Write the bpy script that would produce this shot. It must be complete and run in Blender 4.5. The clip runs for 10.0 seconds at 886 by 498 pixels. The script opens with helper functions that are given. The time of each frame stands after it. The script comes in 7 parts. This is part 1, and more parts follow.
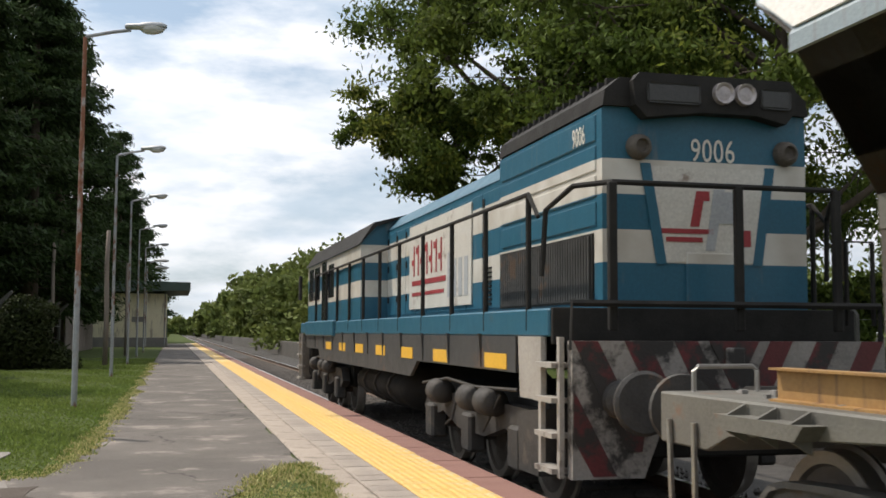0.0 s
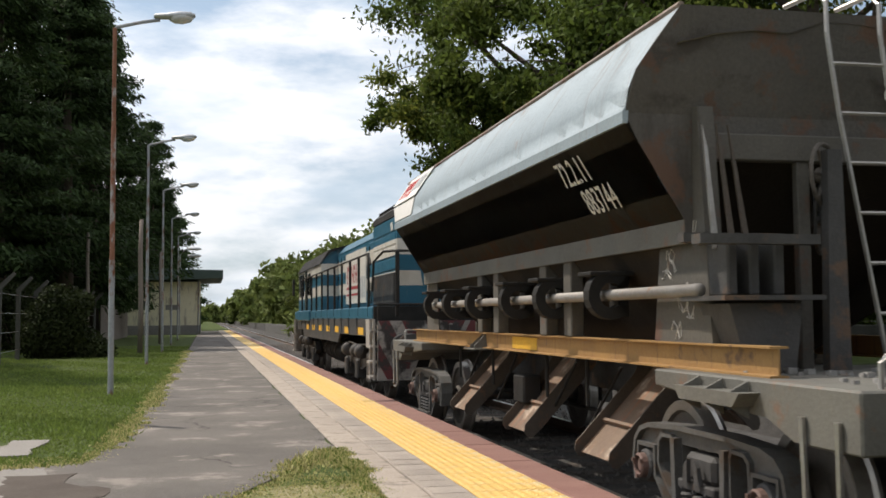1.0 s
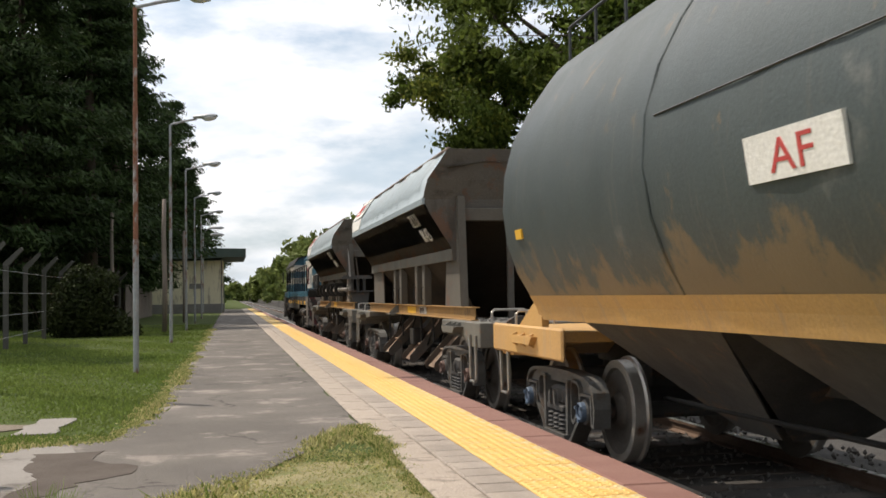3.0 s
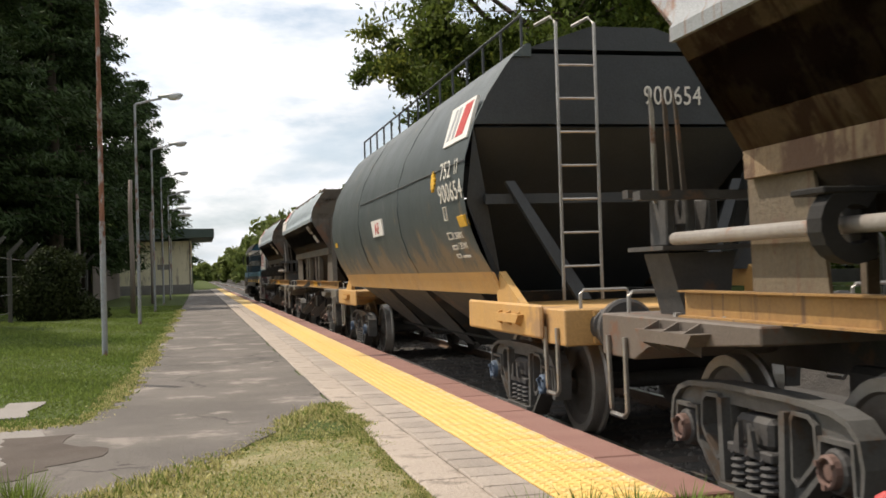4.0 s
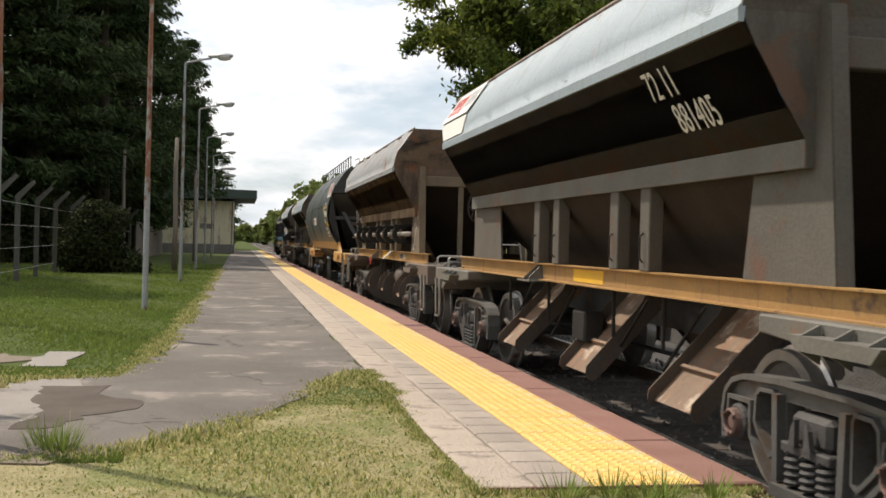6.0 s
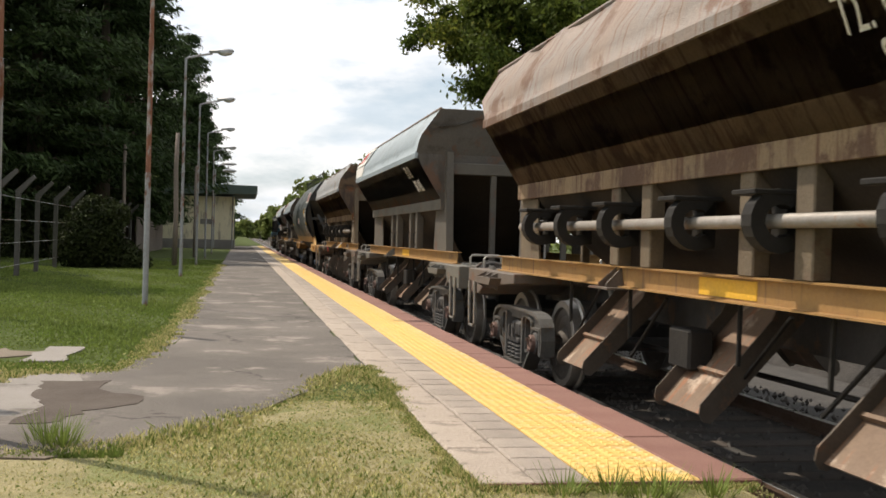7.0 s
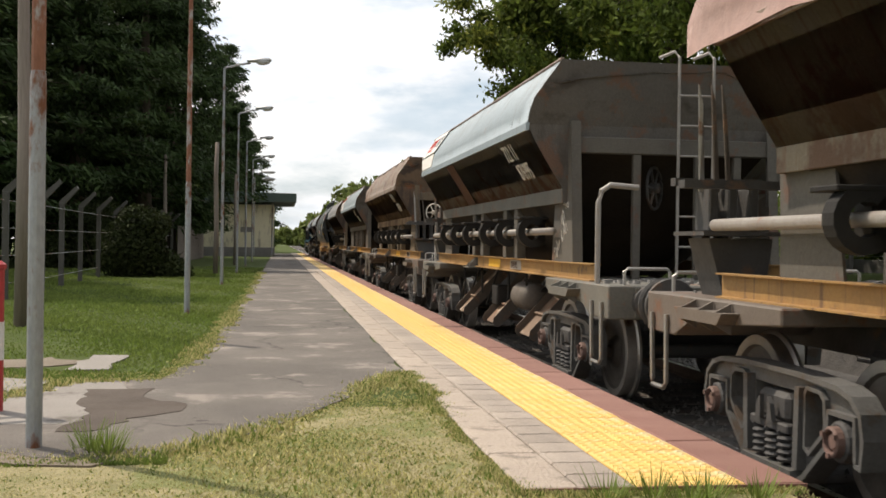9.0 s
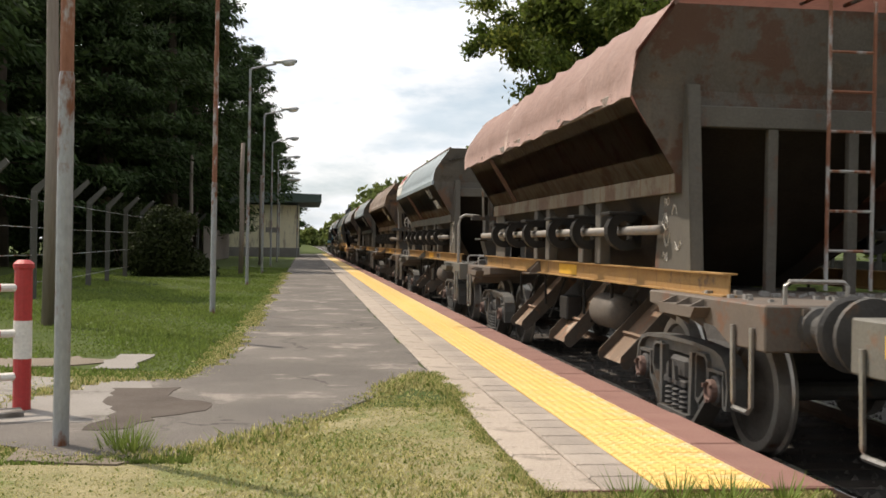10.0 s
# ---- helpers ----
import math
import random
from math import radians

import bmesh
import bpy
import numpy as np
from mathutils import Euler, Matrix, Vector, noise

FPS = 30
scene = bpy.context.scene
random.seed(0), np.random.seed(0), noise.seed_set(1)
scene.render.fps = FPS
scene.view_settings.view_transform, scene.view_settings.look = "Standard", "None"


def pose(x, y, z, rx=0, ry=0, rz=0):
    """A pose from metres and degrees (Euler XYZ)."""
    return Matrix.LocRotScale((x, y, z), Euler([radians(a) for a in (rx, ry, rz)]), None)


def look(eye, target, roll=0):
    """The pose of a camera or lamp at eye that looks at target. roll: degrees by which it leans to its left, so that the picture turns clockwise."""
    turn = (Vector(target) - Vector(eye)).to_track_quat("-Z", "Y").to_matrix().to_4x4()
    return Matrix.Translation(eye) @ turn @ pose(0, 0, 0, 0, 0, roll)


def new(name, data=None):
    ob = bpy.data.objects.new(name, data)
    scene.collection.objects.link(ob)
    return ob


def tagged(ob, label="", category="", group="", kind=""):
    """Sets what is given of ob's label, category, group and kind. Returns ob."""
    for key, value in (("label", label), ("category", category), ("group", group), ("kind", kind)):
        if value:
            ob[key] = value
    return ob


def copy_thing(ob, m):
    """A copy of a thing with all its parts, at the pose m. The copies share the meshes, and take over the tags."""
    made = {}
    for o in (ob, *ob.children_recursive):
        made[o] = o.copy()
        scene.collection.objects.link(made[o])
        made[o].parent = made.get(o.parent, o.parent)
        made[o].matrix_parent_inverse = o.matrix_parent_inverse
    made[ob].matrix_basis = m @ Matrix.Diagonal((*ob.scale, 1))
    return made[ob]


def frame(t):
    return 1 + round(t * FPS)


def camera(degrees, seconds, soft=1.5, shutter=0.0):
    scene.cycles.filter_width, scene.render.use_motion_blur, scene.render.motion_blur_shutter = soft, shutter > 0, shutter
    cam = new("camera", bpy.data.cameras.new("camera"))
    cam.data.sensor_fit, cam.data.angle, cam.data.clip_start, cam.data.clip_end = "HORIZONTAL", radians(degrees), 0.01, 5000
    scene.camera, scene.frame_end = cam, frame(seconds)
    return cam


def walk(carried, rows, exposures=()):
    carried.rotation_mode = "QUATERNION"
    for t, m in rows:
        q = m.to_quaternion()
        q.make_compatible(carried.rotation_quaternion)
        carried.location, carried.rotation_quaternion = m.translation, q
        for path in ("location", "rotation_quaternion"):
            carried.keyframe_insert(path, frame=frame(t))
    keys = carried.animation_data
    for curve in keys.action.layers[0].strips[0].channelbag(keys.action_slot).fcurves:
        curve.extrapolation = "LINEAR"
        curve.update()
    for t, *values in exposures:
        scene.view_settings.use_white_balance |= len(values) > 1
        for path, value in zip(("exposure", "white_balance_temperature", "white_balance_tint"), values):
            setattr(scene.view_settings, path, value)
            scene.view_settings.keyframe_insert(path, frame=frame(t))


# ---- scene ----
# camera, carried by hand on the spot: seconds, yaw, pitch, roll in degrees
EYE = (0.0, 0.0, 1.2)
VIEWS = (
    (0.0, -14.15, 4.46, 0.26),
    (0.5, -13.46, 4.25, -0.40),
    (1.0, -12.51, 3.64, -0.41),
    (1.5, -12.87, 3.31, -1.13),
    (2.0, -11.67, 2.80, -0.91),
    (2.2, -11.51, 2.61, -1.44),
    (3.3, -11.30, 2.21, -0.74),
    (3.5, -11.59, 1.95, -0.97),
    (4.0, -12.94, 1.14, -1.73),
    (4.5, -12.51, 0.89, -2.56),
    (5.0, -11.15, 0.70, -0.99),
    (5.5, -10.76, 0.33, 0.36),
    (5.7, -10.78, 0.07, 1.04),
    (6.8, -10.82, -0.68, 1.70),
    (7.0, -10.79, -0.51, 1.59),
    (7.5, -10.57, -0.39, 0.65),
    (8.0, -10.83, -0.18, 0.30),
    (8.5, -10.28, -0.14, 0.65),
    (9.0, -8.71, -0.28, 0.84),
    (9.5, -7.37, -0.41, 1.26),
    (10.0, -7.40, -0.25, 1.03),
)


def aim(yaw, pitch, roll):
    a, b = radians(yaw), radians(pitch)
    way = Vector((-math.sin(a) * math.cos(b), math.cos(a) * math.cos(b), math.sin(b)))
    return look(EYE, Vector(EYE) + way, roll)


cam = camera(45.0, 10.0, soft=1.65, shutter=0.06)
walk(cam, [(t, aim(yaw, pitch, roll)) for t, yaw, pitch, roll in VIEWS],
     exposures=[(0.0, -0.1, 6600, 12), (2.2, -0.1, 6600, 12), (3.5, 0.02, 6900, 13), (10.0, 0.06, 7000, 13)])

# ---------------------------------------------------------------- light
SUN_EL, SUN_AZ = 56.0, -47.0
sun_way = Vector((math.sin(radians(SUN_AZ)) * math.cos(radians(SUN_EL)), math.cos(radians(SUN_AZ)) * math.cos(radians(SUN_EL)), math.sin(radians(SUN_EL))))
sun = new("sun", bpy.data.lights.new("sun", "SUN"))
sun.data.energy, sun.data.angle, sun.data.color = 4.4, radians(0.6), (1.0, 0.93, 0.82)
sun.matrix_world = look(sun_way * 60, (0, 0, 0))

world = bpy.data.worlds.new("sky")
scene.world = world
world.use_nodes = True
wn, wl = world.node_tree.nodes, world.node_tree.links
back = wn["Background"]
back.inputs["Strength"].default_value = 0.1
sky = wn.new("ShaderNodeTexSky")
sky.sky_type, sky.sun_disc = "NISHITA", False
sky.sun_elevation, sky.sun_rotation = radians(SUN_EL), radians(SUN_AZ % 360)
sky.air_density, sky.dust_density = 1.0, 1.5
wcoord = wn.new("ShaderNodeTexCoord")
wmap = wn.new("ShaderNodeMapping")
wmap.inputs["Scale"].default_value = (2.2, 2.2, 6.5)
wmap.inputs["Location"].default_value = (0.35, 0.2, 0.15)
puffs = wn.new("ShaderNodeTexNoise")
puffs.inputs["Scale"].default_value, puffs.inputs["Detail"].default_value, puffs.inputs["Roughness"].default_value = 1.7, 9, 0.58
cover = wn.new("ShaderNodeValToRGB")
cover.color_ramp.elements[0].position, cover.color_ramp.elements[1].position = 0.36, 0.55
shade = wn.new("ShaderNodeTexNoise")
shade.inputs["Scale"].default_value, shade.inputs["Detail"].default_value = 2.6, 7
tone = wn.new("ShaderNodeValToRGB")
tone.color_ramp.elements[0].position, tone.color_ramp.elements[1].position = 0.36, 0.54
tone.color_ramp.elements[0].color, tone.color_ramp.elements[1].color = (7.3, 8.6, 9.8, 1), (12.4, 12.6, 12.9, 1)
pale = wn.new("ShaderNodeMixRGB")
pale.inputs[0].default_value = 0.45
pale.inputs[2].default_value = (6.6, 8.7, 10.6, 1)
mixed = wn.new("ShaderNodeMixRGB")
wl.new(wcoord.outputs["Generated"], wmap.inputs["Vector"])
for n in (puffs, shade):
    wl.new(wmap.outputs["Vector"], n.inputs["Vector"])
wl.new(puffs.outputs["Fac"], cover.inputs["Fac"])
wl.new(shade.outputs["Fac"], tone.inputs["Fac"])
wl.new(sky.outputs["Color"], pale.inputs[1])
wl.new(cover.outputs["Color"], mixed.inputs[0])
wl.new(pale.outputs["Color"], mixed.inputs[1])
wl.new(tone.outputs["Color"], mixed.inputs[2])
toward = wn.new("ShaderNodeVectorMath")      # clouds are brighter on the sun's side of the sky
toward.operation = "DOT_PRODUCT"
toward.inputs[1].default_value = sun_way
glowing = wn.new("ShaderNodeMapRange")
glowing.inputs["From Min"].default_value, glowing.inputs["From Max"].default_value = -1.0, 1.0
glowing.inputs["To Min"].default_value, glowing.inputs["To Max"].default_value = 0.22, 1.28
lit = wn.new("ShaderNodeVectorMath")
lit.operation = "SCALE"
wl.new(wcoord.outputs["Generated"], toward.inputs[0])
wl.new(toward.outputs["Value"], glowing.inputs["Value"])
wl.new(mixed.outputs["Color"], lit.inputs[0])
wl.new(glowing.outputs["Result"], lit.inputs["Scale"])
wl.new(lit.outputs["Vector"], back.inputs["Color"])


# ---------------------------------------------------------------- materials
def surface(name, base, other, scale=3.0, rough=0.7, metal=0.0, bump=0.2, fine=40.0, third=None, third_at=0.62, third_scale=1.3,
            streak=None, contrast=0.28, spread=0.0, stretch=(1, 1, 1), crack=None, creep=None, shine=0.5):
    """Two colours mixed by a coarse noise, a fine grain, patches of a third colour, and streaks that run down."""
    m = bpy.data.materials.new(name)
    m.use_nodes = True
    n, l = m.node_tree.nodes, m.node_tree.links
    b = n["Principled BSDF"]
    b.inputs["Metallic"].default_value = metal
    b.inputs["Specular IOR Level"].default_value = shine
    co = n.new("ShaderNodeTexCoord")
    mp = n.new("ShaderNodeMapping")
    mp.inputs["Scale"].default_value = stretch
    l.new(co.outputs["Object"], mp.inputs["Vector"])

    def noise_tex(s, detail=6, rough_=0.6, vec=None):
        t = n.new("ShaderNodeTexNoise")
        t.inputs["Scale"].default_value, t.inputs["Detail"].default_value, t.inputs["Roughness"].default_value = s, detail, rough_
        l.new((vec or mp).outputs["Vector"], t.inputs["Vector"])
        return t

    def ramp(src, lo, hi):
        r = n.new("ShaderNodeValToRGB")
        r.color_ramp.elements[0].position, r.color_ramp.elements[1].position = lo, hi
        l.new(src.outputs["Fac"], r.inputs["Fac"])
        return r

    def mix(fac, a, c):
        x = n.new("ShaderNodeMixRGB")
        for k, v in ((0, fac), (1, a), (2, c)):
            if isinstance(v, tuple):
                x.inputs[k].default_value = (*v, 1)
            elif isinstance(v, float):
                x.inputs[k].default_value = v
            else:
                l.new(v.outputs["Color"], x.inputs[k])
        return x

    grain = noise_tex(fine, 4)
    col = mix(ramp(noise_tex(scale), 0.5 - contrast / 2, 0.5 + contrast / 2), base, other)
    dark = mix(ramp(grain, 0.25, 0.75), tuple(0.62 * c for c in base), tuple(min(1, 1.3 * c) for c in base))
    col = mix(0.42, col, dark)
    if streak:
        smp = n.new("ShaderNodeMapping")
        smp.inputs["Scale"].default_value = (1.1, 6.5, 0.3)
        l.new(co.outputs["Object"], smp.inputs["Vector"])
        runs = noise_tex(2.2, 7, 0.65, smp)
        col = mix(ramp(runs, streak[1] - 0.07, streak[1] + 0.03), col, streak[0])
    if third:
        col = mix(ramp(noise_tex(third_scale, 9, 0.68), third_at - 0.055, third_at + 0.01), col, third)
    if creep:
        xyz = n.new("ShaderNodeSeparateXYZ")
        l.new(co.outputs["Object"], xyz.inputs[0])
        up = n.new("ShaderNodeMapRange")
        up.inputs["From Min"].default_value, up.inputs["From Max"].default_value = creep[1], creep[2]
        up.inputs["To Min"].default_value, up.inputs["To Max"].default_value = creep[3], -0.03
        l.new(xyz.outputs["Z"], up.inputs["Value"])
        cmp_ = n.new("ShaderNodeMapping")
        cmp_.inputs["Scale"].default_value = (1, 1.0, 0.7)
        l.new(co.outputs["Object"], cmp_.inputs["Vector"])
        plus = n.new("ShaderNodeMath")
        l.new(noise_tex(2.3, 10, 0.7, cmp_).outputs["Fac"], plus.inputs[0])
        l.new(up.outputs["Result"], plus.inputs[1])
        cr_ = n.new("ShaderNodeValToRGB")
        cr_.color_ramp.elements[0].position, cr_.color_ramp.elements[1].position = 0.575, 0.66
        l.new(plus.outputs[0], cr_.inputs["Fac"])
        col = mix(cr_, col, creep[0])
    if crack:
        vo = n.new("ShaderNodeTexVoronoi")
        vo.feature = "DISTANCE_TO_EDGE"
        vo.inputs["Scale"].default_value = 0.55
        wob = noise_tex(1.6, 5)
        vadd = n.new("ShaderNodeMixRGB")
        vadd.blend_type = "ADD"
        vadd.inputs[0].default_value = 0.9
        l.new(mp.outputs["Vector"], vadd.inputs[1])
        l.new(wob.outputs["Color"], vadd.inputs[2])
        l.new(vadd.outputs["Color"], vo.inputs["Vector"])
        cr = n.new("ShaderNodeValToRGB")
        cr.color_ramp.elements[0].position, cr.color_ramp.elements[1].position = 0.004, 0.016
        cr.color_ramp.elements[0].color, cr.color_ramp.elements[1].color = (0.75, 0.75, 0.75, 1), (0, 0, 0, 1)
        l.new(vo.outputs["Distance"], cr.inputs["Fac"])
        gate = n.new("ShaderNodeMixRGB")
        gate.blend_type = "MULTIPLY"
        gate.inputs[0].default_value = 1.0
        l.new(cr.outputs["Color"], gate.inputs[1])
        l.new(ramp(noise_tex(0.5, 3), 0.48, 0.6).outputs["Color"], gate.inputs[2])
        col = mix(gate, col, crack)
    if spread:
        info = n.new("ShaderNodeObjectInfo")
        geo = n.new("ShaderNodeNewGeometry")
        add = n.new("ShaderNodeMath")
        add.operation = "ADD"
        frac = n.new("ShaderNodeMath")
        frac.operation = "FRACT"
        l.new(info.outputs["Random"], add.inputs[0])
        l.new(geo.outputs["Random Per Island"], add.inputs[1])
        l.new(add.outputs[0], frac.inputs[0])
        rng = n.new("ShaderNodeMapRange")
        rng.inputs["To Min"].default_value, rng.inputs["To Max"].default_value = 1 - spread, 1 + spread
        l.new(frac.outputs[0], rng.inputs["Value"])
        hsv = n.new("ShaderNodeHueSaturation")
        l.new(rng.outputs["Result"], hsv.inputs["Value"])
        l.new(col.outputs["Color"], hsv.inputs["Color"])
        col = hsv
    l.new(col.outputs["Color"], b.inputs["Base Color"])
    rr = n.new("ShaderNodeMapRange")
    rr.inputs["To Min"].default_value, rr.inputs["To Max"].default_value = max(0.05, rough - 0.15), min(1, rough + 0.15)
    l.new(noise_tex(scale * 2.3).outputs["Fac"], rr.inputs["Value"])
    l.new(rr.outputs["Result"], b.inputs["Roughness"])
    if bump:
        bp = n.new("ShaderNodeBump")
        bp.inputs["Strength"].default_value, bp.inputs["Distance"].default_value = bump, 0.02
        l.new(grain.outputs["Fac"], bp.inputs["Height"])
        l.new(bp.outputs["Normal"], b.inputs["Normal"])
    return m


def leafy(name, a, c, spread=0.35, through_=0.25):
    """Leaves: each leaf its own shade, some light passing through."""
    m = surface(name, a, c, scale=0.35, rough=0.8, bump=0.0, contrast=0.4, spread=spread)
    b = m.node_tree.nodes["Principled BSDF"]
    b.inputs["Specular IOR Level"].default_value = 0.2
    tr = m.node_tree.nodes.new("ShaderNodeBsdfTranslucent")
    mx = m.node_tree.nodes.new("ShaderNodeMixShader")
    mx.inputs[0].default_value = through_
    src = b.inputs["Base Color"].links[0].from_socket
    m.node_tree.links.new(src, tr.inputs["Color"])
    m.node_tree.links.new(b.outputs[0], mx.inputs[1])
    m.node_tree.links.new(tr.outputs[0], mx.inputs[2])
    m.node_tree.links.new(mx.outputs[0], m.node_tree.nodes["Material Output"].inputs["Surface"])
    return m


RUST = (0.17, 0.065, 0.028)
GRASS = surface("grass_ground", (0.05, 0.072, 0.018), (0.08, 0.095, 0.03), 0.9, 0.95, shine=0.1, bump=0.6, fine=28, third=(0.12, 0.095, 0.055), third_at=0.69, third_scale=0.7)
DRYGRASS = surface("dry_lawn_ground", (0.20, 0.18, 0.075), (0.34, 0.285, 0.15), 4.5, 0.9, bump=1.0, fine=55, contrast=0.2, third=(0.15, 0.16, 0.045), third_at=0.55, third_scale=1.2)
BLADE = leafy("grass_blade", (0.14, 0.20, 0.042), (0.20, 0.235, 0.064), 0.3, 0.3)
BLADE_DRY = leafy("dry_grass_blade", (0.50, 0.445, 0.21), (0.36, 0.355, 0.13), 0.35, 0.3)
SIDEPATH = surface("grey_side_path", (0.25, 0.228, 0.205), (0.19, 0.172, 0.155), 1.1, 0.92, bump=0.5, fine=60, third=(0.11, 0.095, 0.08), third_at=0.62)
ASPHALT = surface("worn_asphalt", (0.125, 0.112, 0.10), (0.20, 0.178, 0.158), 0.55, 0.92, shine=0.2, bump=1.0, fine=45, third=(0.26, 0.228, 0.20), third_at=0.61, third_scale=1.1, contrast=0.22, crack=(0.05, 0.045, 0.04))
CONCRETE = surface("pale_concrete", (0.30, 0.285, 0.265), (0.21, 0.20, 0.185), 0.8, 0.9, bump=0.4, fine=60, third=(0.10, 0.085, 0.075), third_at=0.66)
DAMP = surface("damp_asphalt", (0.085, 0.07, 0.06), (0.13, 0.11, 0.094), 2.0, 0.9, bump=0.5, fine=70, shine=0.1)
DIRT = surface("bare_earth", (0.15, 0.12, 0.088), (0.21, 0.172, 0.13), 1.2, 0.95, bump=0.6, fine=50)
PAVER = surface("grey_paver", (0.36, 0.305, 0.255), (0.27, 0.232, 0.20), 5.0, 0.9, bump=0.8, fine=60, spread=0.14, third=(0.20, 0.18, 0.16), third_at=0.68)
ROUGHCAST = surface("rough_cement_strip", (0.40, 0.335, 0.275), (0.30, 0.25, 0.21), 2.2, 0.95, bump=1.0, fine=38, contrast=0.4, spread=0.05, third=(0.22, 0.185, 0.15), third_at=0.6, third_scale=3.5)
TACTILE = surface("yellow_tactile", (0.70, 0.44, 0.115), (0.62, 0.42, 0.17), 1.5, 0.75, bump=0.2, fine=90, spread=0.06, third=(0.60, 0.48, 0.26), third_at=0.57, third_scale=2.2)
OXIDE = surface("red_oxide_edge", (0.20, 0.095, 0.075), (0.27, 0.15, 0.12), 1.6, 0.85, bump=0.3, fine=60, spread=0.05, third=(0.36, 0.27, 0.23), third_at=0.66)
JOINT = surface("dark_joint", (0.07, 0.06, 0.05), (0.11, 0.10, 0.085), 5, 0.95)
# ballast colour includes the shade under the train
BALLAST = surface("ballast", (0.036, 0.033, 0.03), (0.075, 0.067, 0.06), 4, 0.95, bump=1.0, fine=25)
STONE = surface("ballast_stone", (0.06, 0.055, 0.05), (0.15, 0.135, 0.12), 3, 0.9, spread=0.35)
SLEEPER = surface("old_sleeper", (0.06, 0.048, 0.04), (0.10, 0.08, 0.065), 3, 0.9, bump=0.5)
RAIL = surface("rail_rust", (0.12, 0.075, 0.05), (0.18, 0.12, 0.085), 6, 0.65, 0.4)
RAILTOP = surface("rail_polished", (0.55, 0.54, 0.52), (0.45, 0.44, 0.42), 6, 0.3, 1.0, bump=0.05)
GALV = surface("grey_pole_paint", (0.33, 0.34, 0.35), (0.25, 0.26, 0.27), 2, 0.55, 0.3, third=RUST, third_at=0.57, third_scale=2.4, stretch=(1, 1, 0.45))
RUSTPOLE = surface("rusting_pole", (0.20, 0.075, 0.04), (0.30, 0.15, 0.095), 5, 0.8, 0.1, third=(0.35, 0.34, 0.33), third_at=0.57, third_scale=3.0, stretch=(1, 1, 0.4))
WOODPOLE = surface("weathered_wood_pole", (0.25, 0.21, 0.18), (0.15, 0.115, 0.092), 6, 0.9, bump=0.6, stretch=(1, 1, 0.08))
BARK = surface("bark", (0.085, 0.062, 0.045), (0.045, 0.033, 0.025), 5, 0.95, bump=0.9, fine=20, stretch=(1, 1, 0.25))
# concrete with the trees' shade put into its colour
POST = surface("concrete_post", (0.085, 0.081, 0.07), (0.05, 0.048, 0.042), 2, 0.9, bump=0.4)
CREAM = surface("cream_wall", (0.76, 0.71, 0.53), (0.68, 0.63, 0.47), 0.7, 0.9, streak=((0.40, 0.36, 0.28), 0.6), bump=0.2)
PLINTH = surface("grey_plinth", (0.20, 0.19, 0.18), (0.27, 0.26, 0.24), 1.5, 0.9)
ROOFMAT = surface("green_roof", (0.055, 0.085, 0.075), (0.08, 0.11, 0.10), 1, 0.7)
DARKGLASS = surface("lamp_glass", (0.55, 0.56, 0.56), (0.45, 0.46, 0.46), 3, 0.15, bump=0)
LAMPHEAD = surface("lamp_head_grey", (0.48, 0.49, 0.50), (0.38, 0.39, 0.40), 4, 0.5, 0.4)
RED = surface("railing_red", (0.42, 0.035, 0.035), (0.33, 0.03, 0.03), 4, 0.5, third=(0.5, 0.42, 0.38), third_at=0.70)
WHITE = surface("railing_white", (0.72, 0.70, 0.66), (0.60, 0.58, 0.55), 4, 0.55, third=(0.30, 0.24, 0.20), third_at=0.68)
LEAF = leafy("broad_leaf", (0.06, 0.095, 0.018), (0.14, 0.165, 0.032), 0.5, 0.35)
LEAF_PALE = leafy("yellowish_leaf", (0.15, 0.19, 0.03), (0.23, 0.22, 0.05), 0.35, 0.4)
NEEDLE = leafy("conifer_foliage", (0.022, 0.042, 0.014), (0.078, 0.115, 0.036), 0.6, 0.18)
BUSHLEAF = leafy("bush_leaf", (0.018, 0.028, 0.009), (0.06, 0.068, 0.021), 0.5, 0.15)
FARLEAF = leafy("far_wood_leaf", (0.11, 0.15, 0.04), (0.21, 0.225, 0.07), 0.4, 0.25)
WALLSTONE = surface("dark_platform_wall", (0.085, 0.08, 0.072), (0.14, 0.13, 0.115), 1.2, 0.95, bump=0.5)


# ---------------------------------------------------------------- mesh tools
def part(name, bm, material, parent=None, label="", smooth=False):
    me = bpy.data.meshes.new(name)
    bmesh.ops.recalc_face_normals(bm, faces=bm.faces[:])
    bm.to_mesh(me)
    bm.free()
    for m in (material if isinstance(material, (list, tuple)) else [material]):
        me.materials.append(m)
    if smooth:
        me.polygons.foreach_set("use_smooth", [True] * len(me.polygons))
    ob = new(name, me)
    if parent:
        ob.parent = parent
    if label:
        tagged(ob, label)
    return ob


def share(src, parent, m):
    """Another object on the same mesh."""
    ob = new(src.name.split(".")[0], src.data)
    ob.parent = parent
    ob.matrix_basis = m
    for key in ("label",):
        if key in src:
            ob[key] = src[key]
    return ob


def thing(name, label, category, group="", at=(0, 0, 0), kind=""):
    ob = new(name)
    ob.empty_display_size = 0.2
    ob.location = at
    return tagged(ob, label, category, group, kind)


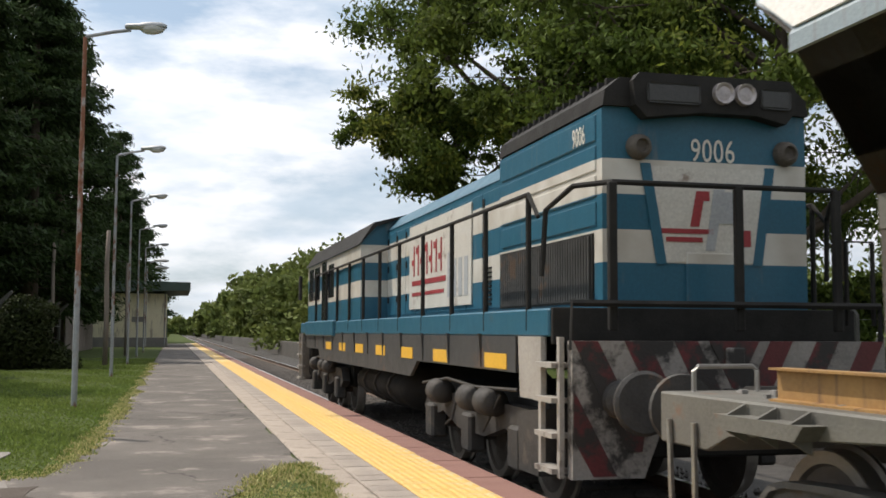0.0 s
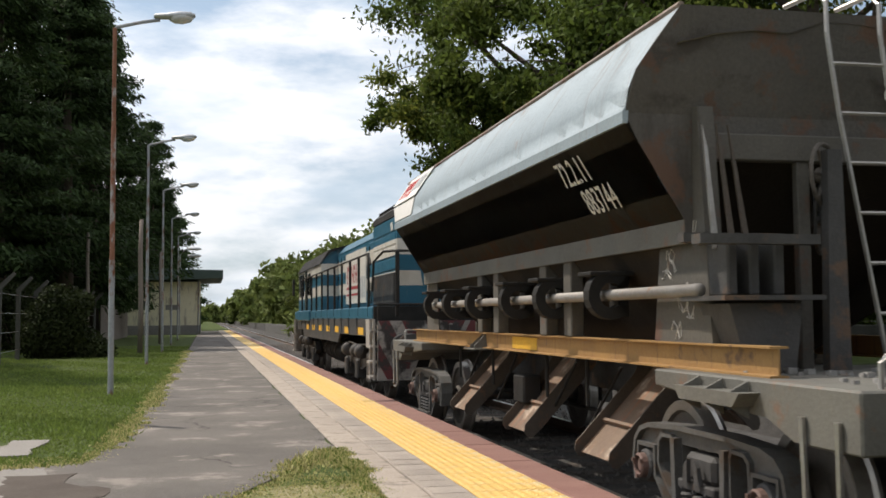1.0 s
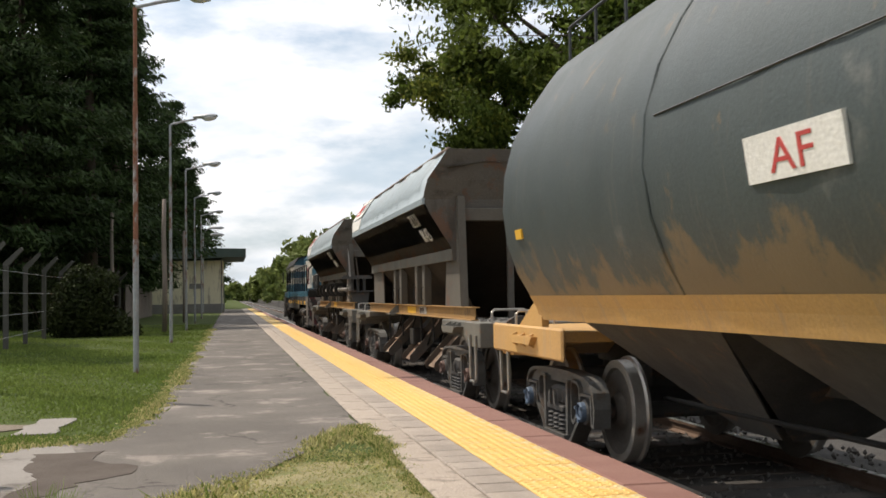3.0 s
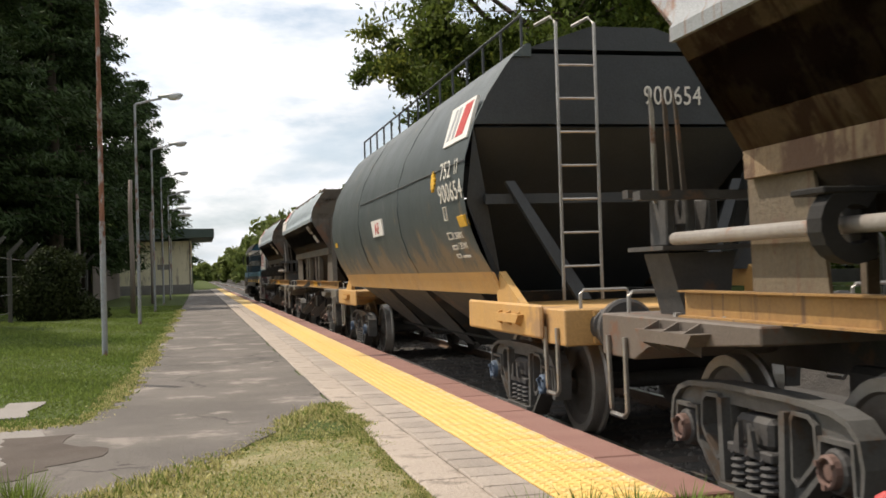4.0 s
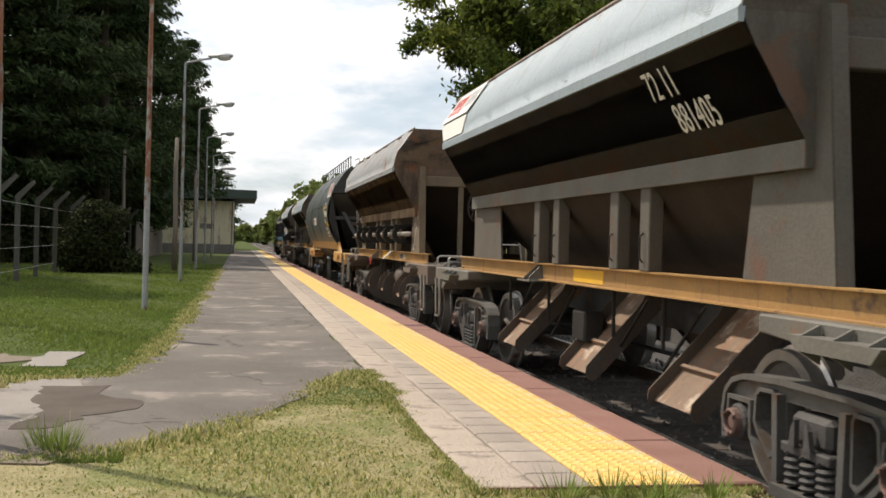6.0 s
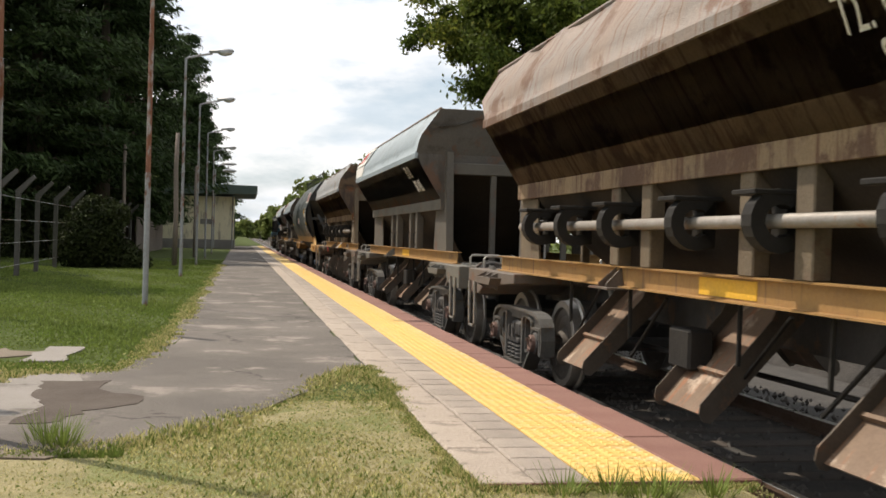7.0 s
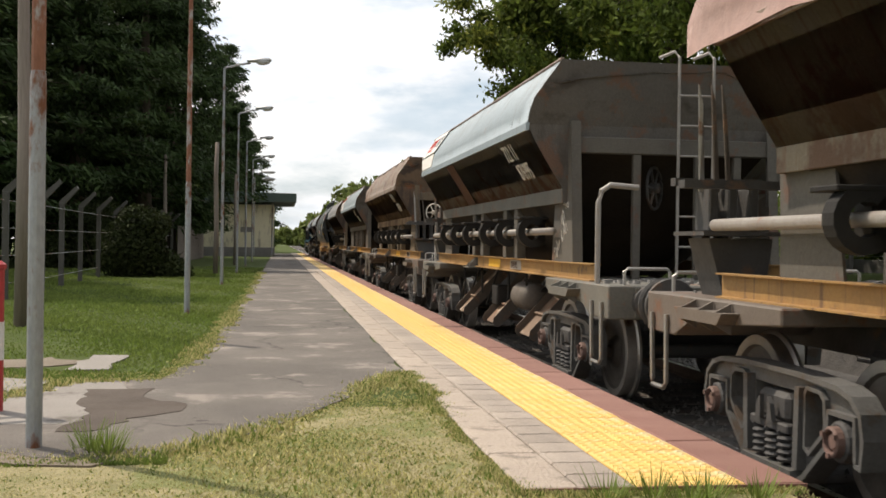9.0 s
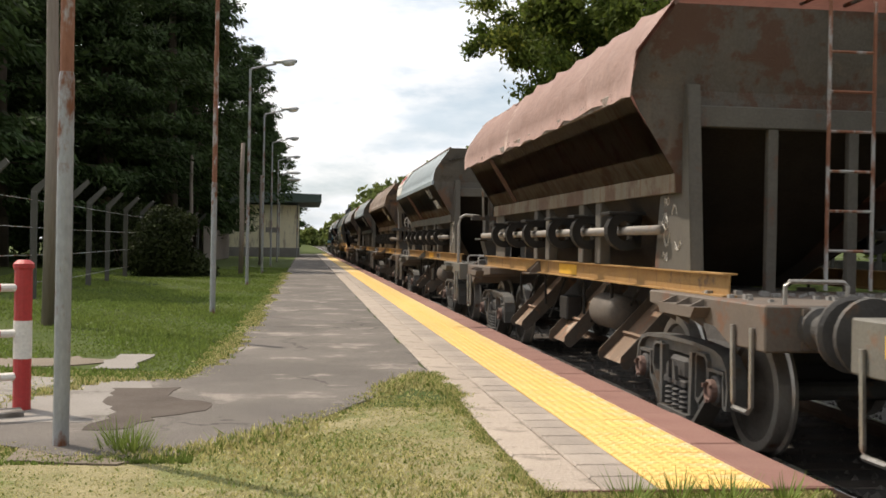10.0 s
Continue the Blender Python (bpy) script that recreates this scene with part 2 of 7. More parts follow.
def box(bm, lo, hi, bevel=0.0, m=None, mat=0):
    c = [(a + b) / 2 for a, b in zip(lo, hi)]
    s = [max(1e-4, b - a) for a, b in zip(lo, hi)]
    mm = Matrix.Translation(c) @ Matrix.Diagonal((*s, 1))
    r = bmesh.ops.create_cube(bm, size=1, matrix=(m @ mm) if m else mm)
    vs = r["verts"]
    if mat:
        for f in {f for v in vs for f in v.link_faces}:
            f.material_index = mat
    if bevel:
        es = list({e for v in vs for e in v.link_edges})
        bmesh.ops.bevel(bm, geom=es, offset=bevel, segments=1, affect="EDGES", profile=0.5)
    return bm


def prism(bm, poly, a, b, plane="yz", mat=0):
    """Extrudes a polygon: plane yz along x, xz along y, xy along z."""
    def at(p, h):
        return {"yz": (h, p[0], p[1]), "xz": (p[0], h, p[1]), "xy": (p[0], p[1], h)}[plane]
    va = [bm.verts.new(at(p, a)) for p in poly]
    vb = [bm.verts.new(at(p, b)) for p in poly]
    k = len(poly)
    fs = [bm.faces.new(va), bm.faces.new(vb[::-1])]
    fs += [bm.faces.new((va[i], vb[i], vb[(i + 1) % k], va[(i + 1) % k])) for i in range(k)]
    for f in fs:
        f.material_index = mat
    return bm


def tube(bm, pts, r, sides=8, r2=None, cap=True):
    """A round bar along a polyline."""
    pts = [Vector(p) for p in pts]
    rings = []
    for i, p in enumerate(pts):
        d = (pts[min(i + 1, len(pts) - 1)] - pts[max(i - 1, 0)]).normalized()
        up = Vector((0, 0, 1)) if abs(d.z) < 0.9 else Vector((0, 1, 0))
        u = d.cross(up).normalized()
        v = d.cross(u)
        rr = float(r if r2 is None else r + (r2 - r) * i / max(1, len(pts) - 1))
        rings.append([bm.verts.new(p + rr * (math.cos(2 * math.pi * k / sides) * u + math.sin(2 * math.pi * k / sides) * v)) for k in range(sides)])
    for a, b in zip(rings, rings[1:]):
        for k in range(sides):
            bm.faces.new((a[k], a[(k + 1) % sides], b[(k + 1) % sides], b[k]))
    if cap:
        bm.faces.new(rings[0][::-1])
        bm.faces.new(rings[-1])
    return bm


def lathe(bm, profile, axis="x", sides=24, m=None):
    """Turns (along, radius) pairs round an axis."""
    rings = []
    for a, r in profile:
        ring = []
        for k in range(sides):
            c, s = math.cos(2 * math.pi * k / sides), math.sin(2 * math.pi * k / sides)
            p = Vector({"x": (a, r * c, r * s), "y": (r * c, a, r * s), "z": (r * c, r * s, a)}[axis])
            ring.append(bm.verts.new(m @ p if m else p))
        rings.append(ring)
    for a, b in zip(rings, rings[1:]):
        for k in range(sides):
            bm.faces.new((a[k], a[(k + 1) % sides], b[(k + 1) % sides], b[k]))
    bm.faces.new(rings[0][::-1])
    bm.faces.new(rings[-1])
    return bm


def sheet(bm, corners, thick, mat=0):
    """A flat plate from corner points, with thickness to both sides."""
    vs = [Vector(c) for c in corners]
    nrm = (vs[1] - vs[0]).cross(vs[2] - vs[0]).normalized() * thick / 2
    a = [bm.verts.new(v + nrm) for v in vs]
    b = [bm.verts.new(v - nrm) for v in vs]
    k = len(vs)
    fs = [bm.faces.new(a), bm.faces.new(b[::-1])] + [bm.faces.new((a[i], b[i], b[(i + 1) % k], a[(i + 1) % k])) for i in range(k)]
    for f in fs:
        f.material_index = mat
    return bm


def raw_mesh(name, verts, faces, material, parent=None, label="", smooth=False):
    me = bpy.data.meshes.new(name)
    me.from_pydata(verts, [], faces)
    me.materials.append(material)
    if smooth:
        me.polygons.foreach_set("use_smooth", [True] * len(me.polygons))
    ob = new(name, me)
    if parent:
        ob.parent = parent
    if label:
        tagged(ob, label)
    return ob


def B():
    return bmesh.new()


rng = np.random.default_rng(7)


def quads(centres, along, across):
    """Leaves: a pointed four-corner leaf for each centre."""
    n = len(centres)
    v = np.stack([centres - along, centres - 0.1 * along + across, centres + along, centres - 0.1 * along - across], 1).reshape(-1, 3)
    f = np.arange(4 * n).reshape(-1, 4)
    return v.tolist(), f.tolist()


def unit(a):
    return a / np.maximum(1e-6, np.linalg.norm(a, axis=-1, keepdims=True))


# ---------------------------------------------------------------- ground, platform, track
XC, ZR = 4.33, -0.33      # middle of the track, top of the rails (platform top is 0)


def terrain():
    xs = sorted({-400, -150, -60, -30, *np.arange(-20, 2.3, 1.0).round(2).tolist(), 2.3, 2.55, 2.66, 2.8, 3.0, 4.33, 5.6, 6.6, 7.8, 8.06, 8.2, 9, 10, 12, 15, 20, 30, 60, 150, 400})
    ys = sorted({-60, -20, -8, *np.arange(-4, 60, 2.0).tolist(), 70, 80, 100, 130, 170, 230, 320, 500, 1200})

    def height(x, y):
        if x < 2.6:
            h = -0.03
            if x < -2:
                h += 0.012 * math.sin(x * 0.9 + y * 0.35)
            return h
        if x < 2.72:
            return -0.03 if y < 4.6 else -0.6
        if x < 6.0:
            return -0.56
        if x < 8.1:
            return -0.575
        return (0.42 if y > 28 else -0.25) + 0.05 * math.sin(y * 0.3)
    v = [(x, y, height(x, y)) for y in ys for x in xs]
    k = len(xs)
    f = [(j * k + i, j * k + i + 1, (j + 1) * k + i + 1, (j + 1) * k + i) for j in range(len(ys) - 1) for i in range(k - 1)]
    ob = raw_mesh("ground", v, f, GRASS)
    ob.data.materials.append(BALLAST)
    ob.data.materials.append(DRYGRASS)
    for pl in ob.data.polygons:
        pl.material_index = 1 if 2.7 < pl.center.x < 8.15 and pl.center.y > 4 else (2 if -4 < pl.center.x < 2.7 and pl.center.y < 7.5 else 0)
    return tagged(ob, "uneven mown grass and earth around the station", "ground", kind="structure")


terrain()


def ragged(points, wob, step=0.25, seed=1):
    """A closed outline with its sides broken up."""
    r = random.Random(seed)
    out = []
    for a, b in zip(points, points[1:] + points[:1]):
        d = math.dist(a, b)
        k = max(1, int(d / step))
        for i in range(k):
            t = i / k
            out.append((a[0] + (b[0] - a[0]) * t + r.uniform(-wob, wob), a[1] + (b[1] - a[1]) * t + r.uniform(-wob, wob)))
    return out


def slab(name, outline, z, material, label, category):
    bm = B()
    vs = [bm.verts.new((x, y, z)) for x, y in outline]
    es = [bm.edges.new((vs[i], vs[(i + 1) % len(vs)])) for i in range(len(vs))]
    bmesh.ops.triangle_fill(bm, use_beauty=True, edges=es)
    low = [bm.verts.new((x, y, z - 0.05)) for x, y in outline]
    for i in range(len(vs)):
        bm.faces.new((vs[i], low[i], low[(i + 1) % len(vs)], vs[(i + 1) % len(vs)]))
    return tagged(part(name, bm, material), label, category, kind="structure")


PATH_EDGE = [(1.2, 110), (1.2, 40), (1.2, 18), (1.2, 10.0), (0.84, 9.3), (0.42, 8.1), (-0.05, 7.1), (-0.45, 6.5), (-0.75, 6.2), (-1.3, 6.15), (-1.9, 6.6), (-2.4, 7.4), (-1.75, 9.4), (-1.0, 9.6), (-0.92, 10.2), (-0.78, 14), (-0.72, 20), (-0.66, 40), (-0.6, 110)]
slab("pavement", ragged(PATH_EDGE, 0.05, 0.3, 3), -0.016, ASPHALT, "worn grey asphalt platform path with ragged edges", "path")
slab("path", ragged([(-1.35, 7.25), (-1.2, 8.6), (-1.28, 9.35), (-2.6, 9.75), (-6, 10.6), (-11, 12), (-11, 9.5), (-6, 8.2), (-2.6, 7.35)], 0.05, 0.3, 5), -0.0135, SIDEPATH, "grey concrete side path across the grass", "path")
slab("stain", ragged([(-1.5, 8.9), (-1.0, 9.0), (-0.98, 8.4), (-0.62, 8.1), (-0.66, 7.75), (-0.98, 7.5), (-1.08, 7.05), (-1.36, 6.95), (-1.28, 7.7), (-1.45, 8.3)], 0.045, 0.12, 8), -0.0115, DAMP, "dark damp patch on the asphalt", "stain")
slab("earth", ragged([(-3.2, 11.0), (-2.3, 11.4), (-1.9, 11.1), (-2.2, 10.5), (-3.2, 10.3)], 0.12, 0.2, 9), -0.018, DIRT, "bare earth patch in the grass", "earth")
slab("slab", ragged([(-1.9, 11.6), (-1.55, 11.6), (-1.6, 10.3), (-1.95, 10.3)], 0.05, 0.2, 10), -0.014, SIDEPATH, "broken concrete slab in the grass", "slab")
slab("earth", ragged([(-1.6, 6.45), (-1.0, 6.55), (-0.75, 6.3), (-0.95, 6.0), (-1.6, 6.05)], 0.05, 0.12, 11), -0.0185, DIRT, "trodden earth beside the lamp post", "earth")


def track():
    bm = B()
    prism(bm, [(2.75, -0.62), (2.9, -0.52), (3.3, -0.47), (5.4, -0.47), (6.2, -0.55), (8.0, -0.56), (8.0, -0.62)], -30, 420, "xz")
    tagged(part("ballast_bed", bm, BALLAST), "oily stone ballast bed, darkened for the shade under the train", "ballast", kind="structure")
    for x in (XC - 0.838 - 0.036, XC + 0.838 + 0.036):
        r = thing("rail", "long steel rail with a polished top", "rail", "rails of the track", kind="structure")
        bm = B()
        prism(bm, [(x - 0.07, -0.475), (x + 0.07, -0.475), (x + 0.07, -0.46), (x + 0.012, -0.44), (x + 0.012, -0.37), (x + 0.036, -0.36), (x + 0.036, -0.335), (x - 0.036, -0.335), (x - 0.036, -0.36), (x - 0.012, -0.37), (x - 0.012, -0.44), (x - 0.07, -0.46)], -30, 400, "xz")
        part("web", bm, RAIL, r)
        bm = B()
        prism(bm, [(x - 0.034, -0.335), (x + 0.034, -0.335), (x + 0.03, -0.33), (x - 0.03, -0.33)], -30, 400, "xz")
        part("running_surface", bm, RAILTOP, r, "bright worn top of the rail")
    bm = B()
    box(bm, (-1.35, -0.12, -0.1), (1.35, 0.12, 0.05), 0.01)
    s0 = tagged(part("sleeper", bm, SLEEPER), "dark oil-soaked wooden sleeper in the ballast", "sleeper", "sleepers of the track", "structure")
    s0.location = (XC, 1.0, -0.51)
    for i in range(1, 110):
        copy_thing(s0, pose(XC + random.uniform(-0.02, 0.02), 1.0 + 0.62 * i, -0.51, 0, 0, random.uniform(-1, 1)))
    # loose stones
    k = 6500
    c = np.stack([rng.uniform(2.95, 6.3, k), rng.uniform(2, 45, k) ** 1.0, np.full(k, -0.47)], 1)
    base = np.array([(1, 0, 0), (-1, 0, 0), (0, 1, 0), (0, -1, 0), (0, 0, 1), (0, 0, -1)], float)
    faces = np.array([(0, 2, 4), (2, 1, 4), (1, 3, 4), (3, 0, 4), (2, 0, 5), (1, 2, 5), (3, 1, 5), (0, 3, 5)])
    size = rng.uniform(0.018, 0.045, (k, 1, 1)) * rng.uniform(0.6, 1.3, (k, 6, 3))
    v = (c[:, None] + base[None] * size).reshape(-1, 3)
    f = (faces[None] + 6 * np.arange(k)[:, None, None]).reshape(-1, 3)
    tagged(raw_mesh("ballast_stones", v.tolist(), f.tolist(), STONE), "loose grey crushed ballast stones", "ballast", kind="stuff")


track()


def opposite_side():
    bm = B()
    box(bm, (8.06, 28, -0.6), (8.4, 150, 0.5), 0.03)
    tagged(part("platform_wall", bm, WALLSTONE), "low dark stone wall of the disused opposite platform", "wall", kind="structure")
    # concrete fence posts with wire, behind the train
    src = None
    for i in range(14):
        at = (17.5 + 0.15 * i, 12 + 3.4 * i, -0.3)
        if src is None:
            src = fence_post(at)
        else:
            copy_thing(src, pose(*at, 0, 0, 90))
    for i in range(3):
        bm = B()
        tube(bm, [(17.4, 6, 0.4 + 0.6 * i), (19.6, 60, 0.4 + 0.6 * i)], 0.006, 4)
        tagged(part("fence_wire", bm, GALV), "thin slack fence wire between concrete posts", "wire", "wires of the fence")
    bm = B()
    box(bm, (21.0, 2, -0.3), (21.2, 62, 0.85), 0.02)
    tagged(part("boundary_wall", bm, POST), "low grey concrete boundary wall behind the fence", "wall", kind="structure")


def fence_post(at):
    p = thing("fence_post", "grey concrete fence post with a bent top", "fence post", "concrete fence posts", at)
    bm = B()
    box(bm, (-0.06, -0.06, -0.1), (0.06, 0.06, 2.0), 0.012)
    part("shaft", bm, POST, p)
    bm = B()
    prism(bm, [(-0.06, 1.95), (0.06, 1.95), (0.42, 2.33), (0.36, 2.40), (-0.06, 2.03)], -0.05, 0.05, "xz")
    part("bent_top", bm, POST, p)
    return p


opposite_side()


def street_lamp(y, tall=6.05, x=-1.5, head=True, rust=False):
    p = thing("lamp_post", "tall slim grey lamp post with an arm over the path" if head else "tall rust-streaked steel lamp post beside the path", "lamp post", "lamp posts along the path", (x, y, -0.03))
    bm = B()
    low = 2.15
    lathe(bm, [(0, 0.047), (low, 0.047), (low + 0.05, 0.041)], "z", 14)
    part("lower_shaft", bm, GALV, p, smooth=False)
    bm = B()
    lathe(bm, [(low + 0.04, 0.0405), (tall * 0.72, 0.04), (tall * 0.73, 0.034), (tall, 0.032)], "z", 12)
    part("upper_shaft", bm, RUSTPOLE if rust else GALV, p, "rust-streaked upper tube" if rust else "")
    bm = B()
    tube(bm, [(0, 0, tall - 0.05), (0.02, 0, tall + 0.01), (0.45, 0, tall + 0.12), (0.72, 0, tall + 0.17)], 0.03, 8)
    part("arm", bm, GALV, p)
    hd = B()
    lathe(hd, [(0.62, 0.05), (0.66, 0.085), (0.85, 0.095), (0.9, 0.12), (1.05, 0.14), (1.22, 0.12), (1.3, 0.05)], "x", 14, Matrix.Translation((0, 0, tall + 0.18)) @ Matrix.Rotation(radians(-4), 4, "Y") @ Matrix.Diagonal((1, 1, 0.55, 1)))
    h = part("lamp_head", hd, LAMPHEAD, p, "pale grey lamp head", True)
    gl = B()
    lathe(gl, [(0.88, 0.06), (0.95, 0.12), (1.08, 0.14), (1.22, 0.1), (1.27, 0.03)], "x", 14, Matrix.Translation((0, 0, tall + 0.15)) @ Matrix.Rotation(radians(-4), 4, "Y") @ Matrix.Diagonal((1, 1, 0.75, 1)))
    g = part("lamp_bowl", gl, DARKGLASS, h, "clear bowl under the lamp head", True)
    return p


LAMPS = [street_lamp(18.2, rust=True), street_lamp(30.5, x=-1.58), street_lamp(41.3, x=-1.58), street_lamp(53.0, x=-1.62), street_lamp(64.5, x=-1.6)]
street_lamp(6.5, x=-1.395, rust=True, head=False)
for px, py, hh in ((-3.5, 15.4, 6.6), (-2.3, 40.0, 4.85), (-2.2, 55.0, 4.6), (-5.36, 52.0, 5.3)):
    bm = B()
    tube(bm, [(0, 0, -0.1), (0.02, 0, hh * 0.4), (-0.02, 0.02, hh * 0.75), (0.01, 0, hh)], 0.095, 10, 0.07)
    o = tagged(part("wood_pole", bm, WOODPOLE, smooth=True), "weathered grey wooden pole in the grass", "pole", "wooden poles")
    o.location = (px, py, -0.05)


def floodlight_mast(at):
    p = thing("floodlight_mast", "thin mast with two small floodlights above the roof", "floodlight", at=at)
    bm = B()
    tube(bm, [(0, 0, 0), (0, 0, 6.0), (0.35, 0, 6.35), (1.2, 0, 6.5)], 0.05, 8)
    part("mast", bm, GALV, p)
    for z in (6.42, 5.9):
        bm = B()
        lathe(bm, [(0.55, 0.1), (0.7, 0.2), (1.3, 0.22), (1.55, 0.1)], "x", 12, Matrix.Translation((0, 0, z)) @ Matrix.Diagonal((1, 1, 0.55, 1)))
        part("floodlight", bm, LAMPHEAD, p, smooth=True)


floodlight_mast((-1.9, 82, 0))


def railing():
    p = thing("railing", "red and white banded steel pipe railing", "railing", at=(-1.955, 7.85, -0.03))
    p.scale = (1, 1, 0.89)
    bm = B()
    lathe(bm, [(0, 0.062), (1.12, 0.062), (1.14, 0.075), (1.17, 0.075), (1.2, 0.04)], "z", 14)
    post = part("post", bm, RED, p, "red post with a white band")
    bm = B()
    lathe(bm, [(0.42, 0.0645), (0.72, 0.0645)], "z", 14)
    part("band", bm, WHITE, post, "white painted band")
    bm = B()
    lathe(bm, [(0, 0.062), (1.12, 0.062), (1.2, 0.04)], "z", 14, Matrix.Translation((-2.3, -1.3, 0)))
    part("post", bm, RED, p)
    for z in (0.98, 0.62, 0.28):
        bm = B()
        tube(bm, [(0, 0, z), (-2.3, -1.3, z)], 0.032, 10)
        rail = part("rail_pipe", bm, WHITE, p, "white pipe with red bands")
        for k in range(5):
            a, b = 0.06 + 0.2 * k, 0.16 + 0.2 * k
            bm = B()
            tube(bm, [(-2.3 * a, -1.3 * a, z), (-2.3 * b, -1.3 * b, z)], 0.0345, 10)
            part("band", bm, RED, rail, "red painted band")
    bm = B()
    prism(bm, [(0.02, -0.1), (-2.3, -1.4), (-2.2, -1.62), (-1.1, -0.98), (0.1, -0.34)], -0.03, 0.05, "xy")
    part("kerb", bm, SIDEPATH, p, "rough broken concrete kerb")


railing()
bm = B()
lathe(bm, [(0, 0.06), (0.33, 0.06), (0.38, 0.045), (0.4, 0.015)], "z", 14)
bol = tagged(part("bollard", bm, RED), "short red painted bollard at the end of the platform", "bollard")
bol.location = (2.36, 3.36, -0.03)

for i, at in enumerate(((-5.44, 19.1), (-5.35, 22.2), (-5.3, 25.3), (-5.5, 28.5), (-5.6, 31.7), (-5.62, 34.9), (-5.6, 38.2), (-5.55, 41.6), (-5.5, 45.0), (-5.45, 48.4), (-5.4, 51.8), (-5.35, 55.2))):
    if i == 0:
        LEFTPOST = fence_post((*at, -0.05))
        LEFTPOST.scale = (1, 1, 1.08)
    else:
        copy_thing(LEFTPOST, pose(*at, -0.05, 0, 0, random.uniform(-8, 8)))
for i in range(4):
    bm = B()
    tube(bm, [(-5.6, 12, 0.3 + 0.55 * i), (-5.44, 19.1, 0.3 + 0.55 * i), (-5.3, 25.3, 0.28 + 0.55 * i), (-5.62, 34.9, 0.3 + 0.55 * i), (-5.35, 55.2, 0.3 + 0.55 * i)], 0.007, 4)
    tagged(part("fence_wire", bm, GALV), "thin slack fence wire between concrete posts", "wire", "wires of the fence")
pf = thing("paling_fence", "grey weathered paling fence under the trees", "fence", at=(-5.3, 58, -0.03))
bm = B()
box(bm, (-0.02, 0, 0), (0.02, 0.3, 2.0))
p0 = part("paling", bm, WOODPOLE, pf)
for k in range(1, 46):
    share(p0, pf, pose(0, 0.42 * k, 0.05 * math.sin(k * 5.1), random.uniform(-1, 1)))


def station():
    p = thing("station_building", "small cream station building with a green overhanging roof", "building", at=(-0.45, 86.0, 0))
    bm = B()
    box(bm, (-7.0, 0, 0.7), (0, 11, 4.1))
    part("wall", bm, CREAM, p)
    bm = B()
    box(bm, (-7.06, -0.06, -0.1), (0.06, 11.06, 0.7))
    part("plinth", bm, PLINTH, p)
    bm = B()
    prism(bm, [(-8.2, 4.1), (1.75, 4.35), (1.75, 4.98), (-3.0, 5.05), (-8.2, 4.35)], -1.0, 12.0, "xz")
    part("roof", bm, ROOFMAT, p)
    w = B()
    box(w, (-2.6, -0.05, 1.9), (-1.5, -0.005, 2.3))
    part("window", w, PLINTH, p)
    w = B()
    for yy in (1.2, 5.0):
        box(w, (0.001, yy, 0.72), (0.05, yy + 1.1, 2.9))
    d = part("door", w, ROOFMAT, p)
    w = B()
    tube(w, [(-0.12, -0.08, 0), (-0.12, -0.08, 4.2)], 0.05, 8)
    part("drainpipe", w, GALV, p)


station()


# ---------------------------------------------------------------- plants
def limb(bm, a, b, r, r2, seed):
    rr = random.Random(seed)
    a, b = Vector(a), Vector(b)
    pts = [a.lerp(b, t) + Vector((rr.uniform(-1, 1), rr.uniform(-1, 1), rr.uniform(-0.5, 0.5))) * 0.06 * (b - a).length * (0 if t in (0, 1) else 1) for t in (0, 0.3, 0.6, 1)]
    tube(bm, pts, r, 7, r2)


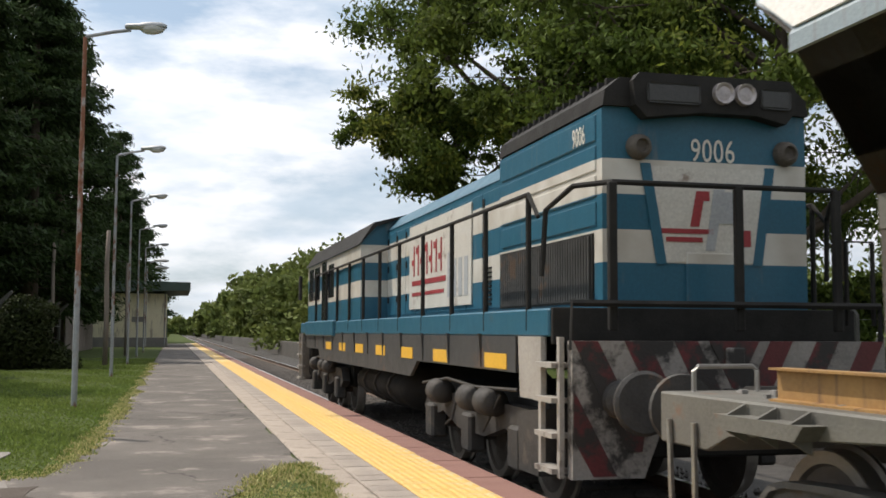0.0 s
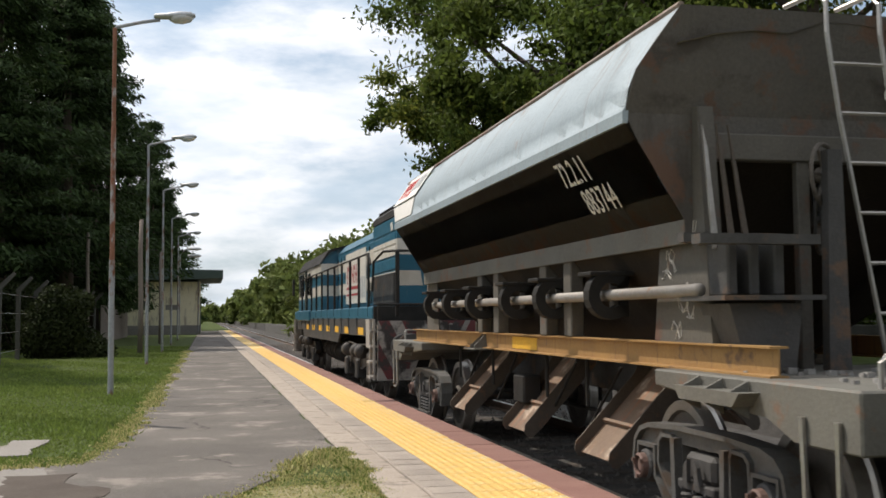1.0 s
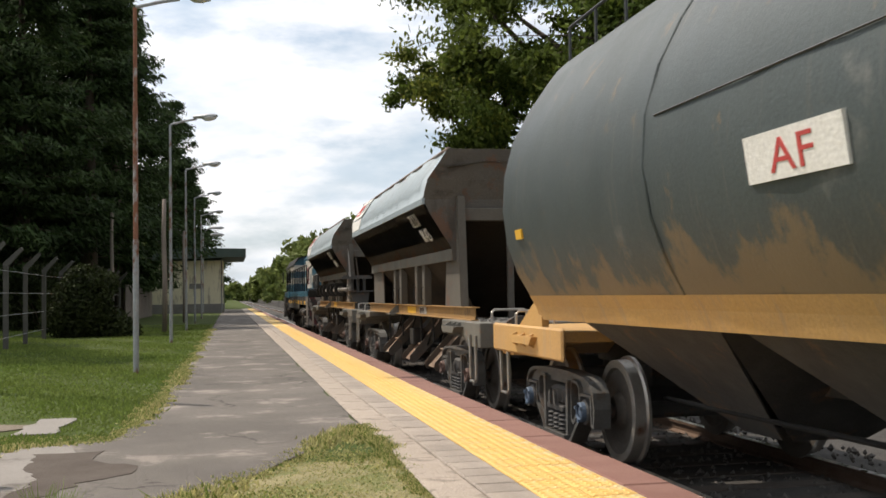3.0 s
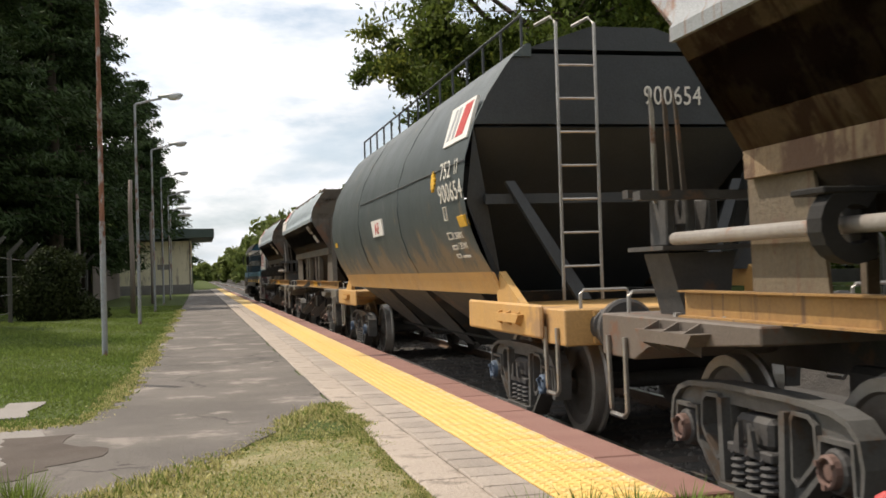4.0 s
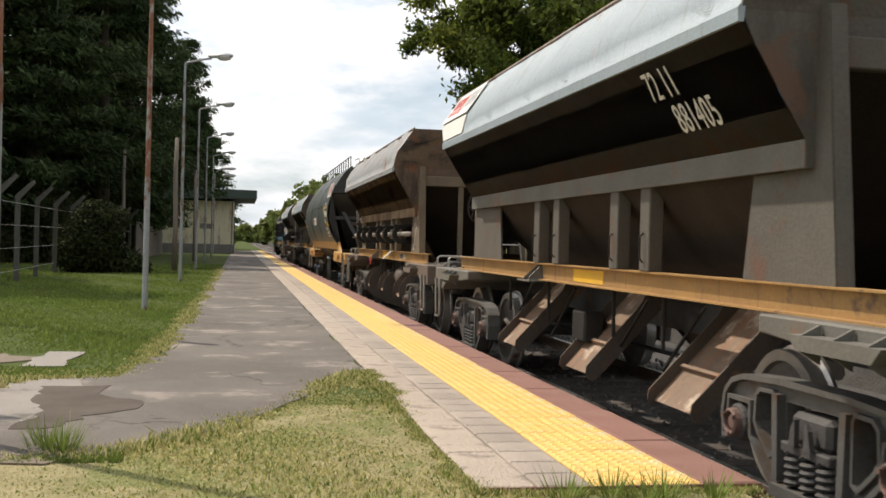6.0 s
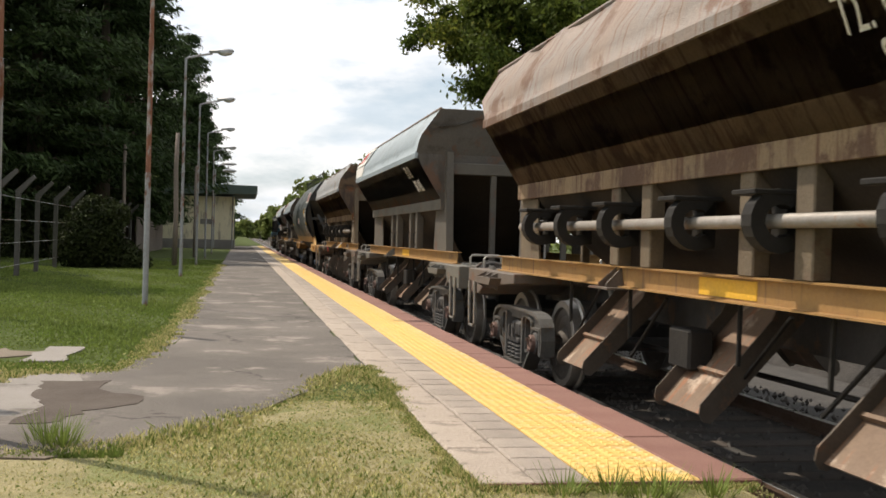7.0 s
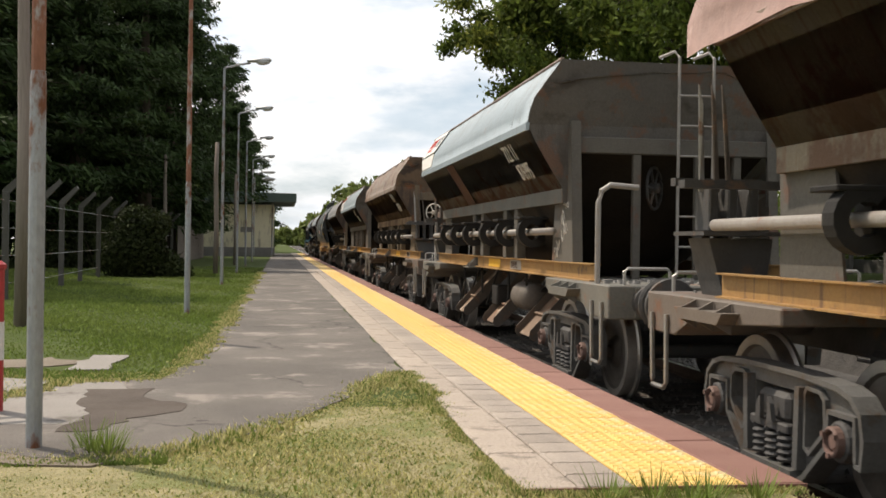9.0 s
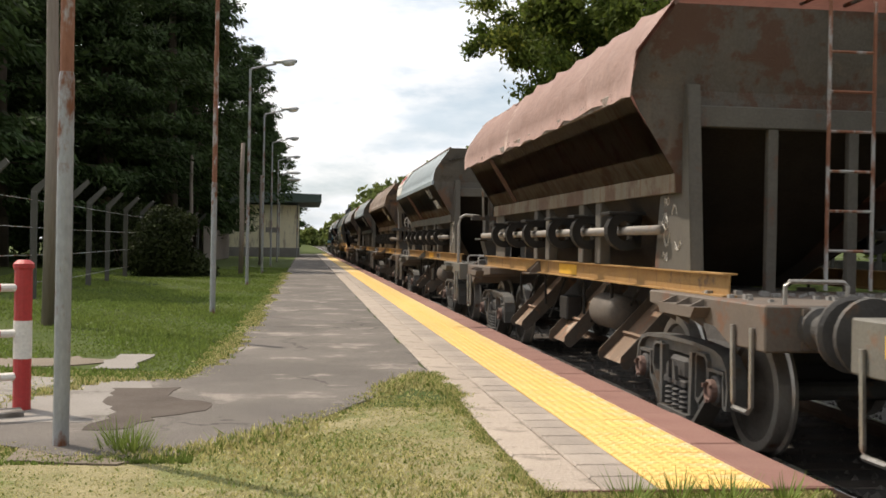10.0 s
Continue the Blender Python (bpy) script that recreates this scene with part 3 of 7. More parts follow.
def broad_tree(at, height, spread, clumps, leaves, seed, mats=(None,), label="tall leafy tree with a loose sunlit crown", leaf=0.17, low=0.3, pale=0.12):
    g = np.random.default_rng(seed)
    p = thing("tree", label, "tree", "trees beside the track", at)
    mains, tips, root = max(6, clumps // 9), [], []
    ends = []
    for i in range(mains):
        while True:
            q = g.uniform(-1, 1, 3)
            if 0.35 < np.linalg.norm(q) < 1:
                break
        c = np.array([q[0] * spread, q[1] * spread, height * (low + 0.05 + (0.95 - low) * (0.5 + 0.5 * q[2]))])
        c[:2] *= 0.6 + 0.4 * math.sin(math.pi * min(1, max(0.08, (c[2] / height - low * 0.8) / (1.05 - low * 0.8))))
        ends.append(c)
    for i in range(clumps):
        e0 = ends[i % mains]
        tips.append(e0 + g.normal(size=3) * spread * np.array([0.2, 0.2, 0.13]))
        root.append(e0)
    tips = np.array(tips)
    bm = B()
    tube(bm, [(0, 0, -0.3), (0.05, 0.05, height * 0.18), (-0.1, 0.1, height * 0.42), (0.1, 0, height * 0.8)], 0.032 * height, 9, 0.006 * height)
    part("trunk", bm, BARK, p, smooth=True)
    bm = B()
    for i, c in enumerate(ends):
        z0 = min(max(height * 0.15, c[2] - 0.75 * np.linalg.norm(c[:2]) - 0.5), height * 0.78)
        limb(bm, (0, 0, z0), c, 0.011 * height * (0.5 + 0.5 * (1 - z0 / height)), 0.03, seed * 100 + i)
    for i, c in enumerate(tips):
        limb(bm, root[i], c, 0.03, 0.008, seed * 100 + 50 + i)
    part("branchwork", bm, BARK, p, smooth=True)
    for name, mt, frac, lab in (("crown", mats[0] or LEAF, 1 - pale, ""), ("pale_leaves", LEAF_PALE, pale, "yellowish younger leaves")):
        k = int(leaves * frac)
        if k < 10:
            continue
        pick = g.integers(0, clumps, k) if name == "crown" else g.choice(g.choice(clumps, max(1, clumps // 5)), k)
        rad = g.uniform(0.5, 1.15, clumps)[pick] * spread * 0.17
        off = unit(g.normal(size=(k, 3))) * (g.uniform(0, 1, (k, 1)) ** 0.75) * rad[:, None] * np.array([1.2, 1.2, 0.7]) * g.uniform(0.6, 1.5, (k, 1))
        c = tips[pick] + off
        c[:, 2] -= 0.15 * np.abs(g.normal(size=k))
        al = unit(g.normal(size=(k, 3)) + np.array([0, 0, -0.7])) * leaf * g.uniform(0.6, 1.25, (k, 1))
        ac = unit(np.cross(al, g.normal(size=(k, 3)))) * leaf * 0.42 * g.uniform(0.7, 1.2, (k, 1))
        v, f = quads(c, al, ac)
        raw_mesh(name, v, f, mt, p, lab)
    return p


def conifer(at, height, spread, seed, leaves=9000, label="tall dark conifer with drooping feathery branches"):
    g = np.random.default_rng(seed)
    p = thing("conifer", label, "conifer", "dark conifers beside the path", at)
    bm = B()
    tube(bm, [(0, 0, -0.2), (0.05, 0, height * 0.4), (0, 0.08, height)], 0.026 * height, 9, 0.02)
    part("trunk", bm, BARK, p, smooth=True)
    nb = int(height * 6)
    zs = np.sort(g.uniform(0.09, 0.995, nb)) * height
    bm = B()
    cs, als, acs = [], [], []
    per = leaves // nb
    for i, z in enumerate(zs):
        a = g.uniform(0, 2 * math.pi)
        t = z / height
        reach = spread * (1 - t) ** 0.6 * g.uniform(0.5, 1.25) * (0.7 if t < 0.2 else 1) + 0.3
        d = np.array([math.cos(a), math.sin(a), 0])
        side = np.array([-d[1], d[0], 0])
        tip = d * reach + np.array([0, 0, z - 0.12 * reach + 0.5 * (1 - t)])
        root = np.array([0, 0, z])
        limb(bm, root, tip, 0.035 * (1.1 - t) + 0.008, 0.006, seed * 77 + i)
        m = 12
        s = np.linspace(0.25, 1.0, m)[:, None]
        sp = root + (tip - root) * s + side * g.normal(size=(m, 1)) * 0.28 * reach * np.sin(np.pi * np.clip(s * 0.9, 0, 1)) + np.array([0, 0, -0.16]) * g.uniform(0, 1.6, (m, 1))
        pick = g.integers(0, m, per)
        c = sp[pick] + g.normal(size=(per, 3)) * np.array([0.26, 0.26, 0.13])
        al = unit(d * 0.7 + side * g.normal(size=(per, 1)) * 0.7 + np.array([0, 0, -1.0]) * g.uniform(-0.25, 1.4, (per, 1))) * g.uniform(0.10, 0.30, (per, 1))
        ac = unit(np.cross(al, g.normal(size=(per, 3)))) * g.uniform(0.035, 0.075, (per, 1))
        cs.append(c), als.append(al), acs.append(ac)
    part("branchwork", bm, BARK, p, smooth=True)
    v, f = quads(np.concatenate(cs), np.concatenate(als), np.concatenate(acs))
    raw_mesh("crown", v, f, NEEDLE, p)
    return p


# the first conifer, mostly out of view, is added to shade the path
for i, (x, y, h, w) in enumerate((
        (-11.2, 30.0, 18.0, 4.3), (-14.0, 37.0, 19.0, 5.0), (-12.6, 46.0, 21.0, 5.2), (-9.2, 51.0, 20.0, 5.2), (-7.0, 57.0, 20.5, 5.2), (-9.8, 60.0, 23.0, 5.6),
        (-6.4, 64.0, 20.0, 5.2), (-8.2, 69.0, 23.0, 5.6), (-6.3, 73.0, 19.5, 4.9), (-9.0, 79.0, 22.0, 5.0), (-5.2, 103.0, 20.0, 4.8), (-15.5, 52.0, 21.0, 5.4), (-17.0, 44.0, 18.0, 5.0),
        (-4.8, 101.0, 15.0, 4.8), (-4.4, 112.0, 14.0, 4.6), (-4.0, 124.0, 14.0, 4.8))):
    conifer((x, y, -0.05), h, w, 40 + i, 34000 if y < 64 else 20000)


def bush(at, r, seed, leaves=9000, h=None):
    g = np.random.default_rng(seed)
    p = thing("bush", "dense dark evergreen bush by the fence", "bush", "", at)
    bm = B()
    for i in range(12):
        a = g.uniform(0, 6.28)
        limb(bm, (0, 0, 0), (math.cos(a) * r * 0.6, math.sin(a) * r * 0.6, r * g.uniform(0.6, 1.4)), 0.04, 0.008, seed + i)
    part("stemwork", bm, BARK, p)
    q = g.uniform(0, 1, (26, 1))
    lumps = np.concatenate([g.normal(size=(26, 2)) * r * 0.52 * (1.25 - 1.0 * q), 0.12 * r + q * ((h or 1.5 * r) - 0.5 * r)], 1)
    pick = g.integers(0, 26, leaves)
    c = lumps[pick] + unit(g.normal(size=(leaves, 3))) * (g.uniform(0, 1, (leaves, 1)) ** 0.5) * r * g.uniform(0.25, 0.55, 26)[pick][:, None]
    c[:, 2] = np.abs(c[:, 2])
    al = unit(g.normal(size=(leaves, 3))) * g.uniform(0.05, 0.12, (leaves, 1))
    ac = unit(np.cross(al, g.normal(size=(leaves, 3)))) * 0.035
    v, f = quads(c, al, ac)
    raw_mesh("crown", v, f, BUSHLEAF, p)


bush((-4.6, 36.6, -0.05), 1.35, 5, 24000, 2.5)
bush((-7.6, 46.5, -0.05), 2.0, 6, 18000)

broad_tree((12.4, 35.0, -0.3), 18.0, 6.0, 200, 88000, 3, leaf=0.125, low=0.2, pale=0.16)
broad_tree((9.7, 37.0, -0.3), 11.5, 3.5, 80, 21000, 17, leaf=0.125, low=0.36, pale=0.2)
broad_tree((17.5, 28.0, -0.3), 17.0, 7.5, 200, 110000, 4, leaf=0.125, low=0.18)
broad_tree((17.5, 42.0, -0.3), 15.0, 6.0, 90, 40000, 9, leaf=0.18, low=0.2)
broad_tree((25.0, 36.0, -0.3), 9.0, 5.0, 60, 22000, 13, leaf=0.2, low=0.12, pale=0.05)
broad_tree((31.0, 60.0, -0.3), 9.0, 6.0, 60, 18000, 14, leaf=0.24, low=0.08, pale=0.05)


def far_wood(name, spots, seed, k, label, mat=None):
    g = np.random.default_rng(seed)
    cs, rs = [], []
    for x, y, r, h in spots:
        m = 26
        c = np.stack([x + g.normal(size=m) * r * 0.45, y + g.normal(size=m) * r * 0.45, g.uniform(0.05, 0.92, m) * h], 1)
        cs.append(c), rs.append(np.full(m, r * 0.36))
    cs, rs = np.concatenate(cs), np.concatenate(rs)
    pick = g.integers(0, len(cs), k)
    c = cs[pick] + unit(g.normal(size=(k, 3))) * (g.uniform(0, 1, (k, 1)) ** 0.5) * rs[pick][:, None]
    c[:, 2] = np.abs(c[:, 2]) - 0.1
    size = np.clip(0.004 * c[:, 1:2], 0.22, 1.2)
    al = unit(g.normal(size=(k, 3))) * size * g.uniform(0.5, 1.2, (k, 1))
    ac = unit(np.cross(al, g.normal(size=(k, 3)))) * size * 0.5
    v, f = quads(c, al, ac)
    return tagged(raw_mesh(name, v, f, mat or FARLEAF), label, "wood", kind="stuff")


g0 = np.random.default_rng(99)
far_wood("far_wood", [(10.2 + g0.uniform(0.0, 4.5), y, g0.uniform(2.8, 4.5), g0.uniform(6.0, 9.0)) for y in 70 * 1.035 ** np.arange(0, 58)], 21, 80000, "line of green trees along the far track")
far_wood("far_wood", [(g0.uniform(-12, -5.5) - 0.0 * y, y, 4.0, g0.uniform(7, 11)) for y in np.arange(100, 340, 9.0)], 22, 26000, "dark distant trees beyond the station")
far_wood("far_wood", [(g0.uniform(-6, 8), y, 5.0, g0.uniform(4, 6)) for y in np.arange(420, 520, 12.0)], 23, 8000, "hazy trees where the track vanishes")
far_wood("far_wood", [(g0.uniform(30, 75), g0.uniform(25, 110), 4.5, g0.uniform(5, 8)) for _ in range(40)], 24, 30000, "green scrub across the field beyond the track")
far_wood("far_wood", [(g0.uniform(-40, -13), g0.uniform(54, 84), 4.5, g0.uniform(13, 19)) for _ in range(60)], 25, 110000, "dark trees deep behind the fence", NEEDLE)


def turf(name, k, region, tall, material, seed, label):
    """Blades of grass over a region; region(x, y) says whether grass grows there."""
    g = np.random.default_rng(seed)
    c = np.array([p for p in region(g, k)])
    n = len(c)
    a = g.uniform(0, 2 * math.pi, n)
    h = g.uniform(0.4, 1.0, (n, 1)) * tall * (0.7 + 0.3 * np.sin(c[:, :1] * 2.1 + c[:, 1:2] * 1.3))
    d = np.stack([np.cos(a), np.sin(a), np.zeros(n)], 1) * np.clip(0.0016 * c[:, 1:2], 0.004, 0.02)
    lean = np.concatenate([g.normal(size=(n, 2)) * 0.45 * h, h], 1)
    b = np.concatenate([c, np.full((n, 1), -0.035)], 1)
    v = np.stack([b - d, b + d, b + lean], 1).reshape(-1, 3)
    tagged(raw_mesh(name, v.tolist(), np.arange(3 * n).reshape(-1, 3).tolist(), material), label, "grass", kind="stuff")


def inside(x, y, poly):
    r = np.zeros(len(x), bool)
    for (x1, y1), (x2, y2) in zip(poly, poly[1:] + poly[:1]):
        if y1 != y2:
            r ^= ((y1 > y) != (y2 > y)) & (x < (x2 - x1) * (y - y1) / (y2 - y1) + x1)
    return r


BARE = [(-1.6, 6.45), (-1.0, 6.55), (-0.75, 6.3), (-0.95, 6.0), (-1.6, 6.05)]


def near_lawn(g, k):
    x, y = g.uniform(-3.3, 2.66, k), 2.6 + 7.6 * g.uniform(0, 1, k) ** 1.2
    ok = ~inside(x, y, PATH_EDGE) & ~((x > 1.2) & (y > 5.12)) & ~inside(x, y, BARE)
    ok &= (np.sin(x * 3.1 + 2 * np.sin(y * 2.3)) + np.sin(y * 4.1 + x) + g.normal(size=k) * 0.8) > -1.1
    return np.stack([x, y], 1)[ok]


def left_lawn(g, k):
    y = 6 + 44 * g.uniform(0, 1, k) ** 1.6
    x = -0.6 - g.uniform(0, 1, k) * (4.5 + 0.12 * y)
    ok = ~inside(x, y, PATH_EDGE) & ~inside(x, y, [(-1.1, 7.2), (-1.1, 9.4), (-2.6, 9.8), (-11, 12), (-11, 9.5), (-2.6, 7.3)]) & ~inside(x, y, [(-3.2, 11), (-2.3, 11.4), (-1.6, 11.6), (-1.6, 10.3), (-3.2, 10.3)])
    return np.stack([x, y], 1)[ok]


turf("grass", 130000, near_lawn, 0.034, BLADE_DRY, 31, "short dry yellow-green grass at the platform end")
turf("grass", 26000, near_lawn, 0.042, BLADE, 32, "short green grass at the platform end")
turf("grass", 120000, left_lawn, 0.075, BLADE, 33, "green lawn between path and fence")


def edge_lawn(g, k):
    """Grass that leans over the ragged edge of the path."""
    pts = [p for p in PATH_EDGE[3:] if p[1] < 45] + [(-0.655, 42.0)]
    out = []
    for (xa, ya), (xb, yb) in zip(pts, pts[1:]):
        m = int(k * min(math.hypot(xb - xa, yb - ya), 6.0) / 26)
        t = g.uniform(0, 1, m)
        wv = 0.06 * np.sin(t * 40) + 0.04 * np.sin(t * 91)
        nx, ny = unit(np.array([yb - ya, xa - xb]))
        off = g.normal(size=m) * 0.05 + wv
        out.append(np.stack([xa + (xb - xa) * t - nx * off, ya + (yb - ya) * t - ny * off], 1))
    return np.concatenate(out)


turf("grass", 16000, edge_lawn, 0.075, BLADE_DRY, 34, "dry grass along the edge of the path")
turf("grass", 5000, edge_lawn, 0.08, BLADE, 35, "green grass along the edge of the path")


def strip_lawn(g, k):
    """Grass that creeps over the edge and the end of the paved strip."""
    y = 5.1 + 4.9 * g.uniform(0, 1, k)
    x = 1.2 + 0.035 * np.sin(y * 5.3) + 0.03 * np.sin(y * 12.1) + g.normal(size=k) * 0.035
    m = k // 4
    xe = g.uniform(1.2, 2.66, m)
    ye = 5.12 + 0.03 * np.sin(xe * 7.0) + g.normal(size=m) * 0.03
    return np.concatenate([np.stack([x, y], 1), np.stack([xe, ye], 1)])


turf("grass", 9000, strip_lawn, 0.06, BLADE_DRY, 36, "dry grass creeping over the edge of the paving")
turf("grass", 4000, strip_lawn, 0.065, BLADE, 37, "green grass creeping over the edge of the paving")


def tuft(at, seed, k=70, tall=0.22):
    g = np.random.default_rng(seed)
    a = g.uniform(0, 6.28, k)
    r = g.uniform(0, 0.12, (k, 1))
    d = np.stack([np.cos(a), np.sin(a), 0 * a], 1)
    b = d * r
    s = np.stack([-np.sin(a), np.cos(a), 0 * a], 1) * 0.005
    h = g.uniform(0.4, 1, (k, 1)) * tall
    tip = b + d * h * g.uniform(0.3, 1.1, (k, 1)) + np.array([0, 0, 1]) * h
    v = np.stack([b - s, b + s, tip], 1).reshape(-1, 3)
    o = raw_mesh("grass_tuft", v.tolist(), np.arange(3 * k).reshape(-1, 3).tolist(), BLADE)
    o.location = at
    tagged(o, "tuft of long grass", "grass tuft", "grass tufts")


for i, at in enumerate(((-1.05, 6.4, -0.02), (-0.95, 6.3, -0.02), (1.85, 5.05, -0.03), (2.1, 5.0, -0.03), (2.0, 4.95, -0.03), (1.6, 5.02, -0.03), (2.35, 4.95, -0.03))):
    tuft(at, 60 + i, 90 if i < 2 else 60, 0.2 if i < 2 else 0.16)

# ---------------------------------------------------------------- train
SPEED = 11.0
DARK = surface("oily_cast_steel", (0.047, 0.044, 0.042), (0.085, 0.082, 0.076), 3, 0.7, 0.1, third=(0.12, 0.075, 0.048), third_at=0.62, third_scale=2.5, bump=0.3)
BLACK = surface("grimy_black", (0.018, 0.017, 0.016), (0.036, 0.034, 0.031), 3, 0.75, 0.0, shine=0.2)
STEEL = surface("worn_steel", (0.42, 0.40, 0.37), (0.30, 0.27, 0.24), 5, 0.4, 0.8, bump=0.1, third=RUST, third_at=0.68)
WHEELFACE = surface("dusty_wheel", (0.115, 0.097, 0.08), (0.068, 0.058, 0.049), 4, 0.75, 0.1)
CHUTE = surface("scraped_chute", (0.098, 0.078, 0.06), (0.05, 0.035, 0.026), 3, 0.65, 0.2, third=(0.15, 0.085, 0.05), third_at=0.62, third_scale=3)
CHUTEFLOOR = surface("scoured_chute_floor", (0.20, 0.135, 0.088), (0.115, 0.068, 0.042), 2.0, 0.65, 0.1, third=(0.42, 0.33, 0.25), third_at=0.60, third_scale=1.6, streak=((0.25, 0.10, 0.045), 0.6))
RIMFACE = surface("worn_wheel_rim", (0.27, 0.245, 0.215), (0.19, 0.165, 0.14), 4, 0.5, 0.4)
CAPRUST = surface("rusty_axle_cap", (0.17, 0.10, 0.08), (0.10, 0.068, 0.056), 9, 0.7, 0.1, bump=0.3)
CAPBLUE = surface("blue_axle_cap", (0.10, 0.145, 0.21), (0.065, 0.085, 0.12), 9, 0.6, 0.1, bump=0.3)
BRAKEWHITE = surface("chipped_white_rail", (0.52, 0.49, 0.44), (0.40, 0.36, 0.31), 6, 0.6, third=(0.22, 0.13, 0.09), third_at=0.64, third_scale=5)
BRAKEBROWN = surface("brown_channel_steel", (0.10, 0.068, 0.052), (0.065, 0.045, 0.036), 4, 0.75, third=(0.16, 0.085, 0.05), third_at=0.64, third_scale=3)
LOCODARK = surface("sooty_loco_gear", (0.034, 0.031, 0.028), (0.06, 0.055, 0.05), 4, 0.7, 0.1, third=(0.085, 0.07, 0.056), third_at=0.64, third_scale=3, bump=0.3)
SILL = surface("ochre_sill", (0.34, 0.195, 0.065), (0.24, 0.13, 0.05), 2.5, 0.65, third=(0.14, 0.08, 0.045), third_at=0.64, third_scale=3, streak=((0.15, 0.085, 0.045), 0.64))
YELLOW = surface("yellow_patch", (0.70, 0.40, 0.03), (0.62, 0.36, 0.05), 4, 0.6)
PIPEMAT = surface("pale_pipe", (0.30, 0.28, 0.255), (0.22, 0.19, 0.165), 5, 0.55, 0.2, third=(0.26, 0.14, 0.09), third_at=0.66, third_scale=4)
LETTER = surface("stencil_white", (0.68, 0.65, 0.58), (0.55, 0.52, 0.46), 6, 0.7, third=(0.35, 0.30, 0.25), third_at=0.66, third_scale=5)
SIGNWHITE = surface("sign_white", (0.74, 0.72, 0.68), (0.66, 0.63, 0.58), 3, 0.6, third=(0.48, 0.42, 0.35), third_at=0.68, third_scale=4)
SIGNRED = surface("sign_red", (0.50, 0.05, 0.045), (0.42, 0.06, 0.05), 5, 0.6)
SIGNGREY = surface("sign_grey", (0.33, 0.34, 0.35), (0.40, 0.41, 0.42), 5, 0.6)
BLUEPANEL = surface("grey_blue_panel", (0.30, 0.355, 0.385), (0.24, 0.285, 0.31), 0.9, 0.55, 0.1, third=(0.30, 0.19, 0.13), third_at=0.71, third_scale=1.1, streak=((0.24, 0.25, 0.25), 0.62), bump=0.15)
# lower panels and ends: grey paint with their shade put into the colour
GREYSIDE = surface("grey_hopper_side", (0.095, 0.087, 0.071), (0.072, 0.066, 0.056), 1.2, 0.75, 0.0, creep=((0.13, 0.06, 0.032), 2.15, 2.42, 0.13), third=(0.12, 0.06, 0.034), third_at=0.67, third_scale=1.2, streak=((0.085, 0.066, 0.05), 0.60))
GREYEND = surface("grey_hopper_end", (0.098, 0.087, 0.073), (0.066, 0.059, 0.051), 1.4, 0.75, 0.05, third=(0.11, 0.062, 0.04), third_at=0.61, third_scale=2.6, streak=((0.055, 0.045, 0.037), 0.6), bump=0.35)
PALESIDE = surface("pale_grey_side", (0.235, 0.21, 0.165), (0.18, 0.16, 0.13), 1.2, 0.7, creep=((0.15, 0.06, 0.028), 2.15, 2.6, 0.17), third=(0.20, 0.08, 0.035), third_at=0.66, third_scale=1.0, streak=((0.24, 0.17, 0.12), 0.62))
RUSTSIDE = surface("rusted_hopper_side", (0.265, 0.188, 0.108), (0.178, 0.122, 0.072), 1.3, 0.8, third=(0.095, 0.05, 0.029), third_at=0.595, third_scale=1.7, streak=((0.125, 0.066, 0.036), 0.575), creep=((0.105, 0.058, 0.034), 2.15, 2.45, 0.10), contrast=0.25, bump=0.45)
RUSTTOP = surface("rusted_hopper_top", (0.243, 0.180, 0.140), (0.207, 0.211, 0.207), 1.2, 0.75, third=(0.14, 0.078, 0.05), third_at=0.60, third_scale=1.6, streak=((0.17, 0.095, 0.06), 0.60), bump=0.4)
PALETOP = surface("pale_scraped_top", (0.261, 0.280, 0.290), (0.214, 0.220, 0.220), 0.9, 0.7, third=(0.18, 0.10, 0.068), third_at=0.625, third_scale=1.8, streak=((0.19, 0.11, 0.078), 0.615), bump=0.35)
# legs: underframe grey made darker, the shade below the chin painted in
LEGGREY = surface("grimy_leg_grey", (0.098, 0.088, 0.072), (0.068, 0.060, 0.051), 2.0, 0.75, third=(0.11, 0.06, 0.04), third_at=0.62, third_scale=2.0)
RUSTEND = surface("rusted_hopper_end", (0.135, 0.09, 0.058), (0.082, 0.052, 0.035), 1.5, 0.8, third=(0.15, 0.062, 0.027), third_at=0.60, third_scale=2.2, streak=((0.05, 0.034, 0.025), 0.56), bump=0.4)
BROWNSIDE = surface("brown_grey_side", (0.191, 0.162, 0.115), (0.140, 0.115, 0.082), 1.2, 0.75, creep=((0.105, 0.06, 0.036), 2.1, 2.7, 0.11), third=(0.115, 0.064, 0.038), third_at=0.62, third_scale=1.9, streak=((0.14, 0.082, 0.048), 0.585), bump=0.35)
MOTTLEEND = surface("mottled_brown_end", (0.105, 0.09, 0.072), (0.07, 0.058, 0.046), 1.6, 0.8, third=(0.085, 0.043, 0.026), third_at=0.545, third_scale=2.8, streak=((0.13, 0.10, 0.075), 0.62), bump=0.4)
TANLEG = surface("tan_scraped_leg", (0.145, 0.112, 0.072), (0.10, 0.075, 0.05), 2.2, 0.8, third=(0.11, 0.062, 0.038), third_at=0.64, third_scale=3.0, streak=((0.12, 0.075, 0.046), 0.62), bump=0.35)
TARP = surface("red_brown_tarpaulin", (0.228, 0.138, 0.114), (0.294, 0.195, 0.166), 1.4, 0.85, bump=0.5, fine=12, third=(0.38, 0.28, 0.24), third_at=0.66)
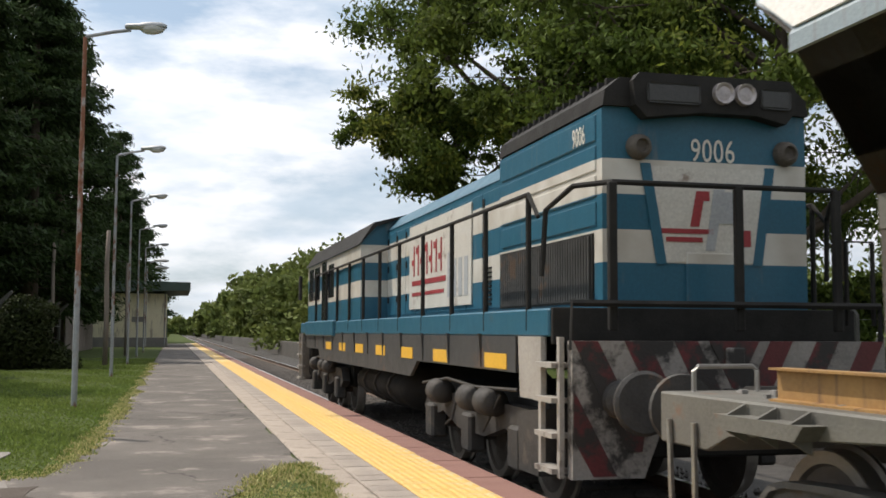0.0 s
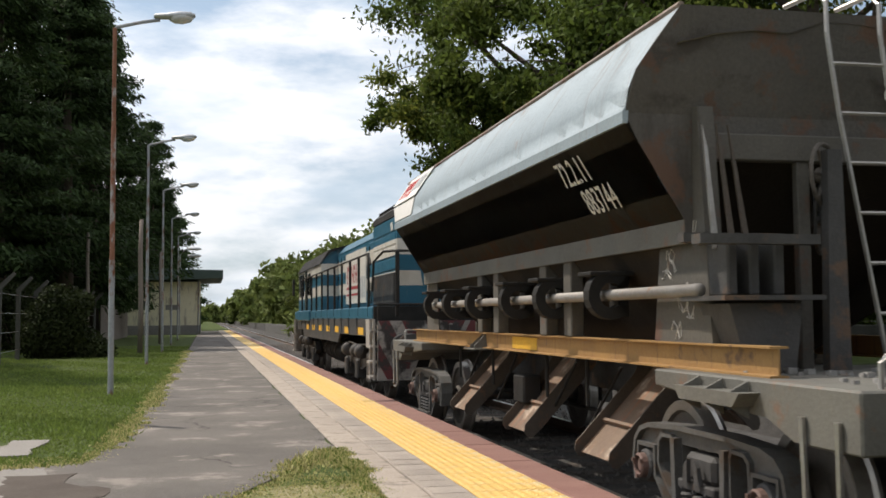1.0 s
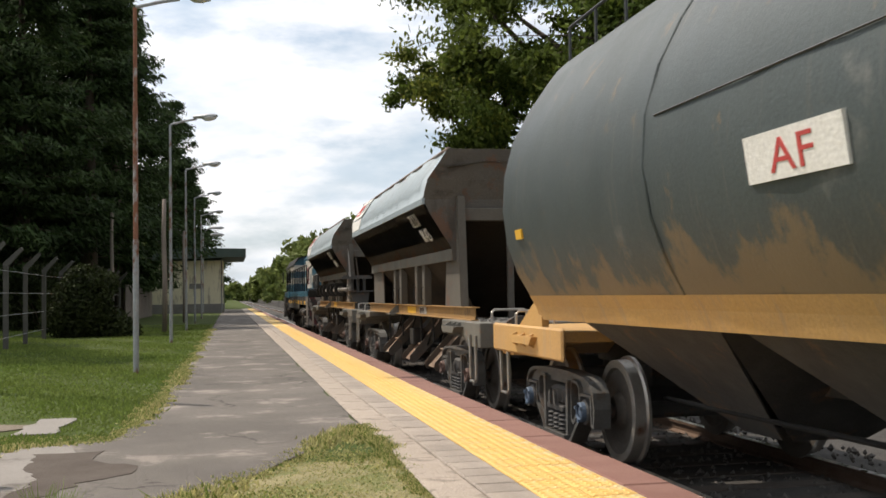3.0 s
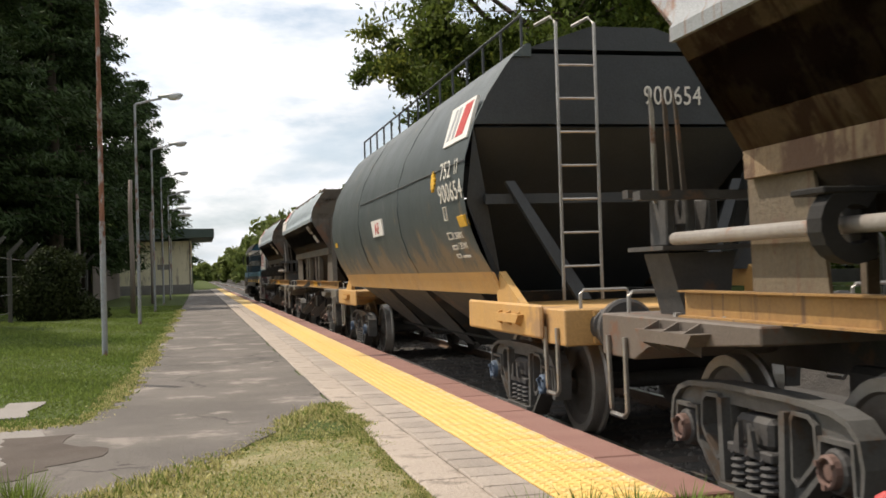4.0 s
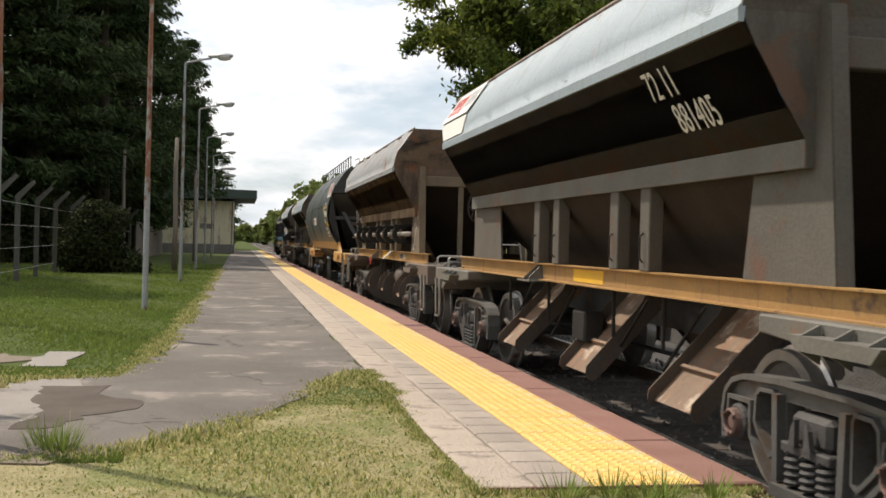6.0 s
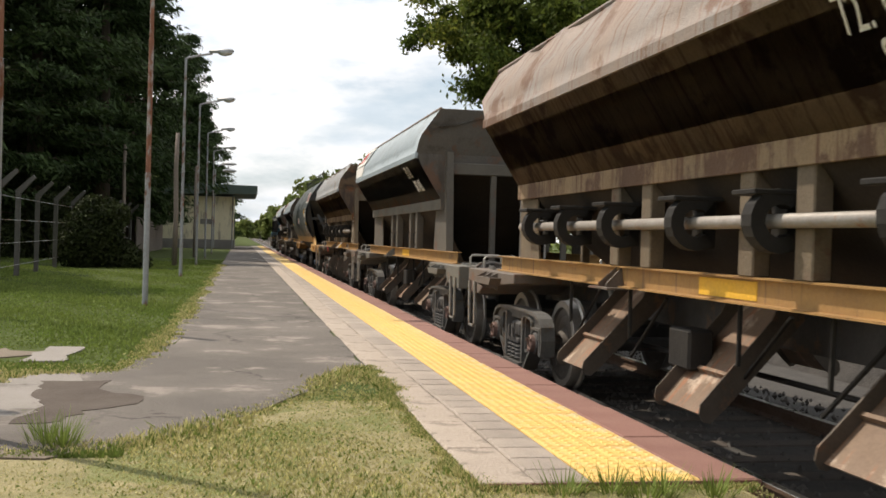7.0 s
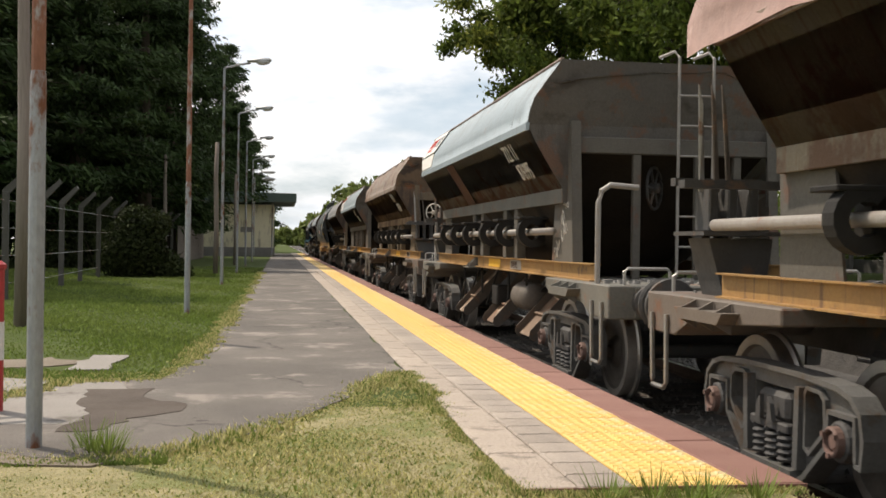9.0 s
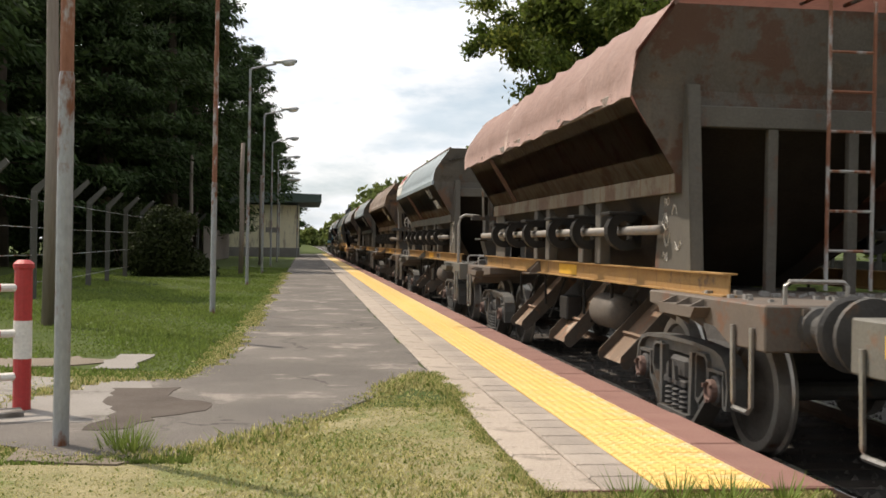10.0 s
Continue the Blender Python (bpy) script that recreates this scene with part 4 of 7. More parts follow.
BEAMGREY = surface("grey_underframe", (0.145, 0.139, 0.119), (0.092, 0.086, 0.075), 1.6, 0.65, 0.1, third=(0.17, 0.10, 0.065), third_at=0.63, third_scale=2.2)
BEAMBROWN = surface("brown_underframe", (0.117, 0.095, 0.078), (0.156, 0.129, 0.105), 1.6, 0.7, 0.1, third=(0.15, 0.075, 0.045), third_at=0.60, third_scale=2.2)
# near black inner sheets: the shade inside the hopper is painted in
SHADEIN = surface("dark_hopper_inside", (0.045, 0.036, 0.028), (0.027, 0.022, 0.018), 2, 0.9, shine=0.1)
GRAVEL = surface("gravel_load", (0.28, 0.27, 0.25), (0.17, 0.16, 0.15), 9, 0.95, bump=1.0, fine=20)
RUSTPATCH = surface("rust_patch", (0.065, 0.03, 0.016), (0.095, 0.045, 0.023), 3, 0.9, bump=0.4, shine=0.2, third=(0.05, 0.025, 0.016), third_at=0.6, third_scale=4)
GRAINBODY = surface("grain_wagon_grey", (0.066, 0.081, 0.081), (0.049, 0.06, 0.061), 0.7, 0.5, 0.1, third=(0.15, 0.15, 0.14), third_at=0.66, third_scale=0.6, streak=((0.10, 0.10, 0.092), 0.65), creep=((0.17, 0.125, 0.075), 1.48, 2.05, 0.20), bump=0.12)
GRAINEND = surface("grain_wagon_end", (0.040, 0.044, 0.046), (0.028, 0.030, 0.032), 1.5, 0.6, 0.1)
GRAINSKIRT = surface("yellow_skirt", (0.52, 0.305, 0.10), (0.44, 0.265, 0.115), 1.2, 0.55, third=(0.33, 0.20, 0.10), third_at=0.68, streak=((0.42, 0.27, 0.13), 0.62))
LOCOBLUE, LOCOWHITE = (0.019, 0.105, 0.165), (0.58, 0.555, 0.50)


def livery():
    """Blue and white bands by height above the rail, scuffed."""
    m = surface("banded_loco_paint", LOCOBLUE, (0.018, 0.098, 0.15), 1.5, 0.42, 0.0, bump=0.08, streak=((0.10, 0.13, 0.15), 0.66))
    n, l = m.node_tree.nodes, m.node_tree.links
    b = n["Principled BSDF"]
    src = b.inputs["Base Color"].links[0].from_socket
    co = n.new("ShaderNodeTexCoord")
    sep = n.new("ShaderNodeSeparateXYZ")
    l.new(co.outputs["Object"], sep.inputs[0])
    ramp = n.new("ShaderNodeValToRGB")
    ramp.color_ramp.interpolation = "CONSTANT"
    rngn = n.new("ShaderNodeMapRange")
    rngn.inputs["From Min"].default_value, rngn.inputs["From Max"].default_value = 0.0, 5.0
    l.new(sep.outputs["Z"], rngn.inputs["Value"])
    l.new(rngn.outputs["Result"], ramp.inputs["Fac"])
    e = ramp.color_ramp.elements
    e[0].position, e[0].color = 0.0, (0, 0, 0, 1)
    e[1].position, e[1].color = 2.09 / 5, (1, 1, 1, 1)
    for z, v in ((2.38, 0), (2.66, 1), (2.95, 0)):
        q = e.new(z / 5)
        q.color = (v, v, v, 1)
    grime = n.new("ShaderNodeTexNoise")
    grime.inputs["Scale"].default_value, grime.inputs["Detail"].default_value = 3.0, 8
    l.new(co.outputs["Object"], grime.inputs["Vector"])
    gr = n.new("ShaderNodeValToRGB")
    gr.color_ramp.elements[0].position, gr.color_ramp.elements[1].position = 0.35, 0.7
    gr.color_ramp.elements[0].color, gr.color_ramp.elements[1].color = (*LOCOWHITE, 1), (0.44, 0.40, 0.34, 1)
    l.new(grime.outputs["Fac"], gr.inputs["Fac"])
    mx = n.new("ShaderNodeMixRGB")
    l.new(ramp.outputs["Color"], mx.inputs[0])
    l.new(src, mx.inputs[1])
    l.new(gr.outputs["Color"], mx.inputs[2])
    l.new(mx.outputs["Color"], b.inputs["Base Color"])
    return m


LIVERY = livery()
LOCOGREY = surface("loco_sill_grey", (0.052, 0.052, 0.052), (0.035, 0.035, 0.035), 2, 0.6, third=(0.09, 0.06, 0.045), third_at=0.64)
LOCOBLUEPLAIN = surface("loco_blue", LOCOBLUE, (0.018, 0.098, 0.15), 2, 0.45, bump=0.08, third=(0.07, 0.08, 0.085), third_at=0.66)
LOCOWHITEPLAIN = surface("loco_white", LOCOWHITE, (0.50, 0.47, 0.42), 2, 0.5, third=(0.26, 0.20, 0.16), third_at=0.66)
STRIPERED = surface("stripe_red", (0.32, 0.035, 0.04), (0.24, 0.03, 0.035), 3, 0.55, third=(0.15, 0.10, 0.09), third_at=0.66)
CABGLASS = surface("cab_window", (0.012, 0.014, 0.016), (0.02, 0.022, 0.025), 2, 0.08, bump=0)
LENS = surface("headlight_lens", (0.42, 0.38, 0.37), (0.30, 0.27, 0.27), 9, 0.2, 0.3, bump=0.1)

KIT = {}
WHEELS = []      # wheelsets that turn: object, place in its thing
TRAIN = []       # things that roll: object, place along the track at the start


def kit(name, make, material, parent, m=None, label="", smooth=False):
    """A part whose mesh is built once and then shared."""
    key = (make, material.name if not isinstance(material, (list, tuple)) else material[0].name)
    if key not in KIT:
        bm = B()
        make(bm)
        ob = part(name, bm, material, parent, label, smooth)
        KIT[key] = ob.data
    else:
        ob = new(name, KIT[key])
        ob.parent = parent
        if label:
            tagged(ob, label)
    ob.matrix_basis = m or Matrix()
    return ob


def pierced(bm, outer, holes, x0, x1):
    """A thick plate in the plane of y and z, with openings through it."""
    loops = []
    for x in (x0, x1):
        rings, es = [], []
        for lp in [outer] + holes:
            vs = [bm.verts.new((x, y, z)) for y, z in lp]
            es += [bm.edges.new((vs[i], vs[(i + 1) % len(vs)])) for i in range(len(vs))]
            rings.append(vs)
        bmesh.ops.triangle_fill(bm, use_beauty=True, edges=es)
        loops.append(rings)
    for ra, rb in zip(*loops):
        for i in range(len(ra)):
            j = (i + 1) % len(ra)
            bm.faces.new((ra[i], rb[i], rb[j], ra[j]))


def flange(bm, loop, width, x0, x1):
    """A raised rim that runs along a closed outline, on its inner side where width is positive."""
    k = len(loop)
    area = sum(loop[i][0] * loop[(i + 1) % k][1] - loop[(i + 1) % k][0] * loop[i][1] for i in range(k))
    sg = 1 if area > 0 else -1
    inner = []
    for i in range(k):
        d1 = (Vector(loop[i]) - Vector(loop[i - 1])).normalized()
        d2 = (Vector(loop[(i + 1) % k]) - Vector(loop[i])).normalized()
        nn = Vector((-d1.y - d2.y, d1.x + d2.x))
        nn = nn / max(0.5, nn.length) if nn.length else nn
        inner.append(Vector(loop[i]) + nn * width * sg)
    q = [[bm.verts.new((x, y, z)) for y, z in lp] for x in (x0, x1) for lp in (loop, inner)]
    for i in range(k):
        j = (i + 1) % k
        for a, b in ((0, 1), (1, 3), (3, 2), (2, 0)):
            bm.faces.new((q[a][i], q[a][j], q[b][j], q[b][i]))


def mk_side_frame(bm):
    half = [(0.34, 0.11), (0.42, 0.15), (0.63, 0.33), (0.70, 0.39), (0.71, 0.59), (0.97, 0.59), (0.985, 0.34), (1.06, 0.33), (1.085, 0.50), (1.05, 0.64), (0.95, 0.725), (0.80, 0.765), (0.36, 0.79)]
    outer = half + [(-y, z) for y, z in half[::-1]]
    window = [(0.42, 0.66), (0.44, 0.69), (0.58, 0.685), (0.625, 0.65), (0.635, 0.50), (0.60, 0.45), (0.46, 0.33), (0.42, 0.35)]
    middle = [(-0.30, 0.22), (0.30, 0.22), (0.32, 0.66), (-0.32, 0.66)]
    mirror = [(-y, z) for y, z in window]
    pierced(bm, outer, [window, middle, mirror], -0.06, 0.05)
    flange(bm, outer, 0.035, -0.105, -0.058)
    for h in (window, mirror):
        flange(bm, h, -0.028, -0.095, -0.058)
    # column guides and spring seat
    for s in (-1, 1):
        prism(bm, [(s * 0.31, 0.2), (s * 0.37, 0.2), (s * 0.39, 0.70), (s * 0.33, 0.70)], -0.12, 0.06)
    prism(bm, [(-0.36, 0.12), (0.36, 0.12), (0.34, 0.19), (-0.34, 0.19)], -0.15, 0.08)


def mk_spring(bm):
    for y in (-0.17, 0.0, 0.17):
        pts = [(-0.06 + 0.066 * math.cos(a), y + 0.066 * math.sin(a), 0.205 + 0.19 * a / (2 * math.pi * 4.5)) for a in np.linspace(0, 2 * math.pi * 4.5, 50)]
        tube(bm, pts, 0.018, 5)


def mk_bolster_end(bm):
    """The end of the bolster in the middle opening, over the springs, with its wedge plate."""
    box(bm, (-0.13, -0.26, 0.39), (0.06, 0.26, 0.45), 0.01)
    box(bm, (-0.10, -0.2, 0.45), (0.06, 0.2, 0.63), 0.03)
    prism(bm, [(-0.12, 0.45), (-0.05, 0.45), (-0.05, 0.6), (-0.09, 0.56)], -0.16, -0.13)
    prism(bm, [(0.05, 0.45), (0.12, 0.45), (0.09, 0.56), (0.05, 0.6)], -0.16, -0.13)


def mk_axle_box(bm):
    box(bm, (-0.09, -0.125, -0.12), (0.06, 0.125, 0.135), 0.025)
    lathe(bm, [(-0.15, 0.10), (-0.14, 0.115), (-0.09, 0.125), (-0.05, 0.125)], "x", 16)


def mk_axle_cap(bm):
    lathe(bm, [(-0.185, 0.0), (-0.182, 0.04), (-0.165, 0.045), (-0.16, 0.06), (-0.195, 0.065), (-0.2, 0.075), (-0.19, 0.088), (-0.13, 0.092)], "x", 16)
    for a in (0.5, 2.6, 4.7):
        box(bm, (-0.212, 0.075 * math.cos(a) - 0.014, 0.075 * math.sin(a) - 0.014), (-0.19, 0.075 * math.cos(a) + 0.014, 0.075 * math.sin(a) + 0.014))


def mk_bolster(bm):
    box(bm, (-1.12, -0.2, 0.44), (1.12, 0.2, 0.62), 0.03)
    box(bm, (-0.4, -0.3, 0.58), (0.4, 0.3, 0.86), 0.04)


def mk_axle(bm):
    lathe(bm, [(-1.12, 0.06), (-0.96, 0.065), (-0.95, 0.085), (-0.7, 0.085), (-0.65, 0.075), (0.65, 0.075), (0.7, 0.085), (0.95, 0.085), (0.96, 0.065), (1.12, 0.06)], "x", 14)


def mk_wheel(bm):
    """Outer side towards -x."""
    lathe(bm, [(-0.955, 0.0), (-0.965, 0.115), (-0.945, 0.13), (-0.90, 0.17), (-0.885, 0.30), (-0.90, 0.37), (-0.93, 0.385), (-0.932, 0.452), (-0.925, 0.457), (-0.83, 0.462), (-0.815, 0.49), (-0.79, 0.49), (-0.785, 0.40), (-0.84, 0.36), (-0.83, 0.16), (-0.78, 0.12), (-0.77, 0.0)], "x", 36)
    for f in bm.faces:
        r = math.hypot(f.calc_center_median().y, f.calc_center_median().z)
        if r > 0.455 and f.calc_center_median().x > -0.925:
            f.material_index = 1
        elif r > 0.388 and f.calc_center_median().x < -0.92:
            f.material_index = 2


def mk_buffer(bm):
    """Points to -y from the end beam."""
    lathe(bm, [(0.0, 0.15), (-0.06, 0.14), (-0.08, 0.1), (-0.3, 0.085), (-0.32, 0.065), (-0.41, 0.065), (-0.42, 0.235), (-0.45, 0.24), (-0.47, 0.215), (-0.475, 0.0)], "y", 26)


def mk_hoop(bm):
    tube(bm, [(0, -0.28, 0), (0, -0.28, 0.15), (0, -0.24, 0.19), (0, 0.24, 0.19), (0, 0.28, 0.15), (0, 0.28, 0)], 0.016, 7)


def mk_end_hoop(bm):
    tube(bm, [(-0.22, 0, 0), (-0.22, 0, 0.13), (-0.19, 0, 0.16), (0.19, 0, 0.16), (0.22, 0, 0.13), (0.22, 0, 0)], 0.016, 7)


def mk_stirrup(bm):
    tube(bm, [(0, -0.16, 0.08), (0.01, -0.15, -0.45), (0, -0.12, -0.49), (0, 0.12, -0.49), (0.01, 0.15, -0.45), (0, 0.16, 0.08)], 0.02, 6)


def mk_coupler(bm):
    box(bm, (-0.14, -0.5, -0.12), (0.14, 0, 0.12), 0.03)
    box(bm, (-0.2, -0.62, -0.16), (0.12, -0.4, 0.16), 0.04)


def wheelset(parent, y, z=0.457, scale=1.0):
    ws = kit("wheelset", mk_axle, DARK, parent, Matrix.Translation((0, y, z)))
    kit("wheel", mk_wheel, [WHEELFACE, STEEL, RIMFACE], ws, Matrix(), "dusty disc wheel with a bright tread")
    kit("wheel", mk_wheel, [WHEELFACE, STEEL, RIMFACE], ws, Matrix.Rotation(math.pi, 4, "Z"))
    WHEELS.append((ws, y, z))
    return ws


def bogie(parent, y, half=0.84, cap=None):
    bo = kit("bogie", mk_bolster, DARK, parent, Matrix.Translation((0, y, 0)), "cast steel bogie with coil springs")
    for s in (-1, 1):
        m = Matrix.Translation((1.12 * s, 0, 0)) @ (Matrix() if s < 0 else Matrix.Rotation(math.pi, 4, "Z"))
        kit("side_frame", mk_side_frame, FRAMEMAT[0], bo, m)
        kit("spring", mk_spring, DARK, bo, m)
        kit("bolster_end", mk_bolster_end, DARK, bo, m)
        for a in (-half, half):
            mm = Matrix.Translation((1.09 * s, a, 0.457)) @ (Matrix() if s < 0 else Matrix.Rotation(math.pi, 4, "Z"))
            kit("axle_box", mk_axle_box, DARK, bo, mm)
            kit("axle_cap", mk_axle_cap, cap or CAPRUST, bo, mm)
    for a in (-half, half):
        wheelset(parent, y + a)


FRAMEMAT = [surface("bogie_grey", (0.10, 0.097, 0.09), (0.055, 0.052, 0.047), 3, 0.65, 0.1, third=(0.075, 0.052, 0.036), third_at=0.62, third_scale=3, bump=0.25)]


def frame_axes(xd, yd, at):
    x, y = Vector(xd).normalized(), Vector(yd).normalized()
    z = x.cross(y).normalized()
    m = Matrix((x, y, z)).transposed().to_4x4()
    m.translation = at
    return m


def lettering(text, height, parent, at, xd, yd, material, width=0.72, depth=0.002, spacing=1.05, name="lettering", label=""):
    cu = bpy.data.curves.new("text", "FONT")
    cu.body, cu.size, cu.extrude, cu.space_character, cu.resolution_u = text, height * 1.4, depth, spacing, 3
    tmp = new("text", cu)
    me = bpy.data.meshes.new_from_object(tmp.evaluated_get(bpy.context.evaluated_depsgraph_get()))
    bpy.data.objects.remove(tmp)
    me.materials.clear()
    me.materials.append(material)
    ob = new(name, me)
    ob.parent = parent
    ob.matrix_basis = frame_axes(xd, yd, at) @ Matrix.Diagonal((width, 1, 1, 1))
    if label:
        tagged(ob, label)
    return ob


def brand_panel(parent, at, xd, yd, w, h, grey=True):
    """A white panel with red and grey strokes in place of the mark."""
    m = frame_axes(xd, yd, at)
    bm = B()
    box(bm, (0, 0, -0.004), (w, h, 0.006))
    p = part("name_panel", bm, SIGNWHITE, parent, "white painted panel with red and grey strokes")
    p.matrix_basis = m
    bm = B()
    for i in range(7):
        x = w * (0.08 + 0.07 * i)
        prism(bm, [(x, h * 0.42), (x + w * 0.035, h * 0.42), (x + w * 0.055, h * 0.82), (x + w * 0.02, h * 0.82)], 0.006, 0.010, "xy")
    box(bm, (w * 0.07, h * 0.31, 0.006), (w * 0.56, h * 0.36, 0.010))
    box(bm, (w * 0.07, h * 0.21, 0.006), (w * 0.5, h * 0.26, 0.010))
    box(bm, (w * 0.52, h * 0.12, 0.006), (w * 0.56, h * 0.31, 0.010))
    part("red_mark", bm, SIGNRED, p, "red strokes")
    bm = B()
    for i in range(4):
        x = w * (0.60 + 0.09 * i)
        prism(bm, [(x, h * 0.3), (x + w * 0.05, h * 0.3), (x + w * 0.075, h * 0.85), (x + w * 0.025, h * 0.85)], 0.006, 0.010, "xy")
    part("grey_mark", bm, SIGNGREY, p, "grey strokes")


def running_gear(w, L, beam, inset=1.98, cap=None):
    """End platforms, centre sill, buffers, bogies, steps."""
    bm = B()
    box(bm, (-0.28, -L / 2 + 0.3, 0.78), (0.28, L / 2 - 0.3, 1.15))
    part("centre_sill", bm, DARK, w)
    for s in (1, -1):
        e = L / 2
        bm = B()
        prism(bm, [(s * e, 0.86), (s * e, 1.17), (s * (e - 2.35), 1.17), (s * (e - 2.35), 1.06), (s * (e - 0.85), 0.98), (s * (e - 0.6), 0.86)], -1.35, 1.35)
        bmesh.ops.bevel(bm, geom=bm.edges[:], offset=0.012, segments=1, affect="EDGES")
        part("end_platform", bm, beam, w)
        bm = B()
        for x in (-1.05, -0.35, 0.35, 1.05):
            box(bm, (x - 0.05, min(s * e, s * (e + 0.03)), 0.88), (x + 0.05, max(s * e, s * (e + 0.03)), 1.15))
        part("beam_rib", bm, beam, w)
        r = Matrix() if s < 0 else Matrix.Rotation(math.pi, 4, "Z")
        for x in (-0.98, 0.98):
            kit("buffer", mk_buffer, DARK, w, Matrix.Translation((x, s * e, 1.02)) @ r)
        kit("coupler", mk_coupler, BLACK, w, Matrix.Translation((0, s * e, 0.98)) @ r)
        for x in (-1.37, 1.37):
            kit("step_stirrup", mk_stirrup, STEEL, w, Matrix.Translation((x, s * (e - 0.32), 0.93)))
        for x in (-0.95, 0.95):
            kit("grab_hoop", mk_end_hoop, STEEL, w, Matrix.Translation((x, s * (e - 0.1), 1.165)))
        for x in (-1, 1):
            bm = B()
            yy = s * (e - 1.35)
            prism(bm, [(yy - 0.42, 1.1), (yy + 0.42, 1.1), (yy + 0.34, 1.02), (yy - 0.34, 1.02)], min(x * 1.15, x * 1.48), max(x * 1.15, x * 1.48))
            for dy in (-0.3, 0.0, 0.3):
                sheet(bm, [(x * 1.36, yy + dy, 1.16), (x * 1.48, yy + dy, 1.10), (x * 1.48, yy + dy, 1.02), (x * 1.36, yy + dy, 0.95)], 0.02)
            part("bracket_step", bm, beam, w)
        bogie(w, s * (e - inset), cap=cap)
    # brake rods and hoses
    bm = B()
    tube(bm, [(-0.55, -L / 2 + 2.8, 0.62), (-0.55, L / 2 - 2.8, 0.58)], 0.022, 6)
    tube(bm, [(0.5, -L / 2 + 2.8, 0.7), (0.5, L / 2 - 2.8, 0.66)], 0.022, 6)
    part("brake_rod", bm, BLACK, w)


def chute(w, y, side, tilt):
    """A short open trough under the hopper: a scoured floor between two dark cheeks."""
    a = 0.39
    bm = B()
    sheet(bm, [(side * 0.55, y - a, 1.10), (side * 0.55, y + a, 1.10), (side * 1.21, y + a + tilt, 0.38), (side * 1.21, y - a + tilt, 0.38)], 0.018)
    sheet(bm, [(side * 1.0, y - a + tilt * 0.7, 0.635), (side * 1.0, y + a + tilt * 0.7, 0.635), (side * 1.02, y + a + tilt * 0.7, 0.66), (side * 1.02, y - a + tilt * 0.7, 0.66)], 0.03)
    ch = part("discharge_chute", bm, CHUTEFLOOR, w, "open steel chute with a scoured tan floor")
    for dy in (-a, a):
        bm = B()
        cheek = [(0.50, 1.04), (1.10, 0.42), (1.19, 0.34), (1.24, 0.35), (1.27, 0.40), (1.26, 0.47), (0.74, 1.04), (0.68, 1.17), (0.50, 1.17)]
        sheet(bm, [(side * x, y + dy + tilt * max(0, (1.1 - z) / 0.72), z) for x, z in cheek], 0.016)
        part("chute_cheek", bm, CHUTE, ch, "dark rusted cheek of the chute")


def scoop(w, y, side):
    """A round outlet: two discs with a bent spout plate between them."""
    bm = B()
    sheet(bm, [(side * 0.62, y - 0.36, 0.86), (side * 0.62, y + 0.36, 0.86), (side * 1.24, y + 0.36, 0.50), (side * 1.27, y - 0.1, 0.47), (side * 1.24, y - 0.36, 0.50)], 0.016)
    sp = part("discharge_chute", bm, CHUTEFLOOR, w, "bent spout plate scoured bare and rusty")
    for dy in (-0.38, 0.38):
        bm = B()
        lathe(bm, [(y + dy - 0.012, 0.0), (y + dy - 0.012, 0.40), (y + dy + 0.012, 0.40), (y + dy + 0.012, 0.0)], "y", 28, Matrix.Translation((side * 0.90, 0, 0.56)))
        part("round_cheek", bm, CHUTE, sp, "round dark steel cheek plate")
    bm = B()
    n = 12
    rows = []
    for j in range(n + 1):
        t = math.radians(10 + 145 * j / n)
        x, z = 0.9 - 0.36 * math.cos(t - math.pi / 2), 0.56 + 0.36 * math.sin(t - math.pi / 2)
        rows.append([bm.verts.new((side * x, y - 0.36, z)), bm.verts.new((side * x, y + 0.36, z))])
    for p, q in zip(rows, rows[1:]):
        bm.faces.new((p[0], p[1], q[1], q[0]))
    bmesh.ops.solidify(bm, geom=bm.faces[:], thickness=0.012)
    part("drum_sheet", bm, CHUTE, sp)
    bm = B()
    sheet(bm, [(side * 1.05, y - 0.45, 1.18), (side * 0.9, y - 0.45, 1.18), (side * 0.96, y - 0.42, 0.55), (side * 1.02, y - 0.42, 0.55)], 0.02)
    part("outlet_strap", bm, DARK, sp)


def mk_wheel_hand(bm):
    pts = [(0.24 * math.cos(a), 0, 0.24 * math.sin(a)) for a in np.linspace(0, 2 * math.pi, 25)]
    tube(bm, pts, 0.018, 6)
    for k in range(6):
        a = k * math.pi / 3
        tube(bm, [(0, 0, 0), (0.24 * math.cos(a), 0, 0.24 * math.sin(a))], 0.014, 5)
    lathe(bm, [(-0.06, 0.04), (-0.05, 0.06), (0.05, 0.06), (0.06, 0.04)], "y", 12)


